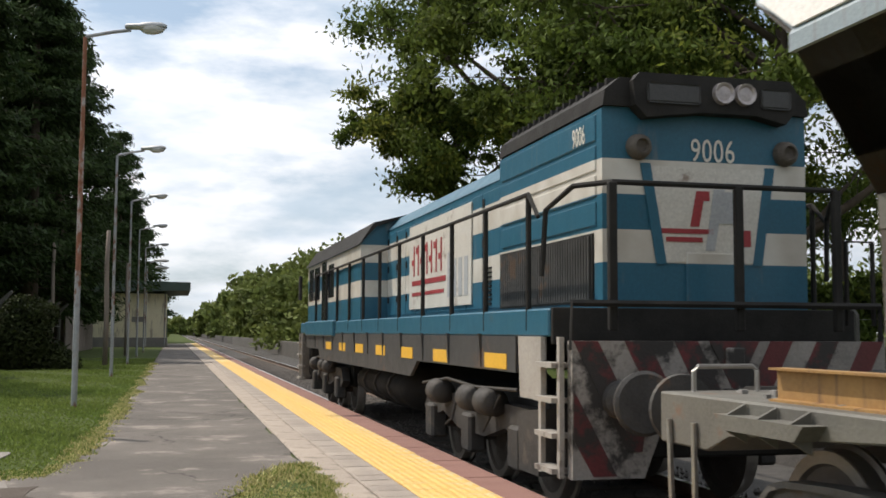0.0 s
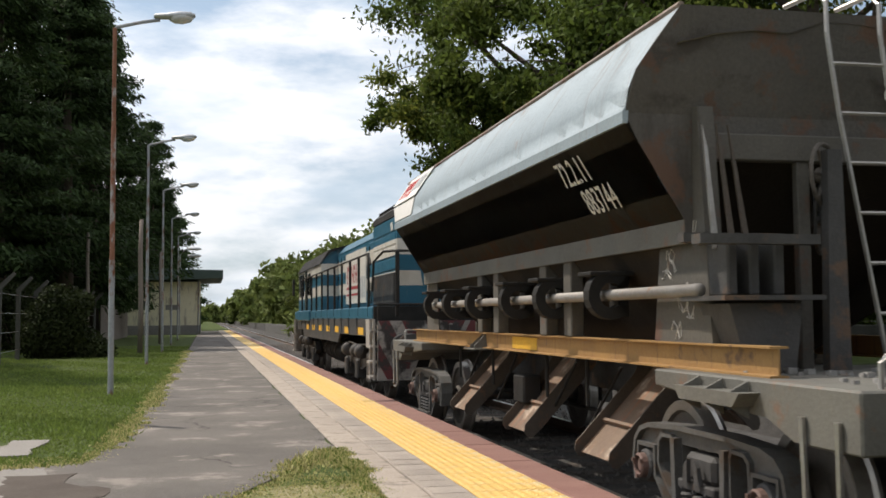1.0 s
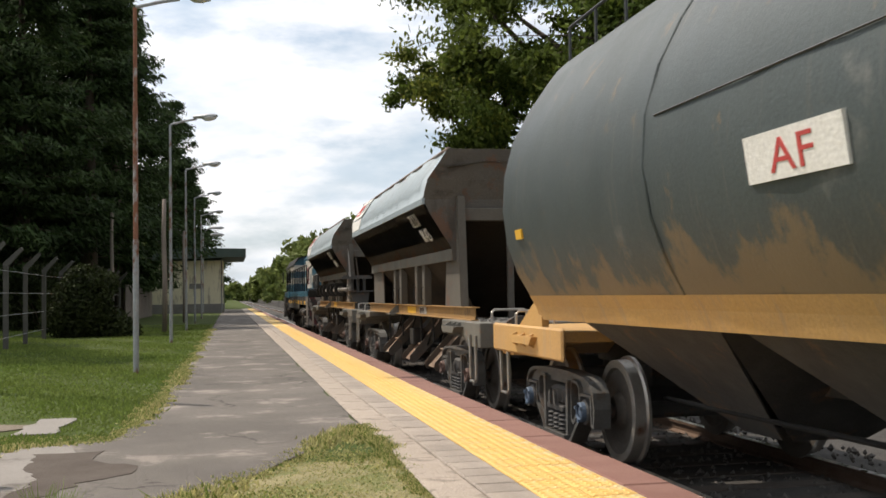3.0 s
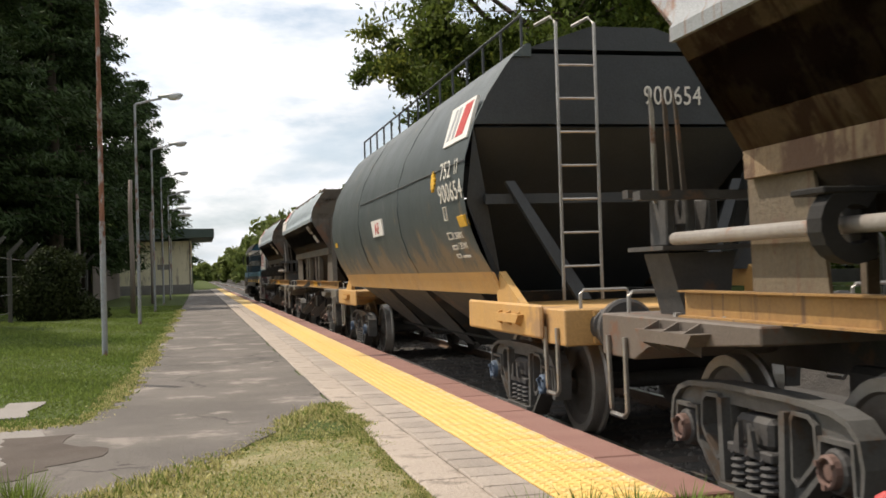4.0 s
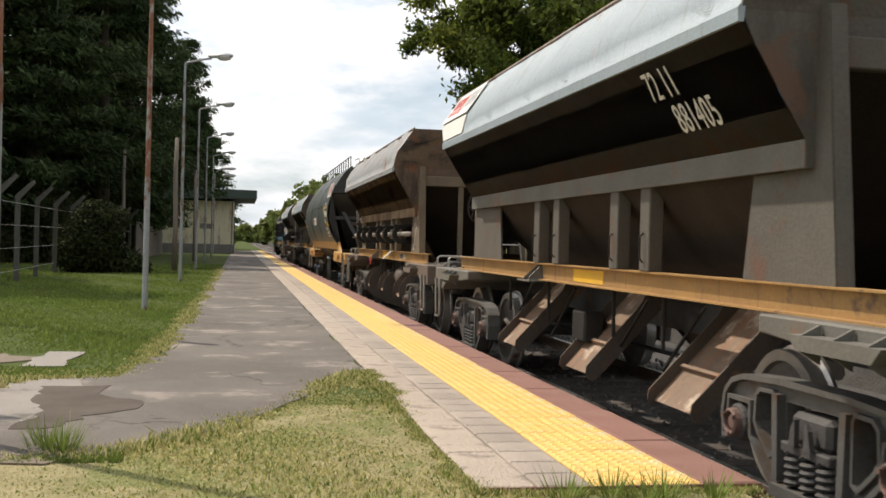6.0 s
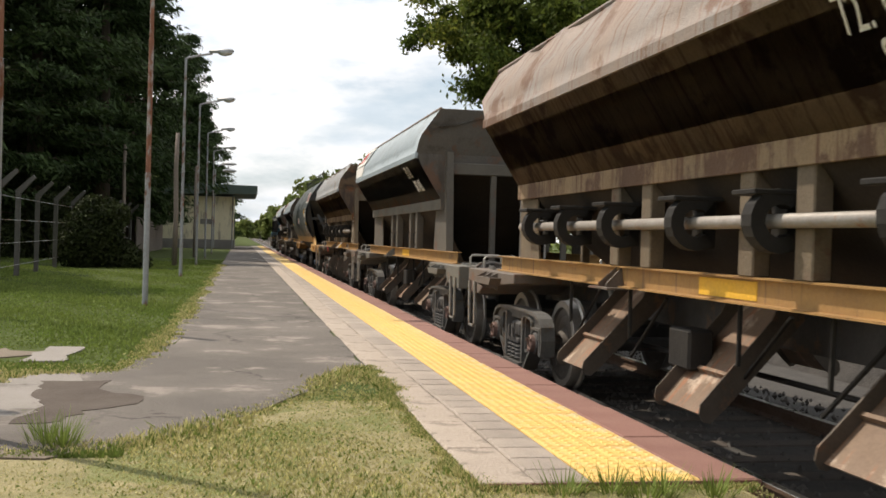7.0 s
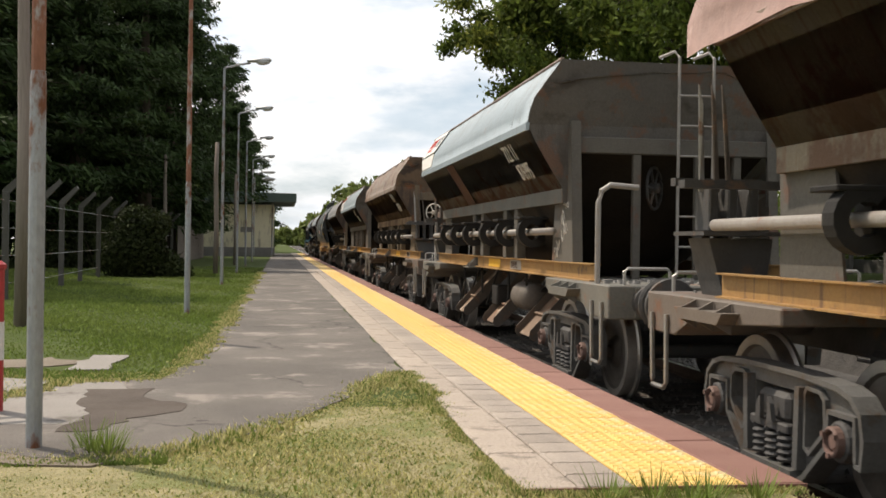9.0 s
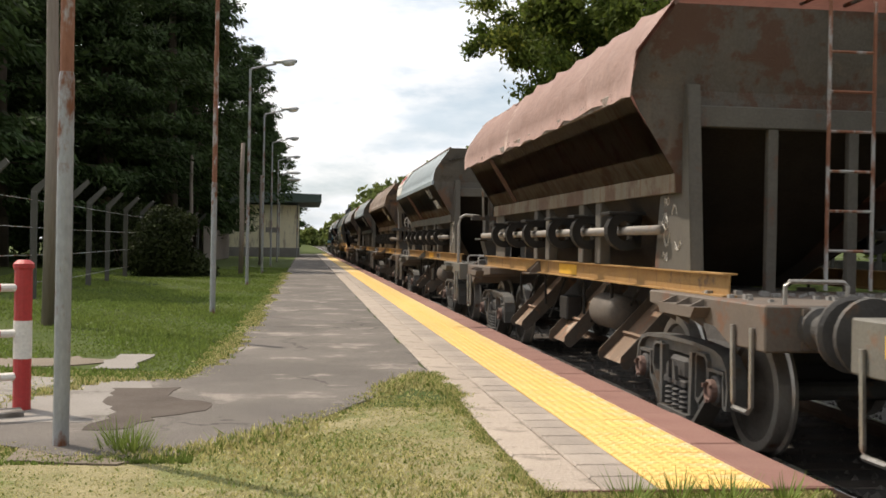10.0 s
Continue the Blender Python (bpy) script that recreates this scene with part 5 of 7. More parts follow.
def lever_stand(w, y, s, dark, x=-0.95, wheel=True):
    """The gear with which the flaps are worked, on the end platform."""
    bm = B()
    prism(bm, [(x - 0.14, 1.17), (x + 0.18, 1.17), (x + 0.24, 1.6), (x - 0.26, 1.6)], y - 0.2, y + 0.2, "xz")
    p = part("pedestal", bm, dark, w, "dark pedestal of the flap gear")
    bm = B()
    box(bm, (x - 0.34, y - 0.3, 1.62), (x + 0.34, y + 0.3, 1.65))
    for dx in (-0.2, -0.05, 0.12):
        box(bm, (x + dx - 0.035, y - 0.14, 1.65), (x + dx + 0.035, y + 0.14, 1.98), 0.012)
    box(bm, (x - 0.5, y - 0.32, 1.96), (x + 0.3, y - 0.2, 2.02))
    box(bm, (x - 0.4, y + 0.12, 2.0), (x + 0.3, y + 0.22, 2.06))
    part("gear_box", bm, dark, p)
    for k, dx in enumerate((-0.24, -0.12, -0.02)):
        bm = B()
        sheet(bm, [(x + dx - 0.02, y, 1.95), (x + dx + 0.02, y, 1.95), (x + dx - 0.02 - 0.02 * k, y - 0.05 * s, 2.6), (x + dx - 0.055 - 0.02 * k, y - 0.05 * s, 2.75)], 0.02)
        part("lever", bm, CHUTE if k else STEEL, p)
    if wheel:
        kit("hand_wheel", mk_wheel_hand, WHEELFACE, p, Matrix.Translation((x + 0.6, y - 0.1 * s, 2.45)) @ Matrix.Rotation(radians(35), 4, "Z") @ Matrix.Scale(0.85, 4), "spoked brake handwheel")
        bm = B()
        prism(bm, [(x + 0.52, 1.17), (x + 0.68, 1.17), (x + 0.65, 2.6), (x + 0.55, 2.6)], y - 0.03, y + 0.05, "xz")
        part("wheel_post", bm, dark, p)


def brake_stand(w, x, y, top=2.3):
    """Two channel posts with a white handwheel between them, on the end platform."""
    bm = B()
    box(bm, (x - 0.05, y - 0.07, 1.17), (x + 0.05, y + 0.07, top), 0.01)
    p = part("brake_post", bm, BRAKEBROWN, w, "brown channel post of the hand brake")
    bm = B()
    box(bm, (x - 0.04, y - 0.53, 1.17), (x + 0.06, y - 0.40, top), 0.01)
    part("brake_post", bm, BRAKEBROWN, w, "brown channel post of the hand brake")
    bm = B()
    box(bm, (x - 0.03, y - 0.42, top - 0.42), (x + 0.03, y - 0.05, top - 0.08), 0.01)
    part("gear_case", bm, BRAKEBROWN, p)
    bm = B()
    for i in range(9):
        z = top - 0.45 - 0.07 * i
        tube(bm, [(x, y - 0.22 + (0.015 if i % 2 else -0.015), z), (x, y - 0.22 - (0.015 if i % 2 else -0.015), z - 0.075)], 0.012, 5)
    part("brake_chain", bm, BLACK, p)
    kit("hand_wheel", mk_wheel_hand, BRAKEWHITE, p, Matrix.Translation((x - 0.1, y + 0.02, top - 0.08)) @ Matrix.Rotation(radians(-38), 4, "Z") @ Matrix.Scale(0.8, 4), "white spoked brake handwheel")


def grab_frame(w, x, y):
    """A white pipe rail, a slim ochre post and a large handwheel at the front platform."""
    bm = B()
    tube(bm, [(x, y, 1.0), (x, y, 1.9), (x + 0.02, y, 1.97), (x + 0.08, y, 2.0), (x + 0.8, y, 2.0), (x + 0.86, y, 1.95), (x + 0.86, y, 1.17)], 0.024, 8)
    part("grab_pole", bm, BRAKEWHITE, w, "chipped white pipe rail")
    bm = B()
    box(bm, (x + 0.09, y - 0.2, 1.17), (x + 0.17, y - 0.12, 2.55), 0.012)
    p = part("wheel_post", bm, BROWNSIDE, w, "tan steel post of the handwheel")
    kit("hand_wheel", mk_wheel_hand, BRAKEBROWN, p, Matrix.Translation((x + 0.33, y - 0.1, 2.4)) @ Matrix.Rotation(radians(-20), 4, "Z") @ Matrix.Scale(1.05, 4), "large rusty handwheel")


def ladder(w, x, y, z0, z1, lean, mat):
    bm = B()
    for dx in (-0.2, 0.2):
        tube(bm, [(x + dx + lean, y, z0), (x + dx + lean * 0.2, y, z0 + (z1 - z0) * 0.75), (x + dx, y, z1)], 0.018, 6)
    lad = part("ladder", bm, mat, w)
    k = int((z1 - z0) / 0.33)
    for i in range(1, k + 1):
        t = i / (k + 0.6)
        bm = B()
        xx = x + lean * (1 - t)
        tube(bm, [(xx - 0.2, y, z0 + (z1 - z0) * t), (xx + 0.2, y, z0 + (z1 - z0) * t)], 0.013, 5)
        part("rung", bm, mat, lad)
    bm = B()
    for dx in (-0.2, 0.2):
        tube(bm, [(x + dx, y, z1), (x + dx, y, z1 + 0.22), (x + dx - 0.02, y + (0.1 if y < 0 else -0.1), z1 + 0.3), (x + dx - 0.1, y + (0.35 if y < 0 else -0.35), z1 + 0.27)], 0.018, 6)
    part("ladder_grip", bm, mat, lad)


def rust_gash(w, y0, y1, slope, outn, seed):
    """A broad rusted band from the lip down to the lower edge."""
    g = random.Random(seed)
    bm = B()
    base = Vector((-1.25, 0, 2.16)) + outn * 0.021
    rows = []
    for j in range(19):
        s = 0.02 + 0.72 * j / 18
        rows.append([bm.verts.new(base + slope * s + Vector((0, y, 0))) for y in (y0 + 0.015 * g.random(), (y0 + y1) / 2, y1 + 0.02 * g.random())])
    for a, b in zip(rows, rows[1:]):
        for i in range(2):
            bm.faces.new((a[i], a[i + 1], b[i + 1], b[i]))
    part("rust_stain", bm, RUSTPATCH, w, "broad rust-brown band down the panel")


def hopper_wagon(c, label, side, top, end, leg, beam, pipe=True, brand=False, code="", code2="", tarp=False,
                 stand_front=False, stand_rear=False, round_doors=False, tank=False, ladder_x=0.2, lean=0.0, dented=False, seed=1, cane=0, gash=None, yel=0.05, num=-1.3, patch=""):
    L = 12.75
    w = thing("hopper_wagon", label, "hopper wagon", "wagons of the goods train", (XC, c, ZR))
    TRAIN.append((w, c))
    hb = L / 2 - 2.05
    r = random.Random(seed)
    running_gear(w, L, beam)
    xt, zt = 1.31, 3.56
    ft, rt = hb + 0.8, hb + 0.15           # how far the top rim reaches at the front and the rear
    rise = ((1.655, 2.88, 0, 0), (1.635, 3.02, 0.2, 0.03), (1.60, 3.14, 0.42, 0.07), (1.46, 3.35, 0.62, 0.11), (xt, zt, 0.8, 0.15))
    n = 22
    # side panels with slight dents
    for s in (-1, 1):
        bm = B()
        rows = []
        for j, (x, z) in enumerate(((1.25, 2.16), (1.455, 2.48), (1.655, 2.80))):
            row = []
            for i in range(n + 1):
                y = -hb + 2 * hb * i / n
                d = (0.014 if not dented else 0.03) * (r.random() - 0.5) * (1 if 0 < i < n and j == 1 else 0.3)
                row.append(bm.verts.new((s * (x + d), y, z + d)))
            rows.append(row)
        for a, b in zip(rows, rows[1:]):
            for i in range(n):
                bm.faces.new((a[i], a[i + 1], b[i + 1], b[i]))
        bmesh.ops.solidify(bm, geom=bm.faces[:], thickness=0.012)
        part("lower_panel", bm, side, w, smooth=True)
        bm = B()
        box(bm, (s * 1.24 - 0.012, -hb, 2.0), (s * 1.24 + 0.012, hb, 2.165), 0.004)
        part("chin_strip", bm, beam if brand else side, w)
        bm = B()
        prism(bm, [(s * 1.64, 2.79), (s * 1.675, 2.79), (s * 1.675, 2.87), (s * 1.655, 2.90), (s * 1.63, 2.88)], -hb - 0.01, hb + 0.02, "xz")
        part("lip_angle", bm, top, w)
        bm = B()
        rows = []
        for j, (xx, zz, df, dr) in enumerate(rise):
            row = []
            for i in range(n + 1):
                ya, yb = -hb - dr, hb + df
                d = (0.008 if not dented else 0.022) * (r.random() - 0.5) * (1 if 0 < i < n else 0.4)
                sag = (0.03 * math.sin(i * 1.7 + seed) if (dented and j == 4) else 0)
                row.append(bm.verts.new((s * (xx + d), ya + (yb - ya) * i / n, zz + d + sag)))
            rows.append(row)
        for a, b in zip(rows, rows[1:]):
            for i in range(n):
                bm.faces.new((a[i], a[i + 1], b[i + 1], b[i]))
        bmesh.ops.solidify(bm, geom=bm.faces[:], thickness=0.012)
        part("upper_panel", bm, top, w, smooth=True)
        bm = B()
        tube(bm, [(s * xt, -rt, zt), (s * xt, ft, zt)], 0.025, 6)
        part("rim_bar", bm, RUSTTOP if not tarp else TARP, w)
        # funnels below the chin, in the painted shade colour
        bm = B()
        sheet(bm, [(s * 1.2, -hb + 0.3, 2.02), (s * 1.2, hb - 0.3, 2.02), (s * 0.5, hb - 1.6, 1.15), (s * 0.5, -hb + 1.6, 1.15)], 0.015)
        part("funnel_sheet", bm, SHADEIN, w)
        # side sill
        bm = B()
        e = L / 2 - 1.05
        x0 = s * 1.16
        prism(bm, [(x0 - 0.06, 1.17), (x0 + 0.06, 1.17), (x0 + 0.06, 1.182), (x0 + 0.006, 1.186), (x0 + 0.006, 1.334), (x0 + 0.06, 1.338), (x0 + 0.06, 1.35), (x0 - 0.06, 1.35), (x0 - 0.06, 1.338), (x0 - 0.006, 1.334), (x0 - 0.006, 1.186), (x0 - 0.06, 1.182)], -e, e, "xz")
        sl = part("side_sill", bm, SILL, w, "ochre painted side sill")
        bm = B()
        for yy in (1.2,):
            for dy in (-0.1, 0.1):
                sheet(bm, [(x0 + s * 0.01, yy + dy * 0.6, 1.34), (x0 + s * 0.16, yy + dy, 1.2), (x0 + s * 0.16, yy + dy, 1.17), (x0 + s * 0.01, yy + dy, 1.17)], 0.014)
            box(bm, (min(x0, x0 + s * 0.2), yy - 0.24, 1.155), (max(x0, x0 + s * 0.2), yy + 0.24, 1.17))
        part("jack_bracket", bm, beam, sl)
        bm = B()
        box(bm, (x0 + s * 0.007 - 0.003, yel - 0.85, 1.2), (x0 + s * 0.007 + 0.003, yel, 1.32))
        part("yellow_patch", bm, YELLOW, sl, "bright yellow reflector patch")
        # legs between sill and chin
        ys = (-1.9, -1.2, 0.48, 1.18)
        for yy in ys:
            bm = B()
            box(bm, (s * 1.17 - 0.06, yy - 0.1, 1.35), (s * 1.17 + 0.06, yy + 0.1, 2.02), 0.01)
            lg = part("leg", bm, leg, w)
            if not pipe:
                bm = B()
                xo = s * 1.235
                tube(bm, [(xo, yy, 1.42), (xo + s * 0.03, yy, 1.45), (xo + s * 0.03, yy, 1.62), (xo, yy, 1.65)], 0.009, 5)
                part("leg_handle", bm, BLACK, lg)
        for q in (-1, 1):
            bm = B()
            out = hb + (0.05 if q > 0 else 0.25)
            inn = (3.6 if pipe else 2.85) if q > 0 else (3.68 if pipe else 3.5)
            prism(bm, [(q * out, 1.35), (q * inn, 1.35), (q * (inn + 0.12), 2.02), (q * (hb - 0.02), 2.15), (q * (hb + 0.03), 2.9), (q * (hb + 0.1), 2.9)], s * 1.18 - 0.01, s * 1.18 + 0.01)
            sheet(bm, [(s * 1.18, q * out, 1.35), (s * 1.08, q * out, 1.35), (s * 1.08, q * (hb + 0.1), 2.9), (s * 1.18, q * (hb + 0.1), 2.9)], 0.014)
            el = part("end_leg", bm, leg, w)
            if q < 0 and s < 0 and pipe and seed in (1, 4, 7, 8):
                for k in range(9):
                    yc, zc, h = -4.1 + r.uniform(-0.22, 0.22), 1.45 + 0.085 * k + r.uniform(-0.03, 0.03), r.uniform(0.03, 0.07)
                    pts = [(-1.193, yc + 0.07 * math.cos(a) * r.uniform(0.6, 1.4), zc + h * math.sin(2 * a + k)) for a in np.linspace(0, 5.5, 9)]
                    bm = B()
                    tube(bm, pts, 0.004, 4)
                    part("chalk_scrawl", bm, BRAKEWHITE, el, "pale scrawled chalk stroke")
        if pipe:
            bm = B()
            tube(bm, [(s * 1.27, -hb - (0.25 if stand_rear else -0.3), 1.69), (s * 1.27, hb + (0.9 if stand_front else -0.3), 1.69)], 0.043, 12)
            part("flap_shaft", bm, PIPEMAT, w, "pale steel operating shaft", True)
            for yy in (-3.0, -1.65, -0.5, 0.93, 2.15, 3.3):
                bm = B()
                arc = [radians(50 + 20 * k) for k in range(14)]
                prism(bm, [(0.165 * math.cos(q), 0.165 * math.sin(q)) for q in arc] + [(0.085 * math.cos(q), 0.085 * math.sin(q)) for q in arc[::-1]], -0.055, 0.055, "xz")
                box(bm, (-0.15, -0.06, 0.13), (0.17, 0.2, 0.16), 0.006)
                box(bm, (0.08, 0.03, -0.15), (0.16, 0.2, 0.14), 0.006)
                cm = part("cam", bm, BLACK, w, "black hooked cam on the shaft")
                cm.matrix_basis = Matrix.Translation((s * 1.27, yy, 1.69)) @ (Matrix() if s < 0 else Matrix.Rotation(math.pi, 4, "Z")) @ Matrix.Scale(1.15, 4)
        for yy, tl in ((2.15, 0.05), (-0.25, -0.04), (-2.6, 0.06)):
            if round_doors:
                scoop(w, yy, s)
            else:
                chute(w, yy, s, tl)
        if tank:
            bm = B()
            lathe(bm, [(-0.42, 0.02), (-0.4, 0.14), (-0.34, 0.19), (0.34, 0.19), (0.4, 0.14), (0.42, 0.02)], "y", 20, Matrix.Translation((s * 0.98, -hb + 2.6, 0.84)))
            part("air_tank", bm, WHEELFACE, w, "dusty grey cylindrical air tank", True)
        # brake linkage and hangers
        for yy in (-hb + 2.3, -0.9, 1.1, hb - 1.6):
            bm = B()
            tube(bm, [(s * 1.1, yy, 1.18), (s * 1.08, yy + 0.05, 0.75)], 0.018, 5)
            part("brake_hanger", bm, BLACK, w)
            bm = B()
            tube(bm, [(s * 0.9, yy - 0.3, 1.1), (s * 0.95, yy + 0.35, 0.55)], 0.016, 5)
            part("brake_rod", bm, BLACK, w)
        bm = B()
        box(bm, (s * 1.0 - 0.1, -0.1, 0.62), (s * 1.0 + 0.1, 0.28, 0.92), 0.02)
        part("valve_box", bm, BLACK, w)
    # ends
    for q in (-1, 1):
        yt = rt if q < 0 else ft
        bm = B()
        yk = hb + (0.07 if q < 0 else 0.42)
        sheet(bm, [(-1.60, q * yk, 3.14), (-xt, q * yt, zt), (xt, q * yt, zt), (1.60, q * yk, 3.14)], 0.012)
        part("end_flare", bm, end, w)
        bm = B()
        sheet(bm, [(-1.655, q * hb, 2.86), (-1.60, q * yk, 3.14), (1.60, q * yk, 3.14), (1.655, q * hb, 2.86)], 0.012)
        part("end_band", bm, end, w)
        bm = B()
        sheet(bm, [(-1.655, q * hb, 2.86), (1.655, q * hb, 2.86), (1.56, q * hb, 2.66), (-1.56, q * hb, 2.66)], 0.012)
        part("end_panel", bm, end, w)
        for s in (-1, 1):
            bm = B()
            sheet(bm, [(s * 1.56, q * hb, 2.665), (s * 1.25, q * hb, 2.16), (s * 1.24, q * hb, 2.0), (s * 1.13, q * hb, 2.0), (s * 1.13, q * hb, 2.665)], 0.012)
            part("end_gusset", bm, end, w)
        bm = B()
        box(bm, (-1.17, min(q * hb, q * (hb + 0.1)), 2.55), (1.17, max(q * hb, q * (hb + 0.1)), 2.73), 0.01)
        eb = part("end_beam", bm, leg, w)
        for x in (-0.42, 0.3, 0.75):
            bm = B()
            box(bm, (x - 0.045, q * (hb + 0.05) - 0.035, 1.17), (x + 0.045, q * (hb + 0.05) + 0.035, 2.55), 0.006)
            part("stanchion", bm, leg, w)
        # the slope sheet takes the same painted shade colour
        bm = B()
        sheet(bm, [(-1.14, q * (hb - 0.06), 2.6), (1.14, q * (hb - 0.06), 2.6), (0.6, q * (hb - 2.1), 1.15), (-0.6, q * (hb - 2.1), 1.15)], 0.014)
        part("slope_sheet", bm, SHADEIN, w)
    bm = B()
    k = 10
    g = np.random.default_rng(seed)
    if tarp:
        half = [(1.69, 2.80), (1.665, 2.99), (1.635, 3.15), (1.48, 3.36), (1.34, 3.58), (0.7, 3.68)]
        outline = [(-x, z) for x, z in half] + [(0, 3.72)] + [(x, z) for x, z in half[::-1]]
        k = len(outline) - 1
        vs = []
        for j in range(33):
            hang = 0.02 * g.normal()
            vs.append([bm.verts.new((x + 0.012 * g.normal(), -rt - 0.03 + (ft + rt - 0.35) * j / 32, z + (hang if i in (0, k) else 0.018 * g.normal()))) for i, (x, z) in enumerate(outline)])
        for a, b in zip(vs, vs[1:]):
            for i in range(k):
                bm.faces.new((a[i], a[i + 1], b[i + 1], b[i]))
        bmesh.ops.solidify(bm, geom=bm.faces[:], thickness=-0.015)
        part("tarpaulin", bm, TARP, w, "creased red-brown tarpaulin cover", True)
    else:
        vs = [[bm.verts.new((-1.33 + 2.66 * i / k, -rt + (ft + rt) * j / 22, 3.3 + 0.18 * math.sin(math.pi * i / k) + 0.03 * g.normal())) for i in range(k + 1)] for j in range(23)]
        for a, b in zip(vs, vs[1:]):
            for i in range(k):
                bm.faces.new((a[i], a[i + 1], b[i + 1], b[i]))
        part("load", bm, GRAVEL, w, "heaped grey gravel load")
    bm = B()
    for _ in range(160):
        x, yy = r.uniform(-1.2, 1.2), r.choice((-1, 1)) * (L / 2 - r.uniform(0.2, 1.7))
        sz = r.uniform(0.012, 0.03)
        box(bm, (x - sz, yy - sz, 1.165), (x + sz, yy + sz, 1.17 + sz * 1.3))
    tagged(part("spilled_gravel", bm, GRAVEL, w, "small stones spilled on the end platforms"), kind="stuff")
    ladder(w, ladder_x, -hb - 0.22, 1.2, 3.4, lean, RUSTPOLE if tarp else PIPEMAT if not lean else STEEL)
    if not tarp:
        kit("hand_wheel", mk_wheel_hand, DARK, w, Matrix.Translation((-0.1 if pipe else 0.5, -hb + 0.25, 2.2)) @ Matrix.Rotation(radians(50), 4, "Z"))
    if stand_front:
        lever_stand(w, L / 2 - 0.7, 1, DARK)
    if stand_rear:
        lever_stand(w, -hb - 0.32, -1, DARK, wheel=seed != 6)
    if seed == 6:
        brake_stand(w, -0.86, -6.0)
    if seed == 7:
        grab_frame(w, -1.12, 6.15)
    slope = (Vector((-1.655, 0, 2.80)) - Vector((-1.25, 0, 2.16))).normalized()
    outn = Vector((0, -1, 0)).cross(slope).normalized()
    if code:
        a, b = code
        at = Vector((-1.25, 0, 2.16)) + slope * 0.47 + outn * 0.016
        lettering(a, 0.22, w, at + Vector((0, -hb + 1.58, 0)), (0, -1, 0), slope, LETTER, 0.66, label="stencilled white number")
        lettering(b, 0.22, w, at - slope * 0.27 + Vector((0, -hb + 1.38, 0)), (0, -1, 0), slope, LETTER, 0.66, label="stencilled white number")
    if code2:
        lettering(code2, 0.19, w, (0.2, -hb - (0.15 if seed == 6 else 0.095), 3.26 if seed == 6 else 2.98), (1, 0, 0), (0, 0, 1), LETTER, 0.72, label="stencilled white number")
    if patch:
        bm = B()
        box(bm, (-1.172, num - 0.66, 1.2), (-1.168, num, 1.325))
        pl = part("number_patch", bm, ENDPALE, w, "white patch with a red-brown number")
        lettering(patch, 0.095, pl, (-1.175, num - 0.05, 1.215), (0, -1, 0), (0, 0, 1), BRAKEBROWN, 0.95)
    if gash:
        rust_gash(w, gash[0], gash[1], slope, outn, seed)
    if brand:
        us = Vector((-xt, 0, zt)) - Vector((-1.60, 0, 3.14))
        un = Vector((0, -1, 0)).cross(us).normalized()
        brand_panel(w, Vector((-1.605, hb + 0.38, 3.15)) + un * 0.014, (0, -1, 0), us, 1.6, us.length * 0.93)
        bm = B()
        sheet(bm, [(-1.668, hb - 0.01, 2.90), (-1.615, hb + 0.36, 3.13), (-1.615, hb - 1.22, 3.13), (-1.668, hb - 1.22, 2.90)], 0.012)
        part("white_patch", bm, SIGNWHITE, w, "white painted patch under the name panel")
    if cane:
        bm = B()
        tube(bm, [(-1.3, cane, 1.1), (-1.3, cane, 1.95), (-1.27, cane, 2.06), (-1.18, cane, 2.12), (-0.9, cane, 2.1)], 0.028, 8)
        part("grab_pole", bm, PIPEMAT, w, "pale bent grab pole")
    return w


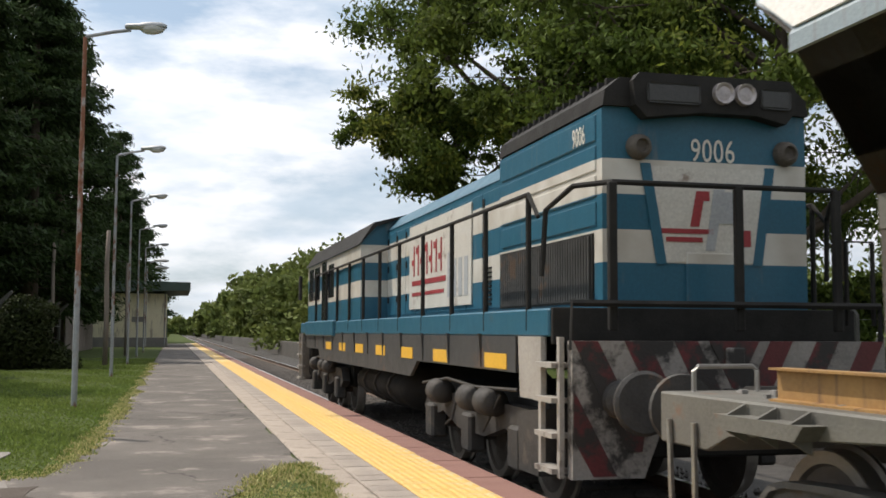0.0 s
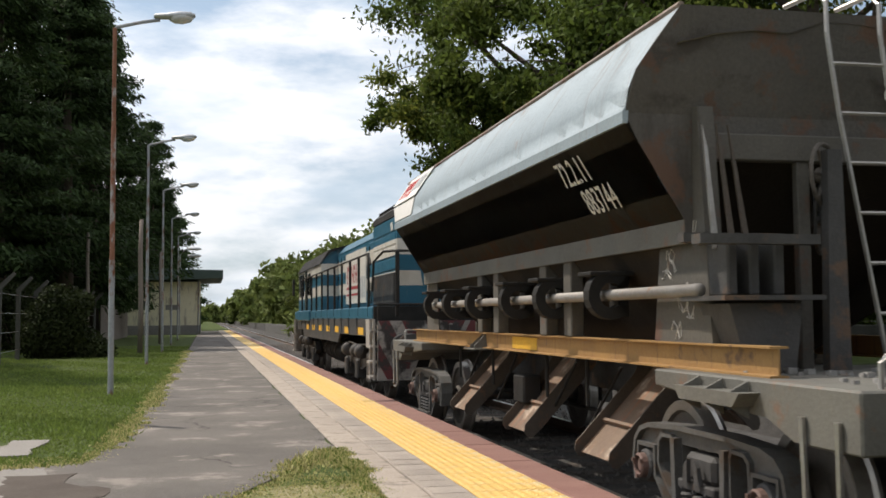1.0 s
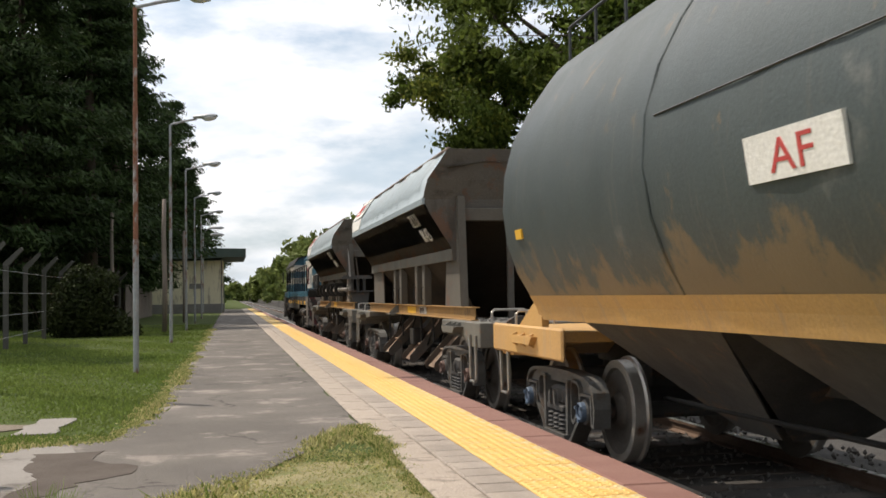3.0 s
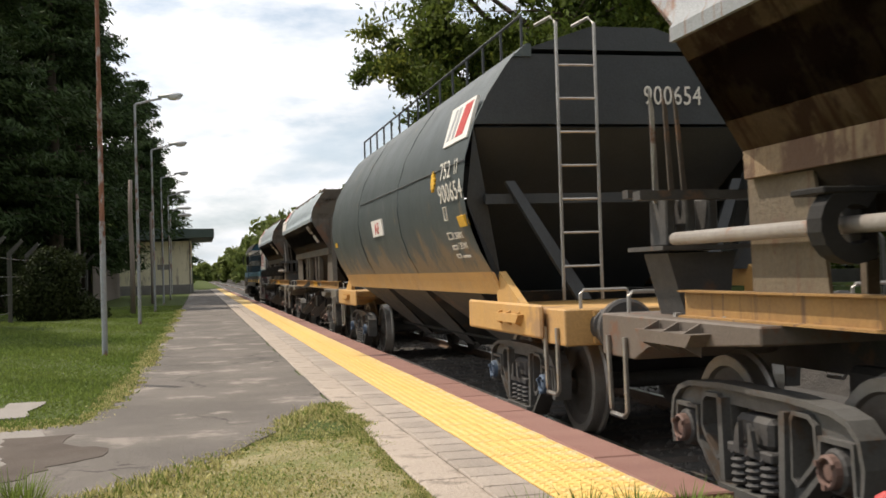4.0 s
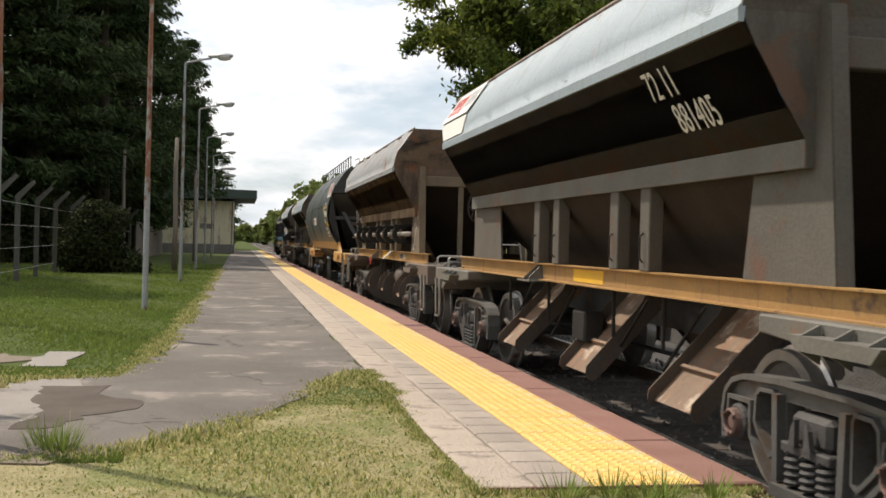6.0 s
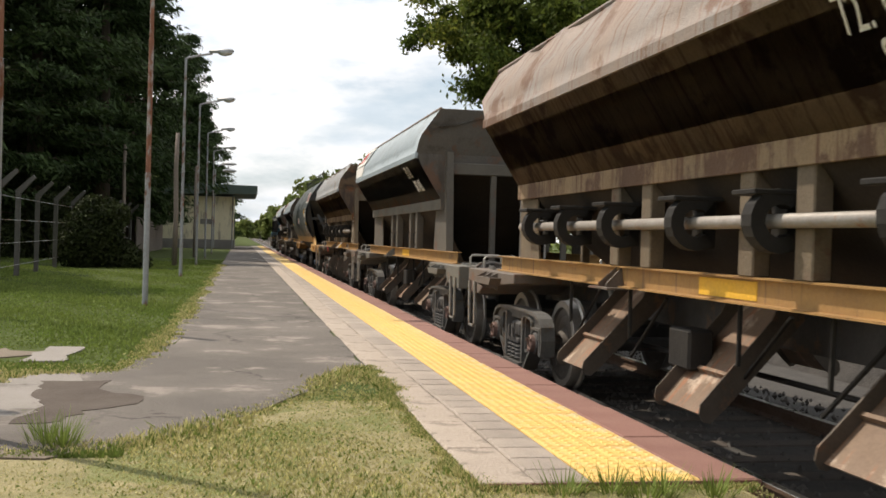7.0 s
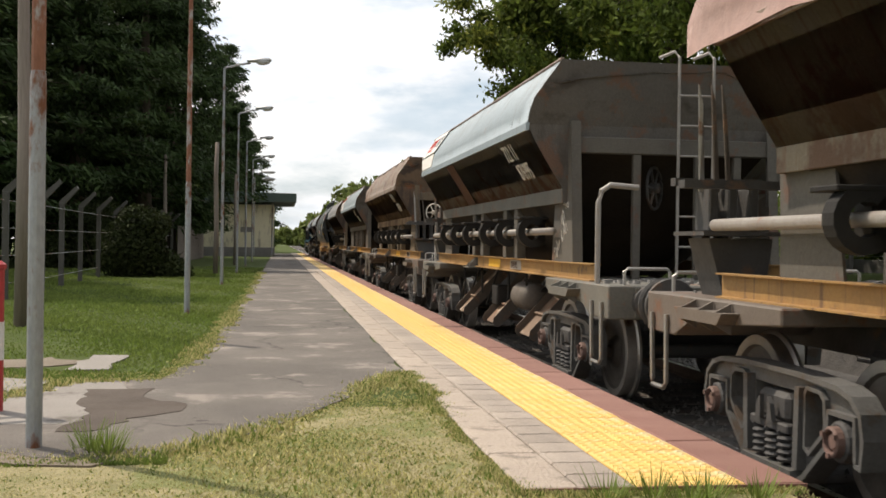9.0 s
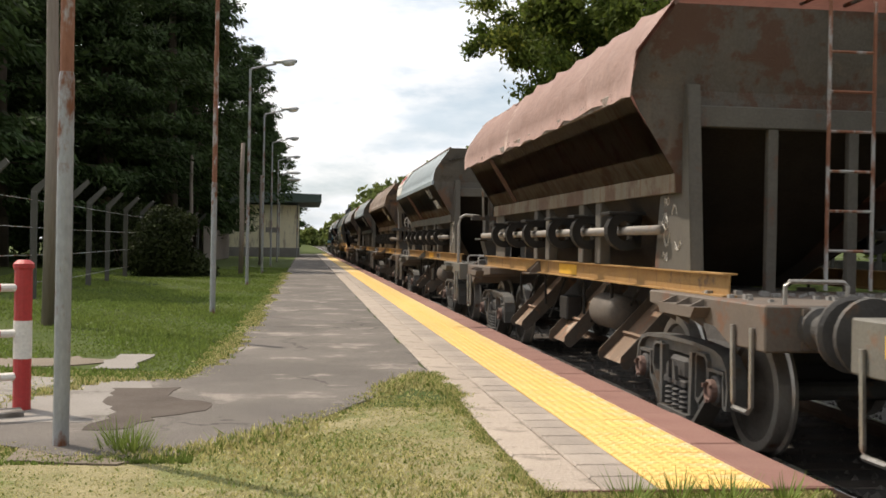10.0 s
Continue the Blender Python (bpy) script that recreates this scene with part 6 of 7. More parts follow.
def grain_wagon(front, rear):
    L, c = front - rear, (front + rear) / 2
    w = thing("grain_wagon", "dark grey covered grain hopper wagon with a yellow skirt", "hopper wagon", "wagons of the goods train", (XC, c, ZR))
    TRAIN.append((w, c))
    running_gear(w, L, GRAINSKIRT, 1.75, CAPBLUE)
    hb = L / 2 - 1.78
    prof = [(1.48, 1.50), (1.60, 1.72), (1.70, 2.0), (1.745, 2.32), (1.72, 2.65), (1.62, 2.98), (1.46, 3.28), (1.27, 3.56), (1.17, 3.69)]
    n = 20
    bm = B()
    ring = [(-x, z) for x, z in prof] + [(x, z) for x, z in prof[::-1]]
    rows = [[bm.verts.new((x + 0.006 * math.sin(j * 2.3 + z * 5), -hb + 2 * hb * j / n, z)) for x, z in ring] for j in range(n + 1)]
    for a, b in zip(rows, rows[1:]):
        for i in range(len(ring) - 1):
            bm.faces.new((a[i], a[i + 1], b[i + 1], b[i]))
    body = part("body_shell", bm, GRAINBODY, w, smooth=True)
    bm = B()
    for s in (-1, 1):
        prism(bm, [(s * 1.19, 3.66), (s * 1.13, 3.72), (s * 1.05, 3.79), (s * 1.0, 3.79), (s * 1.0, 3.66)], -hb - 0.02, hb + 0.02, "xz")
    part("roof_rail", bm, GRAINBODY, w)
    for yy in (-hb * 0.33, hb * 0.33):
        bm = B()
        pts = [(-(x + 0.003), yy, z) for x, z in prof]
        tube(bm, pts, 0.008, 4)
        part("weld_seam", bm, GRAINBODY, w)
    bm = B()
    tube(bm, [(-1.731, -hb, 2.62), (-1.731, hb * 0.3, 2.62)], 0.007, 4)
    part("weld_seam", bm, GRAINEND, w)
    for s in (-1, 1):
        bm = B()
        prism(bm, [(s * 1.485, 1.50), (s * 1.43, 1.40), (s * 1.385, 1.27), (s * 1.35, 1.27), (s * 1.45, 1.50)], -hb, hb, "xz")
        part("skirt", bm, GRAINSKIRT, w, "yellow painted side skirt")
        for q in (-1, 1):
            bm = B()
            prism(bm, [(q * hb, 1.50), (q * (hb + 0.75), 1.18), (q * (hb + 0.75), 1.12), (q * (hb - 0.1), 1.12), (q * (hb - 0.1), 1.3)], min(s * 1.33, s * 1.40), max(s * 1.33, s * 1.40))
            part("skirt_end", bm, GRAINSKIRT, w)
            bm = B()
            box(bm, (s * 1.4 - 0.02, q * (L / 2 - 1.5) - 1.05, 0.9), (s * 1.4 + 0.02, q * (L / 2 - 1.5) + 1.48, 1.2), 0.02)
            part("end_sill", bm, GRAINSKIRT, w)
    # ends: upper sheet, slope and braces
    for q in (-1, 1):
        bm = B()
        up = [(x, z) for x, z in ring if z > 2.9]
        vs = [bm.verts.new((x, q * hb, z)) for x, z in up]
        bm.faces.new(vs)
        bmesh.ops.solidify(bm, geom=bm.faces[:], thickness=0.012)
        part("end_sheet", bm, GRAINEND, w)
        bm = B()
        sheet(bm, [(-1.6, q * (hb - 0.03), 2.95), (1.6, q * (hb - 0.03), 2.95), (0.9, q * (hb - 1.9), 1.2), (-0.9, q * (hb - 1.9), 1.2)], 0.012)
        part("slope_sheet", bm, GRAINEND, w)
        bm = B()
        for s in (-1, 1):
            sheet(bm, [(s * 1.62, q * hb, 2.95), (s * 1.70, q * (hb - 0.06), 2.2), (s * 1.45, q * (hb - 0.02), 1.45), (s * 1.3, q * (hb - 0.3), 1.45), (s * 1.5, q * (hb - 0.5), 2.4)], 0.012)
            sheet(bm, [(s * 1.3, q * (hb - 0.05), 2.4), (s * 1.2, q * (hb - 0.05), 2.4), (s * 0.55, q * (hb + 0.3), 1.2), (s * 0.7, q * (hb + 0.3), 1.2)], 0.05)
        box(bm, (-1.5, q * (hb - 0.1) - 0.04, 2.18), (1.5, q * (hb - 0.1) + 0.04, 2.28))
        part("end_brace", bm, GRAINEND, w)
    ladder(w, -0.63, -hb - 0.3, 1.2, 3.72, 0.0, STEEL)
    # roof walkway and its rails
    bm = B()
    prism(bm, [(-1.05, 3.74), (-0.35, 3.98), (0.35, 3.98), (1.05, 3.74)], -hb, hb, "xz")
    roof = part("roof", bm, GRAINEND, w)
    for s in (-1, 1):
        for z in (4.10,):
            bm = B()
            tube(bm, [(s * 1.06, -hb + 0.1, z), (s * 1.06, hb - 0.1, z)], 0.016, 6)
            part("walkway_rail", bm, GRAINEND, w)
        for i in range(15):
            bm = B()
            yy = -hb + 0.1 + (2 * hb - 0.2) * i / 14
            tube(bm, [(s * 1.06, yy, 3.76), (s * 1.06, yy, 4.10)], 0.016, 6)
            part("walkway_post", bm, GRAINEND, w)
    # outlets below
    for yy in (-hb * 0.55, 0, hb * 0.55):
        for k in range(4):
            m = Matrix.Rotation(k * math.pi / 2, 3, "Z")
            bm = B()
            sheet(bm, [m @ Vector(v) + Vector((0, yy, 0)) for v in ((1.3, -1.3, 1.27), (1.3, 1.3, 1.27), (0.35, 0.3, 0.42), (0.35, -0.3, 0.42))], 0.015)
            part("funnel_sheet", bm, DARK, w)
    # marks on the near side
    def on_side(z):
        for (xa, za), (xb, zb) in zip(prof, prof[1:]):
            if za <= z <= zb:
                t = (z - za) / (zb - za)
                up = Vector((-(xb - xa), 0, zb - za)).normalized()
                nrm = Vector((0, -1, 0)).cross(up).normalized()
                return Vector((-(xa + (xb - xa) * t), 0, z)) + nrm * 0.012, up
    for txt, z, y, h in (("752", 2.50, -hb + 1.05, 0.19), ("17", 2.51, -hb + 0.42, 0.16), ("900654", 2.25, -hb + 1.06, 0.2), ("C.58700 K", 1.86, -hb + 0.75, 0.075), ("T.21510 K", 1.75, -hb + 0.7, 0.075)):
        at, up = on_side(z)
        lettering(txt, h, w, at + Vector((0, y, 0)), (0, -1, 0), up, LETTER, 1.2 if h > 0.17 else 0.8, label="stencilled white number")
    for z, y, ww, hh, mt, nm in ((2.06, hb - 4.95, 0.9, 0.24, SIGNWHITE, "white_sign"), (1.97, -hb + 0.33, 0.28, 0.115, YELLOW, "reflector"), (2.02, hb - 0.4, 0.2, 0.09, YELLOW, "reflector"), (2.86, -hb + 1.14, 1.05, 0.44, SIGNWHITE, "logo_panel")):
        at, up = on_side(z)
        bm = B()
        box(bm, (0, 0, -0.03), (ww, hh, 0.006))
        o = part(nm, bm, mt, w, "white painted sign" if mt is SIGNWHITE else "orange-yellow reflector patch")
        o.matrix_basis = frame_axes((0, -1, 0), up, at + Vector((0, y, 0)))
        if nm == "white_sign":
            lettering("AF", 0.17, w, at + Vector((0, y - 0.24, 0)) + up * 0.035 + Vector((0, -1, 0)).cross(up) * 0.008, (0, -1, 0), up, SIGNRED, 1.5)
        if nm == "logo_panel":
            bm = B()
            prism(bm, [(0.1, 0.06), (0.2, 0.06), (0.34, 0.4), (0.24, 0.4)], 0.006, 0.010, "xy")
            prism(bm, [(0.32, 0.06), (0.42, 0.06), (0.5, 0.4), (0.4, 0.4)], 0.006, 0.010, "xy")
            part("grey_mark", bm, SIGNGREY, o, "grey strokes of the mark")
            bm = B()
            prism(bm, [(0.5, 0.06), (0.82, 0.06), (0.98, 0.4), (0.66, 0.4), (0.6, 0.28)], 0.006, 0.010, "xy")
            part("red_mark", bm, SIGNRED, o, "red stroke of the mark")
    for z, y, ww, hh in ((2.06, -hb + 0.95, 0.13, 0.15), (1.86, -hb + 1.02, 0.22, 0.08), (1.75, -hb + 0.98, 0.22, 0.05), (1.66, -hb + 0.95, 0.17, 0.05), (1.66, -hb + 0.7, 0.3, 0.025)):
        at, up = on_side(z)
        bm = B()
        for lo, hi in (((0, 0), (ww, 0.012)), ((0, hh - 0.012), (ww, hh)), ((0, 0.012), (0.012, hh - 0.012)), ((ww - 0.012, 0.012), (ww, hh - 0.012))):
            if hi[1] > lo[1]:
                box(bm, (*lo, -0.01), (*hi, 0.004))
        o = part("data_frame", bm, LETTER, w, "small white stencilled frame")
        o.matrix_basis = frame_axes((0, -1, 0), up, at + Vector((0, y, 0)))
    at, up = on_side(2.52)
    bm = B()
    prism(bm, [((0.10 if k % 2 else 0.07) * math.cos(k * math.pi / 12), (0.12 if k % 2 else 0.085) * math.sin(k * math.pi / 12)) for k in range(24)], -0.02, 0.008, "xy")
    o = part("sun_mark", bm, YELLOW, w, "yellow painted sun mark")
    o.matrix_basis = frame_axes((0, -1, 0), up, at + Vector((0, -hb + 1.39, 0)))
    lettering("900654", 0.2, w, (0.2, -hb - 0.016, 3.18), (1, 0, 0), (0, 0, 1), LETTER, 0.75, label="stencilled white number")
    return w


# end plate colours hold grime and, painted in, the shade of the end
ENDWHITE = surface("grimy_end_white", (0.30, 0.275, 0.25), (0.13, 0.118, 0.108), 1.8, 0.65, third=(0.03, 0.027, 0.025), third_at=0.565, third_scale=1.5)
ENDPALE = surface("dusty_sand_box_white", (0.36, 0.335, 0.30), (0.26, 0.24, 0.215), 2, 0.65, third=(0.12, 0.10, 0.085), third_at=0.62, third_scale=2.5)
ENDRED = surface("grimy_end_red", (0.13, 0.024, 0.026), (0.07, 0.02, 0.02), 1.8, 0.6, third=(0.03, 0.026, 0.024), third_at=0.54, third_scale=1.5)


def locomotive(rear, front):
    L, c = front - rear, (front + rear) / 2
    w = thing("locomotive", "blue and white banded diesel locomotive with black handrails", "locomotive", "", (XC, c, ZR))
    TRAIN.append((w, c))
    e = L / 2

    def Y(p):
        return p - c
    bm = B()
    box(bm, (-1.4, -e + 0.45, 1.50), (1.4, e - 0.05, 1.73), 0.015)
    part("walkway", bm, LOCOBLUEPLAIN, w)
    for s in (-1, 1):
        bm = B()
        prism(bm, [(-e + 1.3, 1.18), (-e + 1.3, 1.50), (e - 1.2, 1.50), (e - 1.2, 1.18), (e - 3.2, 1.18), (e - 3.5, 0.98), (-e + 5.6, 0.98), (-e + 5.2, 1.18)], s * 1.38 - 0.02, s * 1.38 + 0.02)
        sk = part("side_skirt", bm, LOCOGREY, w)
        for yy in (-e + 1.9, -e + 4.0, -e + 5.8, -e + 7.6, -e + 9.4, -e + 11.2, -e + 12.9):
            bm = B()
            box(bm, (s * 1.402 - 0.004, yy - 0.35, 1.2), (s * 1.402 + 0.004, yy + 0.35, 1.34))
            part("yellow_patch", bm, YELLOW, sk, "yellow reflector panel")
        for yy in np.arange(-e + 2.4, e - 1.5, 1.25):
            bm = B()
            prism(bm, [(s * 1.38, 1.2), (s * 1.41, 1.2), (s * 1.43, 1.52), (s * 1.38, 1.52)], yy - 0.03, yy + 0.03, "xz")
            part("skirt_rib", bm, LOCOGREY, sk)
    # long hood
    y_r, y_step, y_cab = Y(rear + 0.42), Y(10.95), Y(17.4)
    bm = B()
    prism(bm, [(-0.94, 1.73), (-0.94, 3.38), (-0.86, 3.45), (0.86, 3.45), (0.94, 3.38), (0.94, 1.73)], y_r, y_step, "xz")
    part("rear_hood", bm, LIVERY, w)
    bm = B()
    prism(bm, [(-0.95, 3.40), (-0.93, 3.53), (-0.80, 3.64), (0.80, 3.64), (0.93, 3.53), (0.95, 3.40)], y_r - 0.05, y_step, "xz")
    part("radiator_roof", bm, BLACK, w, "sooty black radiator roof")
    bm = B()
    for i in range(16):
        yy = y_r + 0.15 + (y_step - y_r - 0.3) * i / 15
        box(bm, (-0.84, yy - 0.02, 3.55), (0.84, yy + 0.02, 3.67))
    part("roof_rib", bm, BLACK, w)
    bm = B()
    prism(bm, [(-0.89, 1.73), (-0.89, 3.20), (-0.74, 3.34), (0.74, 3.34), (0.89, 3.20), (0.89, 1.73)], y_step, y_cab, "xz")
    part("engine_hood", bm, LIVERY, w)
    bm = B()
    prism(bm, [(-0.90, 3.20), (-0.70, 3.42), (0.70, 3.42), (0.90, 3.20), (0.74, 3.35), (-0.74, 3.35)], y_step, y_cab, "xz")
    part("hood_roof", bm, LOCOBLUEPLAIN, w)
    # hood doors, hinges and louvres
    k = 9
    for s in (-1, 1):
        for i in range(k):
            ya = y_step + 0.12 + (y_cab - y_step - 0.2) * i / k
            yb = y_step + 0.12 + (y_cab - y_step - 0.2) * (i + 1) / k - 0.03
            bm = B()
            box(bm, (s * 0.895 - 0.008, ya, 1.80), (s * 0.895 + 0.008, yb, 3.12), 0.006)
            d = part("hood_door", bm, LIVERY, w)
            bm = B()
            for z in (2.0, 2.5, 2.95):
                box(bm, (s * 0.908 - 0.01, yb - 0.09, z), (s * 0.908 + 0.01, yb - 0.03, z + 0.1))
            part("door_latch", bm, BLACK, d)
        for za, zb in ((2.42, 2.62), (2.66, 2.84), (2.88, 3.09), (3.13, 3.35)):
            bm = B()
            box(bm, (s * 0.945 - 0.008, y_r + 0.12, za), (s * 0.945 + 0.008, y_step - 0.1, zb), 0.006)
            part("hood_door", bm, LIVERY, w)
        bm = B()
        box(bm, (s * 0.945 - 0.012, y_r + 0.18, 1.78), (s * 0.945 + 0.012, y_step - 0.06, 2.36))
        gr = part("radiator_grille", bm, BLACK, w, "black slatted radiator grille")
        for i in range(40):
            yy = y_r + 0.22 + (y_step - y_r - 0.34) * i / 40
            bm = B()
            box(bm, (s * 0.965 - 0.012, yy, 1.80), (s * 0.965 + 0.012, yy + 0.03, 2.34))
            part("slat", bm, DARK, gr)
        bm = B()
        for i in range(9):
            box(bm, (s * 0.912 - 0.01, y_step + 0.42, 1.84 + 0.05 * i), (s * 0.912 + 0.01, y_step + 0.68, 1.86 + 0.05 * i))
        part("louvre", bm, BLACK, w)
    # mark panel on the hood
    bm = B()
    box(bm, (-0.925, y_step + 1.2, 1.86), (-0.906, y_step + 4.6, 3.08), 0.004)
    pn = part("name_panel", bm, LOCOWHITEPLAIN, w, "white panel with dark red and grey strokes")
    bm = B()
    for i in range(7):
        yy = y_step + 4.4 - 0.27 * i
        box(bm, (-0.930, yy - 0.17, 2.34), (-0.924, yy - 0.10, 2.78))
        box(bm, (-0.930, yy - 0.10, 2.66 if i % 2 else 2.5), (-0.924, yy + 0.02, 2.75 if i % 2 else 2.58))
    box(bm, (-0.930, y_step + 2.4, 2.2), (-0.924, y_step + 4.4, 2.27))
    box(bm, (-0.930, y_step + 2.5, 2.05), (-0.924, y_step + 4.4, 2.1))
    part("red_mark", bm, STRIPERED, pn, "dark red strokes")
    bm = B()
    for i in range(4):
        yy = y_step + 2.3 - 0.27 * i
        box(bm, (-0.930, yy - 0.16, 1.98), (-0.924, yy, 2.55 - 0.1 * (i > 0)))
    part("grey_mark", bm, SIGNGREY, pn, "grey strokes")
    # cab
    yf = e - 0.9
    bm = B()
    prism(bm, [(-1.34, 1.40), (-1.34, 2.98), (-1.12, 3.30), (-0.6, 3.44), (0.6, 3.44), (1.12, 3.30), (1.34, 2.98), (1.34, 1.40)], y_cab, yf, "xz")
    part("cab", bm, LIVERY, w)
    bm = B()
    prism(bm, [(-1.38, 2.97), (-1.14, 3.335), (-0.6, 3.475), (0.6, 3.475), (1.14, 3.335), (1.38, 2.97), (1.1, 3.27), (0.6, 3.44), (-0.6, 3.44), (-1.1, 3.27)], y_cab - 0.1, yf + 0.25, "xz")
    part("cab_roof", bm, BLACK, w)
    for s in (-1, 1):
        for ya, yb, za, zb in ((yf - 1.0, yf - 0.25, 2.2, 2.9), (yf - 2.0, yf - 1.15, 2.2, 2.9), (yf - 3.0, yf - 2.35, 1.75, 2.95), (yf - 4.0, yf - 3.3, 2.2, 2.85)):
            bm = B()
            box(bm, (s * 1.342 - 0.012, ya, za), (s * 1.342 + 0.012, yb, zb), 0.01)
            part("cab_window", bm, CABGLASS, w, "dark cab side window")
        bm = B()
        box(bm, (s * 1.5 - 0.03, yf + 0.05, 2.25), (s * 1.5 + 0.03, yf + 0.3, 2.8), 0.01)
        part("mirror", bm, BLACK, w)
        bm = B()
        box(bm, (s * 1.40 - 0.05, yf - 4.6, 1.45), (s * 1.40 + 0.05, yf - 0.4, 1.75), 0.02)
        part("cab_sill", bm, LOCOBLUEPLAIN, w)
    bm = B()
    box(bm, (-1.2, yf, 1.4), (1.2, e - 0.25, 2.3), 0.08)
    part("nose", bm, LIVERY, w)
    # rear face
    bm = B()
    prism(bm, [(-0.60, 3.30), (-0.70, 3.40), (-0.72, 3.60), (-0.66, 3.67), (0.72, 3.67), (0.78, 3.60), (0.76, 3.40), (0.68, 3.30), (0.40, 3.36), (-0.1, 3.36)], y_r - 0.14, y_r, "xz")
    hb_ = part("headlight_box", bm, BLACK, w, "black box round the headlights")
    for x in (0.09, 0.29):
        bm = B()
        lathe(bm, [(y_r - 0.17, 0.0), (y_r - 0.165, 0.06), (y_r - 0.18, 0.075), (y_r - 0.185, 0.09), (y_r - 0.13, 0.1)], "y", 18, Matrix.Translation((x, 0, 3.53)))
        part("headlight", bm, LENS, hb_, "round headlight with a clear lens, unlit")
    for xa, xb in ((-0.60, -0.12), (0.44, 0.72)):
        bm = B()
        box(bm, (xa, y_r - 0.155, 3.42), (xb, y_r - 0.138, 3.59), 0.02)
        part("number_box", bm, LOCOGREY, hb_, "dull grey number box")
    for x in (-0.62, 0.74):
        bm = B()
        lathe(bm, [(y_r - 0.06, 0.0), (y_r - 0.065, 0.05), (y_r - 0.10, 0.06), (y_r - 0.09, 0.08), (y_r - 0.06, 0.10), (y_r, 0.11)], "y", 18, Matrix.Translation((x, 0, 3.07)))
        part("marker_lamp", bm, WHEELFACE, w, "round rusty marker lamp")
    lettering("9006", 0.2, w, (-0.15, y_r - 0.01, 2.97), (1, 0, 0), (0, 0, 1), LETTER, 0.72, label="white stencilled number")
    lettering("9006", 0.17, w, (-0.96, y_r + 0.62, 3.14), (0, -1, 0), (0, 0, 1), LETTER, 0.6)
    bm = B()
    prism(bm, [(-0.52, 2.92), (0.55, 2.92), (0.44, 2.12), (-0.40, 2.12)], y_r - 0.012, y_r - 0.001, "xz")
    sh = part("rear_shield", bm, LOCOWHITEPLAIN, w, "white shield with red and grey strokes")
    for xa, xb in ((-0.56, -0.42), (0.59, 0.46)):
        bm = B()
        d = 0.045
        prism(bm, [(xa - d, 2.94), (xa + d, 2.94), (xb + d, 2.10), (xb - d, 2.10)], y_r - 0.016, y_r - 0.001, "xz")
        part("blue_stripe", bm, LOCOBLUEPLAIN, sh)
    bm = B()
    prism(bm, [(-0.16, 2.42), (-0.08, 2.42), (-0.02, 2.72), (-0.10, 2.72)], y_r - 0.018, y_r - 0.010, "xz")
    box(bm, (-0.06, y_r - 0.018, 2.64), (0.02, y_r - 0.010, 2.72))
    box(bm, (-0.42, y_r - 0.018, 2.36), (0.05, y_r - 0.010, 2.40))
    box(bm, (-0.38, y_r - 0.018, 2.29), (-0.05, y_r - 0.010, 2.33))
    box(bm, (0.25, y_r - 0.018, 2.26), (0.40, y_r - 0.010, 2.40))
    part("red_mark", bm, STRIPERED, sh, "red strokes")
    bm = B()
    prism(bm, [(-0.02, 2.22), (0.06, 2.22), (0.16, 2.74), (0.06, 2.74)], y_r - 0.018, y_r - 0.010, "xz")
    box(bm, (0.10, y_r - 0.018, 2.45), (0.26, y_r - 0.010, 2.72))
    part("grey_mark", bm, SIGNGREY, sh, "grey strokes")
    bm = B()
    box(bm, (-0.20, y_r - 0.02, 1.76), (0.26, y_r - 0.001, 2.2), 0.006)
    part("rear_hatch", bm, LIVERY, w)
    # black sheet before the blue deck, standing in for the recess's shade
    bm = B()
    box(bm, (-1.38, -e + 0.40, 1.44), (1.38, -e + 0.446, 1.735), 0.006)
    part("deck_front", bm, BLACK, w, "black sheet painted as the shade of the deck recess")
    # rear beam with slanted red and white stripes
    for q in (-1, 1):
        yb = q * e
        bm = B()
        prism(bm, [(-1.37, 0.42), (-0.78, 0.42), (-0.62, 0.82), (0.62, 0.82), (0.78, 0.42), (1.37, 0.42), (1.37, 1.47), (-1.37, 1.47)], min(yb, yb - q * 0.1), max(yb, yb - q * 0.1), "xz")
        pl = part("end_plate", bm, ENDWHITE, w, "scuffed white end plate with red stripes")
        stripes = [[(-0.22, 1.47), (0.22, 1.47), (0.0, 1.06)]]
        for s in (-1, 1):
            for i in (1, 2):
                x = 0.42 * i
                stripes.append([(s * (x - 0.1), 1.47), (s * (x + 0.1), 1.47), (s * (x - 0.21), 0.86), (s * (x - 0.41), 0.86)])
            stripes.append([(s * 1.16, 1.47), (s * 1.36, 1.47), (s * 0.92, 0.62), (s * 0.80, 0.62), (s * 0.78, 0.73)])
            stripes.append([(s * 1.36, 1.10), (s * 1.36, 0.72), (s * 1.20, 0.44), (s * 1.01, 0.44)])
        for poly in stripes:
            bm = B()
            prism(bm, poly, min(yb, yb + q * 0.006), max(yb, yb + q * 0.006), "xz")
            part("stripe", bm, ENDRED, pl, "red painted stripe")
        bm = B()
        box(bm, (-1.2, min(yb - q * 0.5, yb - q * 0.12), 0.55), (1.2, max(yb - q * 0.5, yb - q * 0.12), 1.44), 0.02)
        part("draw_box", bm, BLACK, w, "grimy black draw gear casing")
        r = Matrix() if q < 0 else Matrix.Rotation(math.pi, 4, "Z")
        for x in (-0.98, 0.98):
            kit("buffer", mk_buffer, DARK, w, Matrix.Translation((x, yb, 1.02)) @ r)
        kit("coupler", mk_coupler, BLACK, w, Matrix.Translation((0, yb, 0.98)) @ r)
        bm = B()
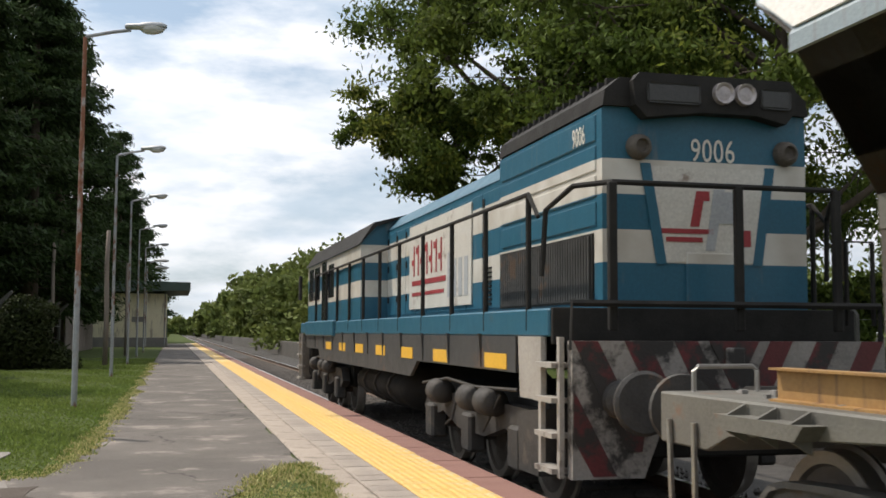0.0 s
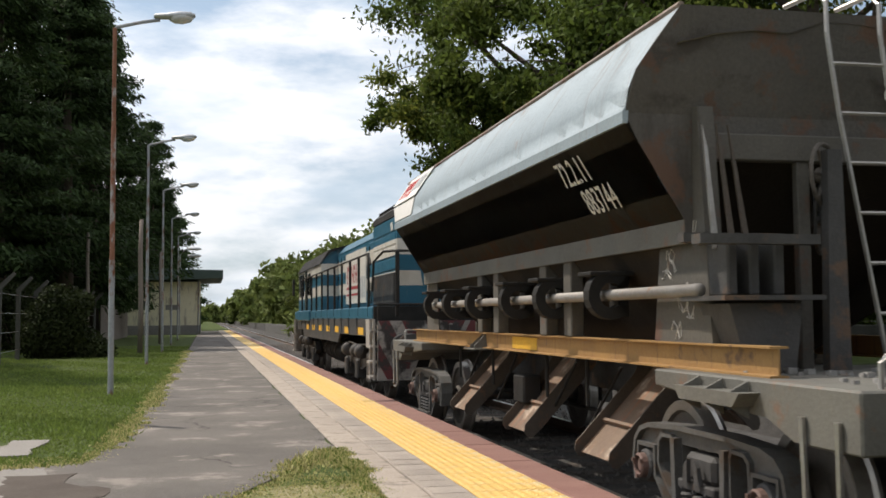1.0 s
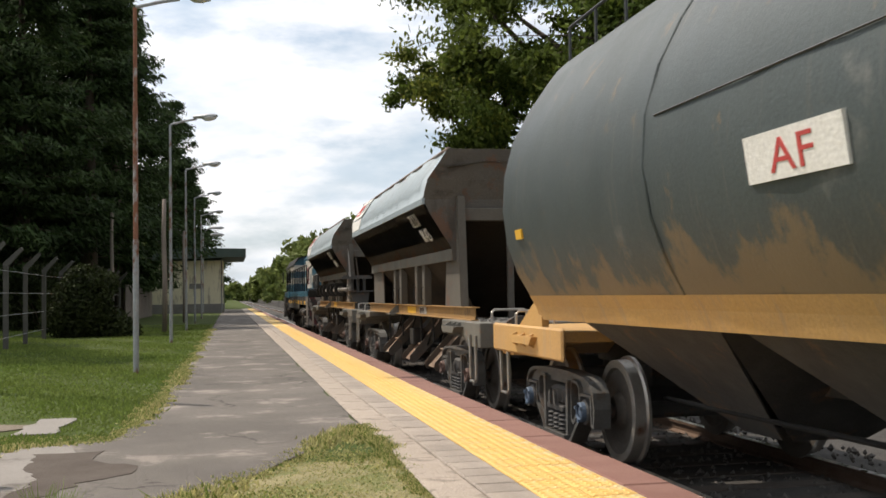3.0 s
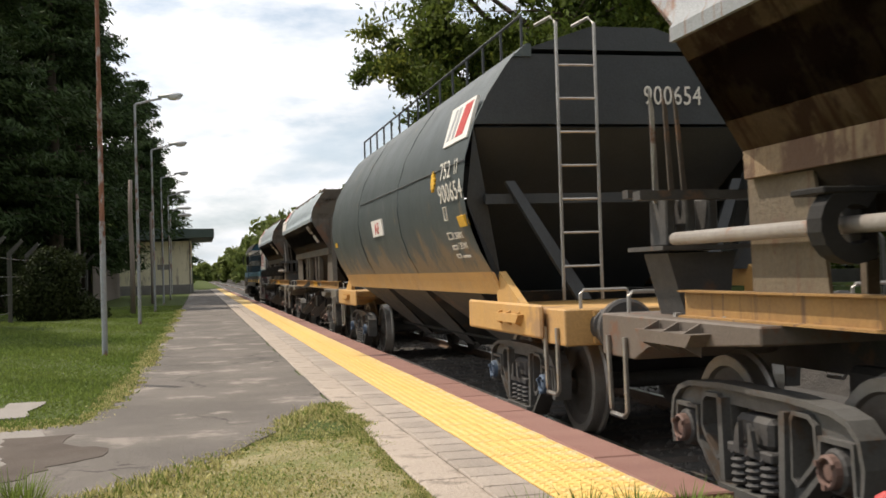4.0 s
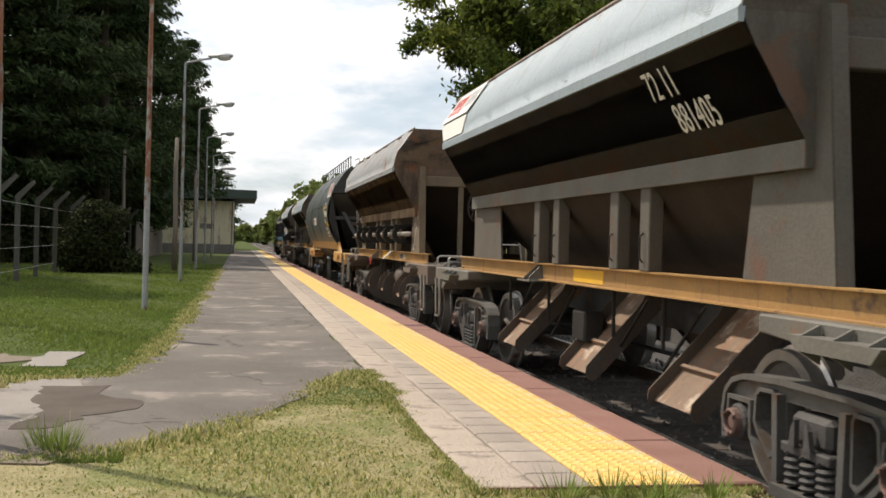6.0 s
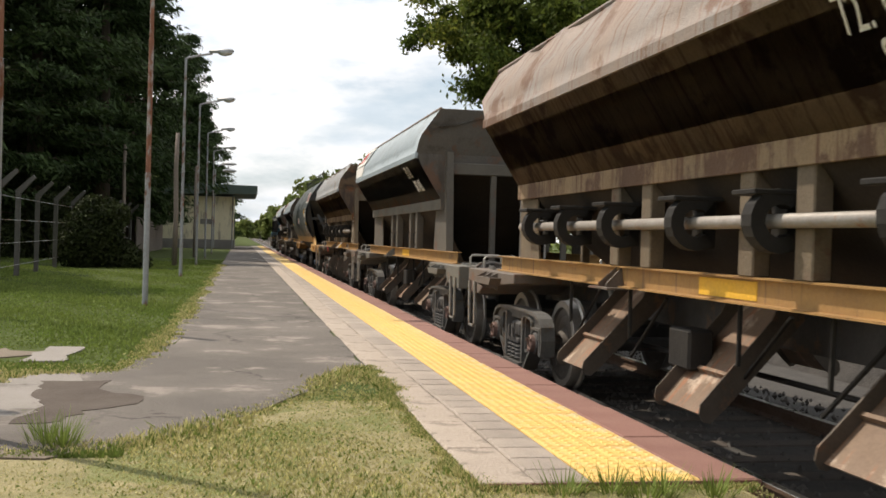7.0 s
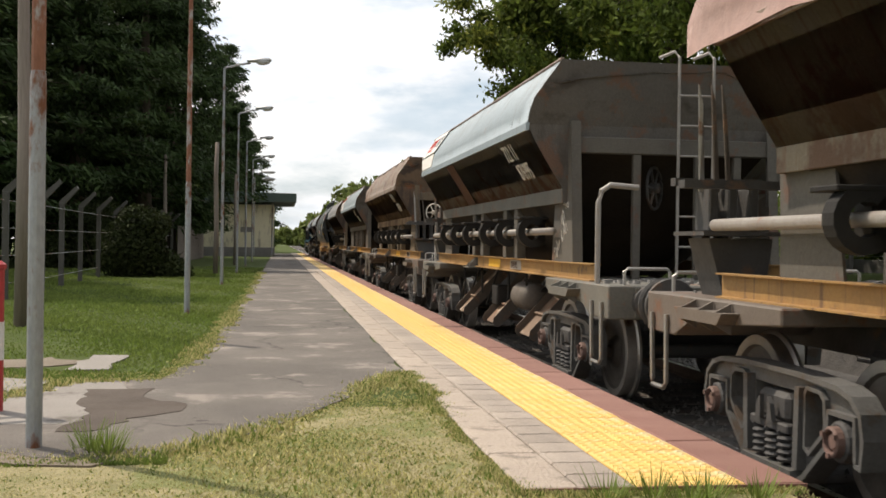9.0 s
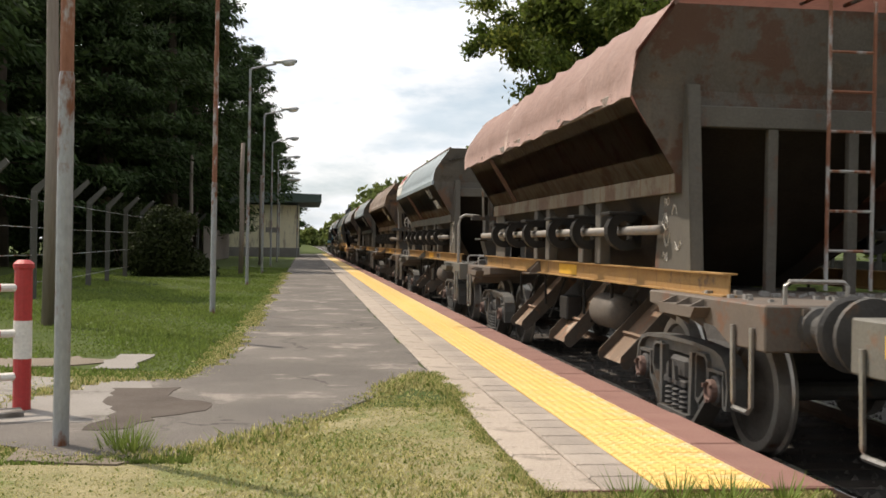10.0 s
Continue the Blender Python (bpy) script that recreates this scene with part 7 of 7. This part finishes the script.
        box(bm, (-0.08, yb + q * 0.01 - 0.02, 1.27), (0.08, yb + q * 0.01 + 0.02, 1.42), 0.01)
        part("socket", bm, ENDWHITE, w)
        # corner ladders
        for s in (-1, 1):
            bm = B()
            for dy in (0.12, 0.55):
                box(bm, (s * 1.42 - 0.02, q * (e - dy) - 0.03, 0.42), (s * 1.42 + 0.02, q * (e - dy) + 0.03, 1.5))
            lad = part("step_ladder", bm, ENDPALE, w, "white boarding steps")
            for z in (0.45, 0.72, 0.99, 1.26):
                bm = B()
                box(bm, (s * 1.40 - 0.09, q * (e - 0.335) - 0.2, z), (s * 1.40 + 0.06, q * (e - 0.335) + 0.2, z + 0.04))
                part("step", bm, ENDPALE, lad)
    bm = B()
    prism(bm, [(-e + 0.6, 1.5), (-e + 1.2, 1.5), (-e + 1.15, 0.98), (-e + 0.6, 0.98)], -1.41, -1.36)
    part("sand_box", bm, ENDPALE, w, "dusty white sand box")
    # handrails
    for s in (-1, 1):
        pts = [-e + 1.0, -e + 2.3, -e + 3.6, -e + 5.0, -e + 6.4, -e + 7.8, -e + 9.2, -e + 10.6, -e + 12.0, -e + 13.4, e - 2.6]
        bm = B()
        tube(bm, [(s * 1.38, p, 2.72) for p in pts], 0.02, 7)
        tube(bm, [(s * 1.38, pts[0], 2.72), (s * 1.38, pts[0] - 0.25, 2.5)], 0.02, 7)
        hr = part("handrail", bm, BLACK, w, "black pipe handrail")
        for p in pts:
            bm = B()
            tube(bm, [(s * 1.38, p, 1.55), (s * 1.38, p, 2.72)], 0.026, 7)
            part("rail_post", bm, BLACK, hr)
    bm = B()
    tube(bm, [(-1.35, -e + 0.75, 2.0), (-1.33, -e + 0.7, 2.55), (-1.2, -e + 0.4, 2.72), (-1.0, -e + 0.08, 2.72), (1.0, -e + 0.08, 2.72), (1.2, -e + 0.4, 2.72), (1.33, -e + 0.7, 2.55), (1.35, -e + 0.75, 2.0)], 0.024, 7)
    rr = part("end_handrail", bm, BLACK, w, "black pipe handrail across the end")
    for x in (-1.0, 0.1, 1.0):
        bm = B()
        box(bm, (x - 0.035, -e + 0.05, 1.55), (x + 0.035, -e + 0.11, 2.72), 0.008)
        part("rail_post", bm, BLACK, rr)
    bm = B()
    tube(bm, [(1.1, -e + 0.1, 1.6), (1.1, -e + 0.1, 2.3), (1.35, -e + 0.1, 2.3), (1.35, -e + 0.1, 1.6)], 0.022, 6)
    tube(bm, [(-1.36, -e + 0.03, 1.4), (-1.36, -e + 0.03, 1.76), (1.36, -e + 0.03, 1.76), (1.36, -e + 0.03, 1.4)], 0.03, 6)
    part("end_frame", bm, BLACK, w)
    # tank and three-axle bogies
    bm = B()
    lathe(bm, [(-2.0, 0.1), (-1.95, 0.5), (1.95, 0.5), (2.0, 0.1)], "y", 24, Matrix.Translation((0, 0.3, 0.72)) @ Matrix.Diagonal((2.3, 1, 0.9, 1)))
    tk = part("fuel_tank", bm, BLACK, w, "black fuel tank with straps", True)
    bm = B()
    for yy in (-0.9, 0.2, 1.2):
        lathe(bm, [(yy - 0.05, 0.5), (yy - 0.05, 0.515), (yy + 0.05, 0.515), (yy + 0.05, 0.5)], "y", 24, Matrix.Translation((0, 0.3, 0.72)) @ Matrix.Diagonal((2.3, 1, 0.9, 1)))
    part("tank_strap", bm, LOCODARK, tk)
    for yc in (-e + 3.35, e - 3.3):
        bm = B()
        box(bm, (-1.05, yc - 2.0, 0.5), (1.05, yc + 2.0, 0.95), 0.05)
        bo = part("bogie", bm, BLACK, w, "black three-axle bogie")
        for s in (-1, 1):
            bm = B()
            prism(bm, [(yc - 2.15, 0.62), (yc - 1.9, 0.85), (yc + 1.9, 0.85), (yc + 2.15, 0.62), (yc + 1.9, 0.5), (yc + 1.2, 0.62), (yc + 0.5, 0.48), (yc - 0.5, 0.48), (yc - 1.2, 0.62), (yc - 1.9, 0.5)], s * 1.16 - 0.07, s * 1.16 + 0.07)
            part("side_frame", bm, LOCODARK, bo)
            for a in (-1.65, 0.0, 1.65):
                bm = B()
                box(bm, (s * 1.2 - 0.1, yc + a - 0.17, 0.28), (s * 1.2 + 0.1, yc + a + 0.17, 0.68), 0.03)
                part("axle_box", bm, LOCODARK, bo)
            for a in (-1.0, -0.35, 1.0):
                bm = B()
                lathe(bm, [(yc + a - 0.2, 0.03), (yc + a - 0.19, 0.13), (yc + a + 0.15, 0.14), (yc + a + 0.17, 0.06)], "y", 18, Matrix.Translation((s * 1.32, 0, 0.86)))
                part("brake_cylinder", bm, LOCODARK, bo, "dusty brake cylinder", True)
            bm = B()
            tube(bm, [(s * 1.33, yc - 1.9, 1.02), (s * 1.33, yc - 0.5, 0.98), (s * 1.33, yc + 0.6, 1.02), (s * 1.33, yc + 1.8, 0.92)], 0.018, 6)
            tube(bm, [(s * 1.3, yc - 1.3, 0.95), (s * 1.36, yc - 1.1, 0.7), (s * 1.3, yc - 0.7, 0.55)], 0.015, 6)
            tube(bm, [(s * 1.3, yc + 0.2, 0.95), (s * 1.36, yc + 0.3, 0.6), (s * 1.3, yc + 0.8, 0.5)], 0.015, 6)
            part("air_pipe", bm, LOCODARK, bo)
        for a in (-1.65, 0.0, 1.65):
            wheelset(w, yc + a)
    bm = B()
    prism(bm, [(-e + 0.75, 0.35), (-e + 1.25, 0.35), (-e + 1.3, 0.85), (-e + 0.75, 0.9)], -1.38, -0.9)
    part("sand_hopper", bm, LOCODARK, w, "dusty sand hopper")
    return w


locomotive(7.70, 25.3)
hopper_wagon(-0.15, "grey hopper wagon with a blue-grey upper band and shade-darkened end", GREYSIDE, BLUEPANEL, GREYEND, LEGGREY, BEAMGREY, True, True, ("72.2.11", "883744"), "883744", stand_rear=True, lean=0.38, ladder_x=-0.1, seed=1)
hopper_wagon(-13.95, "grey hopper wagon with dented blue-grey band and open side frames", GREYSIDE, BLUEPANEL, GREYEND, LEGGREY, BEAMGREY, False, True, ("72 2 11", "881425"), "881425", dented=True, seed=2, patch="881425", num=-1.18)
grain_wagon(-21.25, -35.5)
hopper_wagon(-42.72, "heavily rusted hopper wagon with scraped grey paint", RUSTSIDE, PALETOP, RUSTEND, TANLEG, BEAMBROWN, True, False, "", "8198", stand_front=True, round_doors=True, tank=True, dented=True, lean=0.3, seed=4, patch="819831", yel=0.36, num=-2.2)
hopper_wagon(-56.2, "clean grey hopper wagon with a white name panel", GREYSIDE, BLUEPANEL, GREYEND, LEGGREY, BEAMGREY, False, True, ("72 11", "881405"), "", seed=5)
hopper_wagon(-69.6, "rusty brown hopper wagon with stencilled numbers", RUSTSIDE, RUSTTOP, RUSTEND, TANLEG, BEAMBROWN, True, False, ("72. 11", "873471"), "873471", stand_rear=True, dented=True, ladder_x=-0.1, seed=6, patch="873471", yel=-0.4, num=-2.8)
hopper_wagon(-83.2, "pale grey hopper wagon with rust patches and a white name panel", PALESIDE, BLUEPANEL, GREYEND, LEGGREY, BEAMGREY, True, True, ("722 11", "876995"), "", stand_front=True, tank=True, seed=7, cane=-5.85, gash=(0.75, 1.38), patch="876995", yel=0.2, num=-1.34)
hopper_wagon(-97.0, "brown-grey hopper wagon under a red-brown tarpaulin", BROWNSIDE, RUSTTOP, MOTTLEEND, LEGGREY, BEAMBROWN, True, False, "", "", tarp=True, stand_front=True, tank=True, seed=8, gash=(2.2, 2.5))
hopper_wagon(-110.85, "pale grey hopper wagon with a yellow patch on its end", PALESIDE, BLUEPANEL, GREYEND, LEGGREY, BEAMGREY, True, False, "", "", seed=9)
bm = B()
box(bm, (-1.362, 5.2, 0.98), (-1.352, 6.0, 1.1))
part("yellow_patch", bm, YELLOW, TRAIN[-1][0], "yellow painted patch")


bm = B()
sheet(bm, [(-1.2, -1.08, 1.36), (-1.2, -1.36, 1.36), (-1.38, -1.36, 1.18), (-1.38, -1.08, 1.18)], 0.012)
part("tag_plate", bm, ENDPALE, TRAIN[4][0], "bent white tag plate")
bm = B()
prism(bm, [(-1.19, 1.17), (-1.235, 1.07), (-1.27, 1.06), (-1.25, 1.15), (-1.215, 1.2)], -1.66, -1.63)
part("red_tag", bm, SIGNRED, TRAIN[4][0], "red tag hanging from the sill")


# ---------------------------------------------------------------- platform pieces
def platform():
    end = 5.15
    bm = B()
    box(bm, (1.2, end, -0.6), (2.69, 112, -0.02))
    pl = tagged(part("platform", bm, JOINT), "low platform edge of pavers, tactile tiles and a red kerb", "platform", kind="structure")

    def tile(name, x0, x1, ly, mat, top=0.0, knobs=False, bev=0.006):
        bm = B()
        box(bm, (x0, 0, -0.05), (x1, ly - 0.008, top))
        es = [ed for ed in bm.edges if all(v.co.z > top - 1e-4 for v in ed.verts)]
        bmesh.ops.bevel(bm, geom=es, offset=bev, segments=1, affect="EDGES")
        if knobs:
            nx, ny = 4, 4
            for i in range(nx):
                for j in range(ny):
                    cx, cy = x0 + (x1 - x0) * (i + 0.5) / nx, (ly - 0.008) * (j + 0.5) / ny
                    a, b = 0.021, 0.013
                    lo = [bm.verts.new((cx + sx * a, cy + sy * a, top)) for sx, sy in ((-1, -1), (1, -1), (1, 1), (-1, 1))]
                    hi = [bm.verts.new((cx + sx * b, cy + sy * b, top + 0.006)) for sx, sy in ((-1, -1), (1, -1), (1, 1), (-1, 1))]
                    bm.faces.new(hi)
                    for q in range(4):
                        bm.faces.new((lo[q], lo[(q + 1) % 4], hi[(q + 1) % 4], hi[q]))
        return part(name, bm, mat, pl)

    def lay(src, ly, count, jitter=0.002):
        src.matrix_basis = Matrix.Translation((0, end, 0))
        for i in range(1, count):
            m = pose(random.uniform(-jitter, jitter), end + ly * i, random.uniform(-0.002, 0.002), random.uniform(-0.12, 0.12), random.uniform(-0.035, 0.035), 0)
            share(src, pl, m)
        return end + ly * count

    p = 0.295
    near = 0
    lay(tile("cement_strip", 1.205, 1.497, 0.885, ROUGHCAST, -0.002, False, 0.012), 0.885, 44, 0.006)
    near = lay(tile("paver", 1.503, 1.787, p, PAVER, 0.0, False, 0.011), p, 130)
    for x0, x1 in ((1.793, 2.078), (2.084, 2.369)):
        lay(tile("tactile_tile", x0, x1, p, TACTILE, 0.002, True), p, 130)
    lay(tile("kerb_stone", 2.375, 2.70, 1.18, OXIDE, 0.0, False, 0.015), 1.18, 33, 0.003)
    for nm, x0, x1, mat in (("far_pavers", 1.215, 1.787, PAVER), ("far_tactile_tiles", 1.793, 2.369, TACTILE), ("far_kerb", 2.375, 2.70, OXIDE)):
        bm = B()
        y = near + 0.01
        while y < 112:
            box(bm, (x0, y, -0.05), (x1, y + 0.585, 0.0))
            y += 0.59
        tagged(part(nm, bm, mat, pl), kind="stuff")
    bm = B()
    box(bm, (1.2, end - 0.012, -0.35), (2.70, end + 0.0, -0.004))
    part("end_face", bm, OXIDE, pl)


platform()


def motions():
    times = [0.0, 1 / 30, 0.1] + [0.25 * i for i in range(1, 40)] + [9.9, 10 - 1 / 30, 10.0]
    for ob, p in TRAIN:
        walk(ob, [(t, pose(XC, p + SPEED * t, ZR)) for t in times])
    for ob, y, z in WHEELS:
        start = random.uniform(0, 360)
        walk(ob, [(i / 30, pose(0, y, z, start - math.degrees(SPEED * i / 30 / 0.457))) for i in range(301)])


motions()
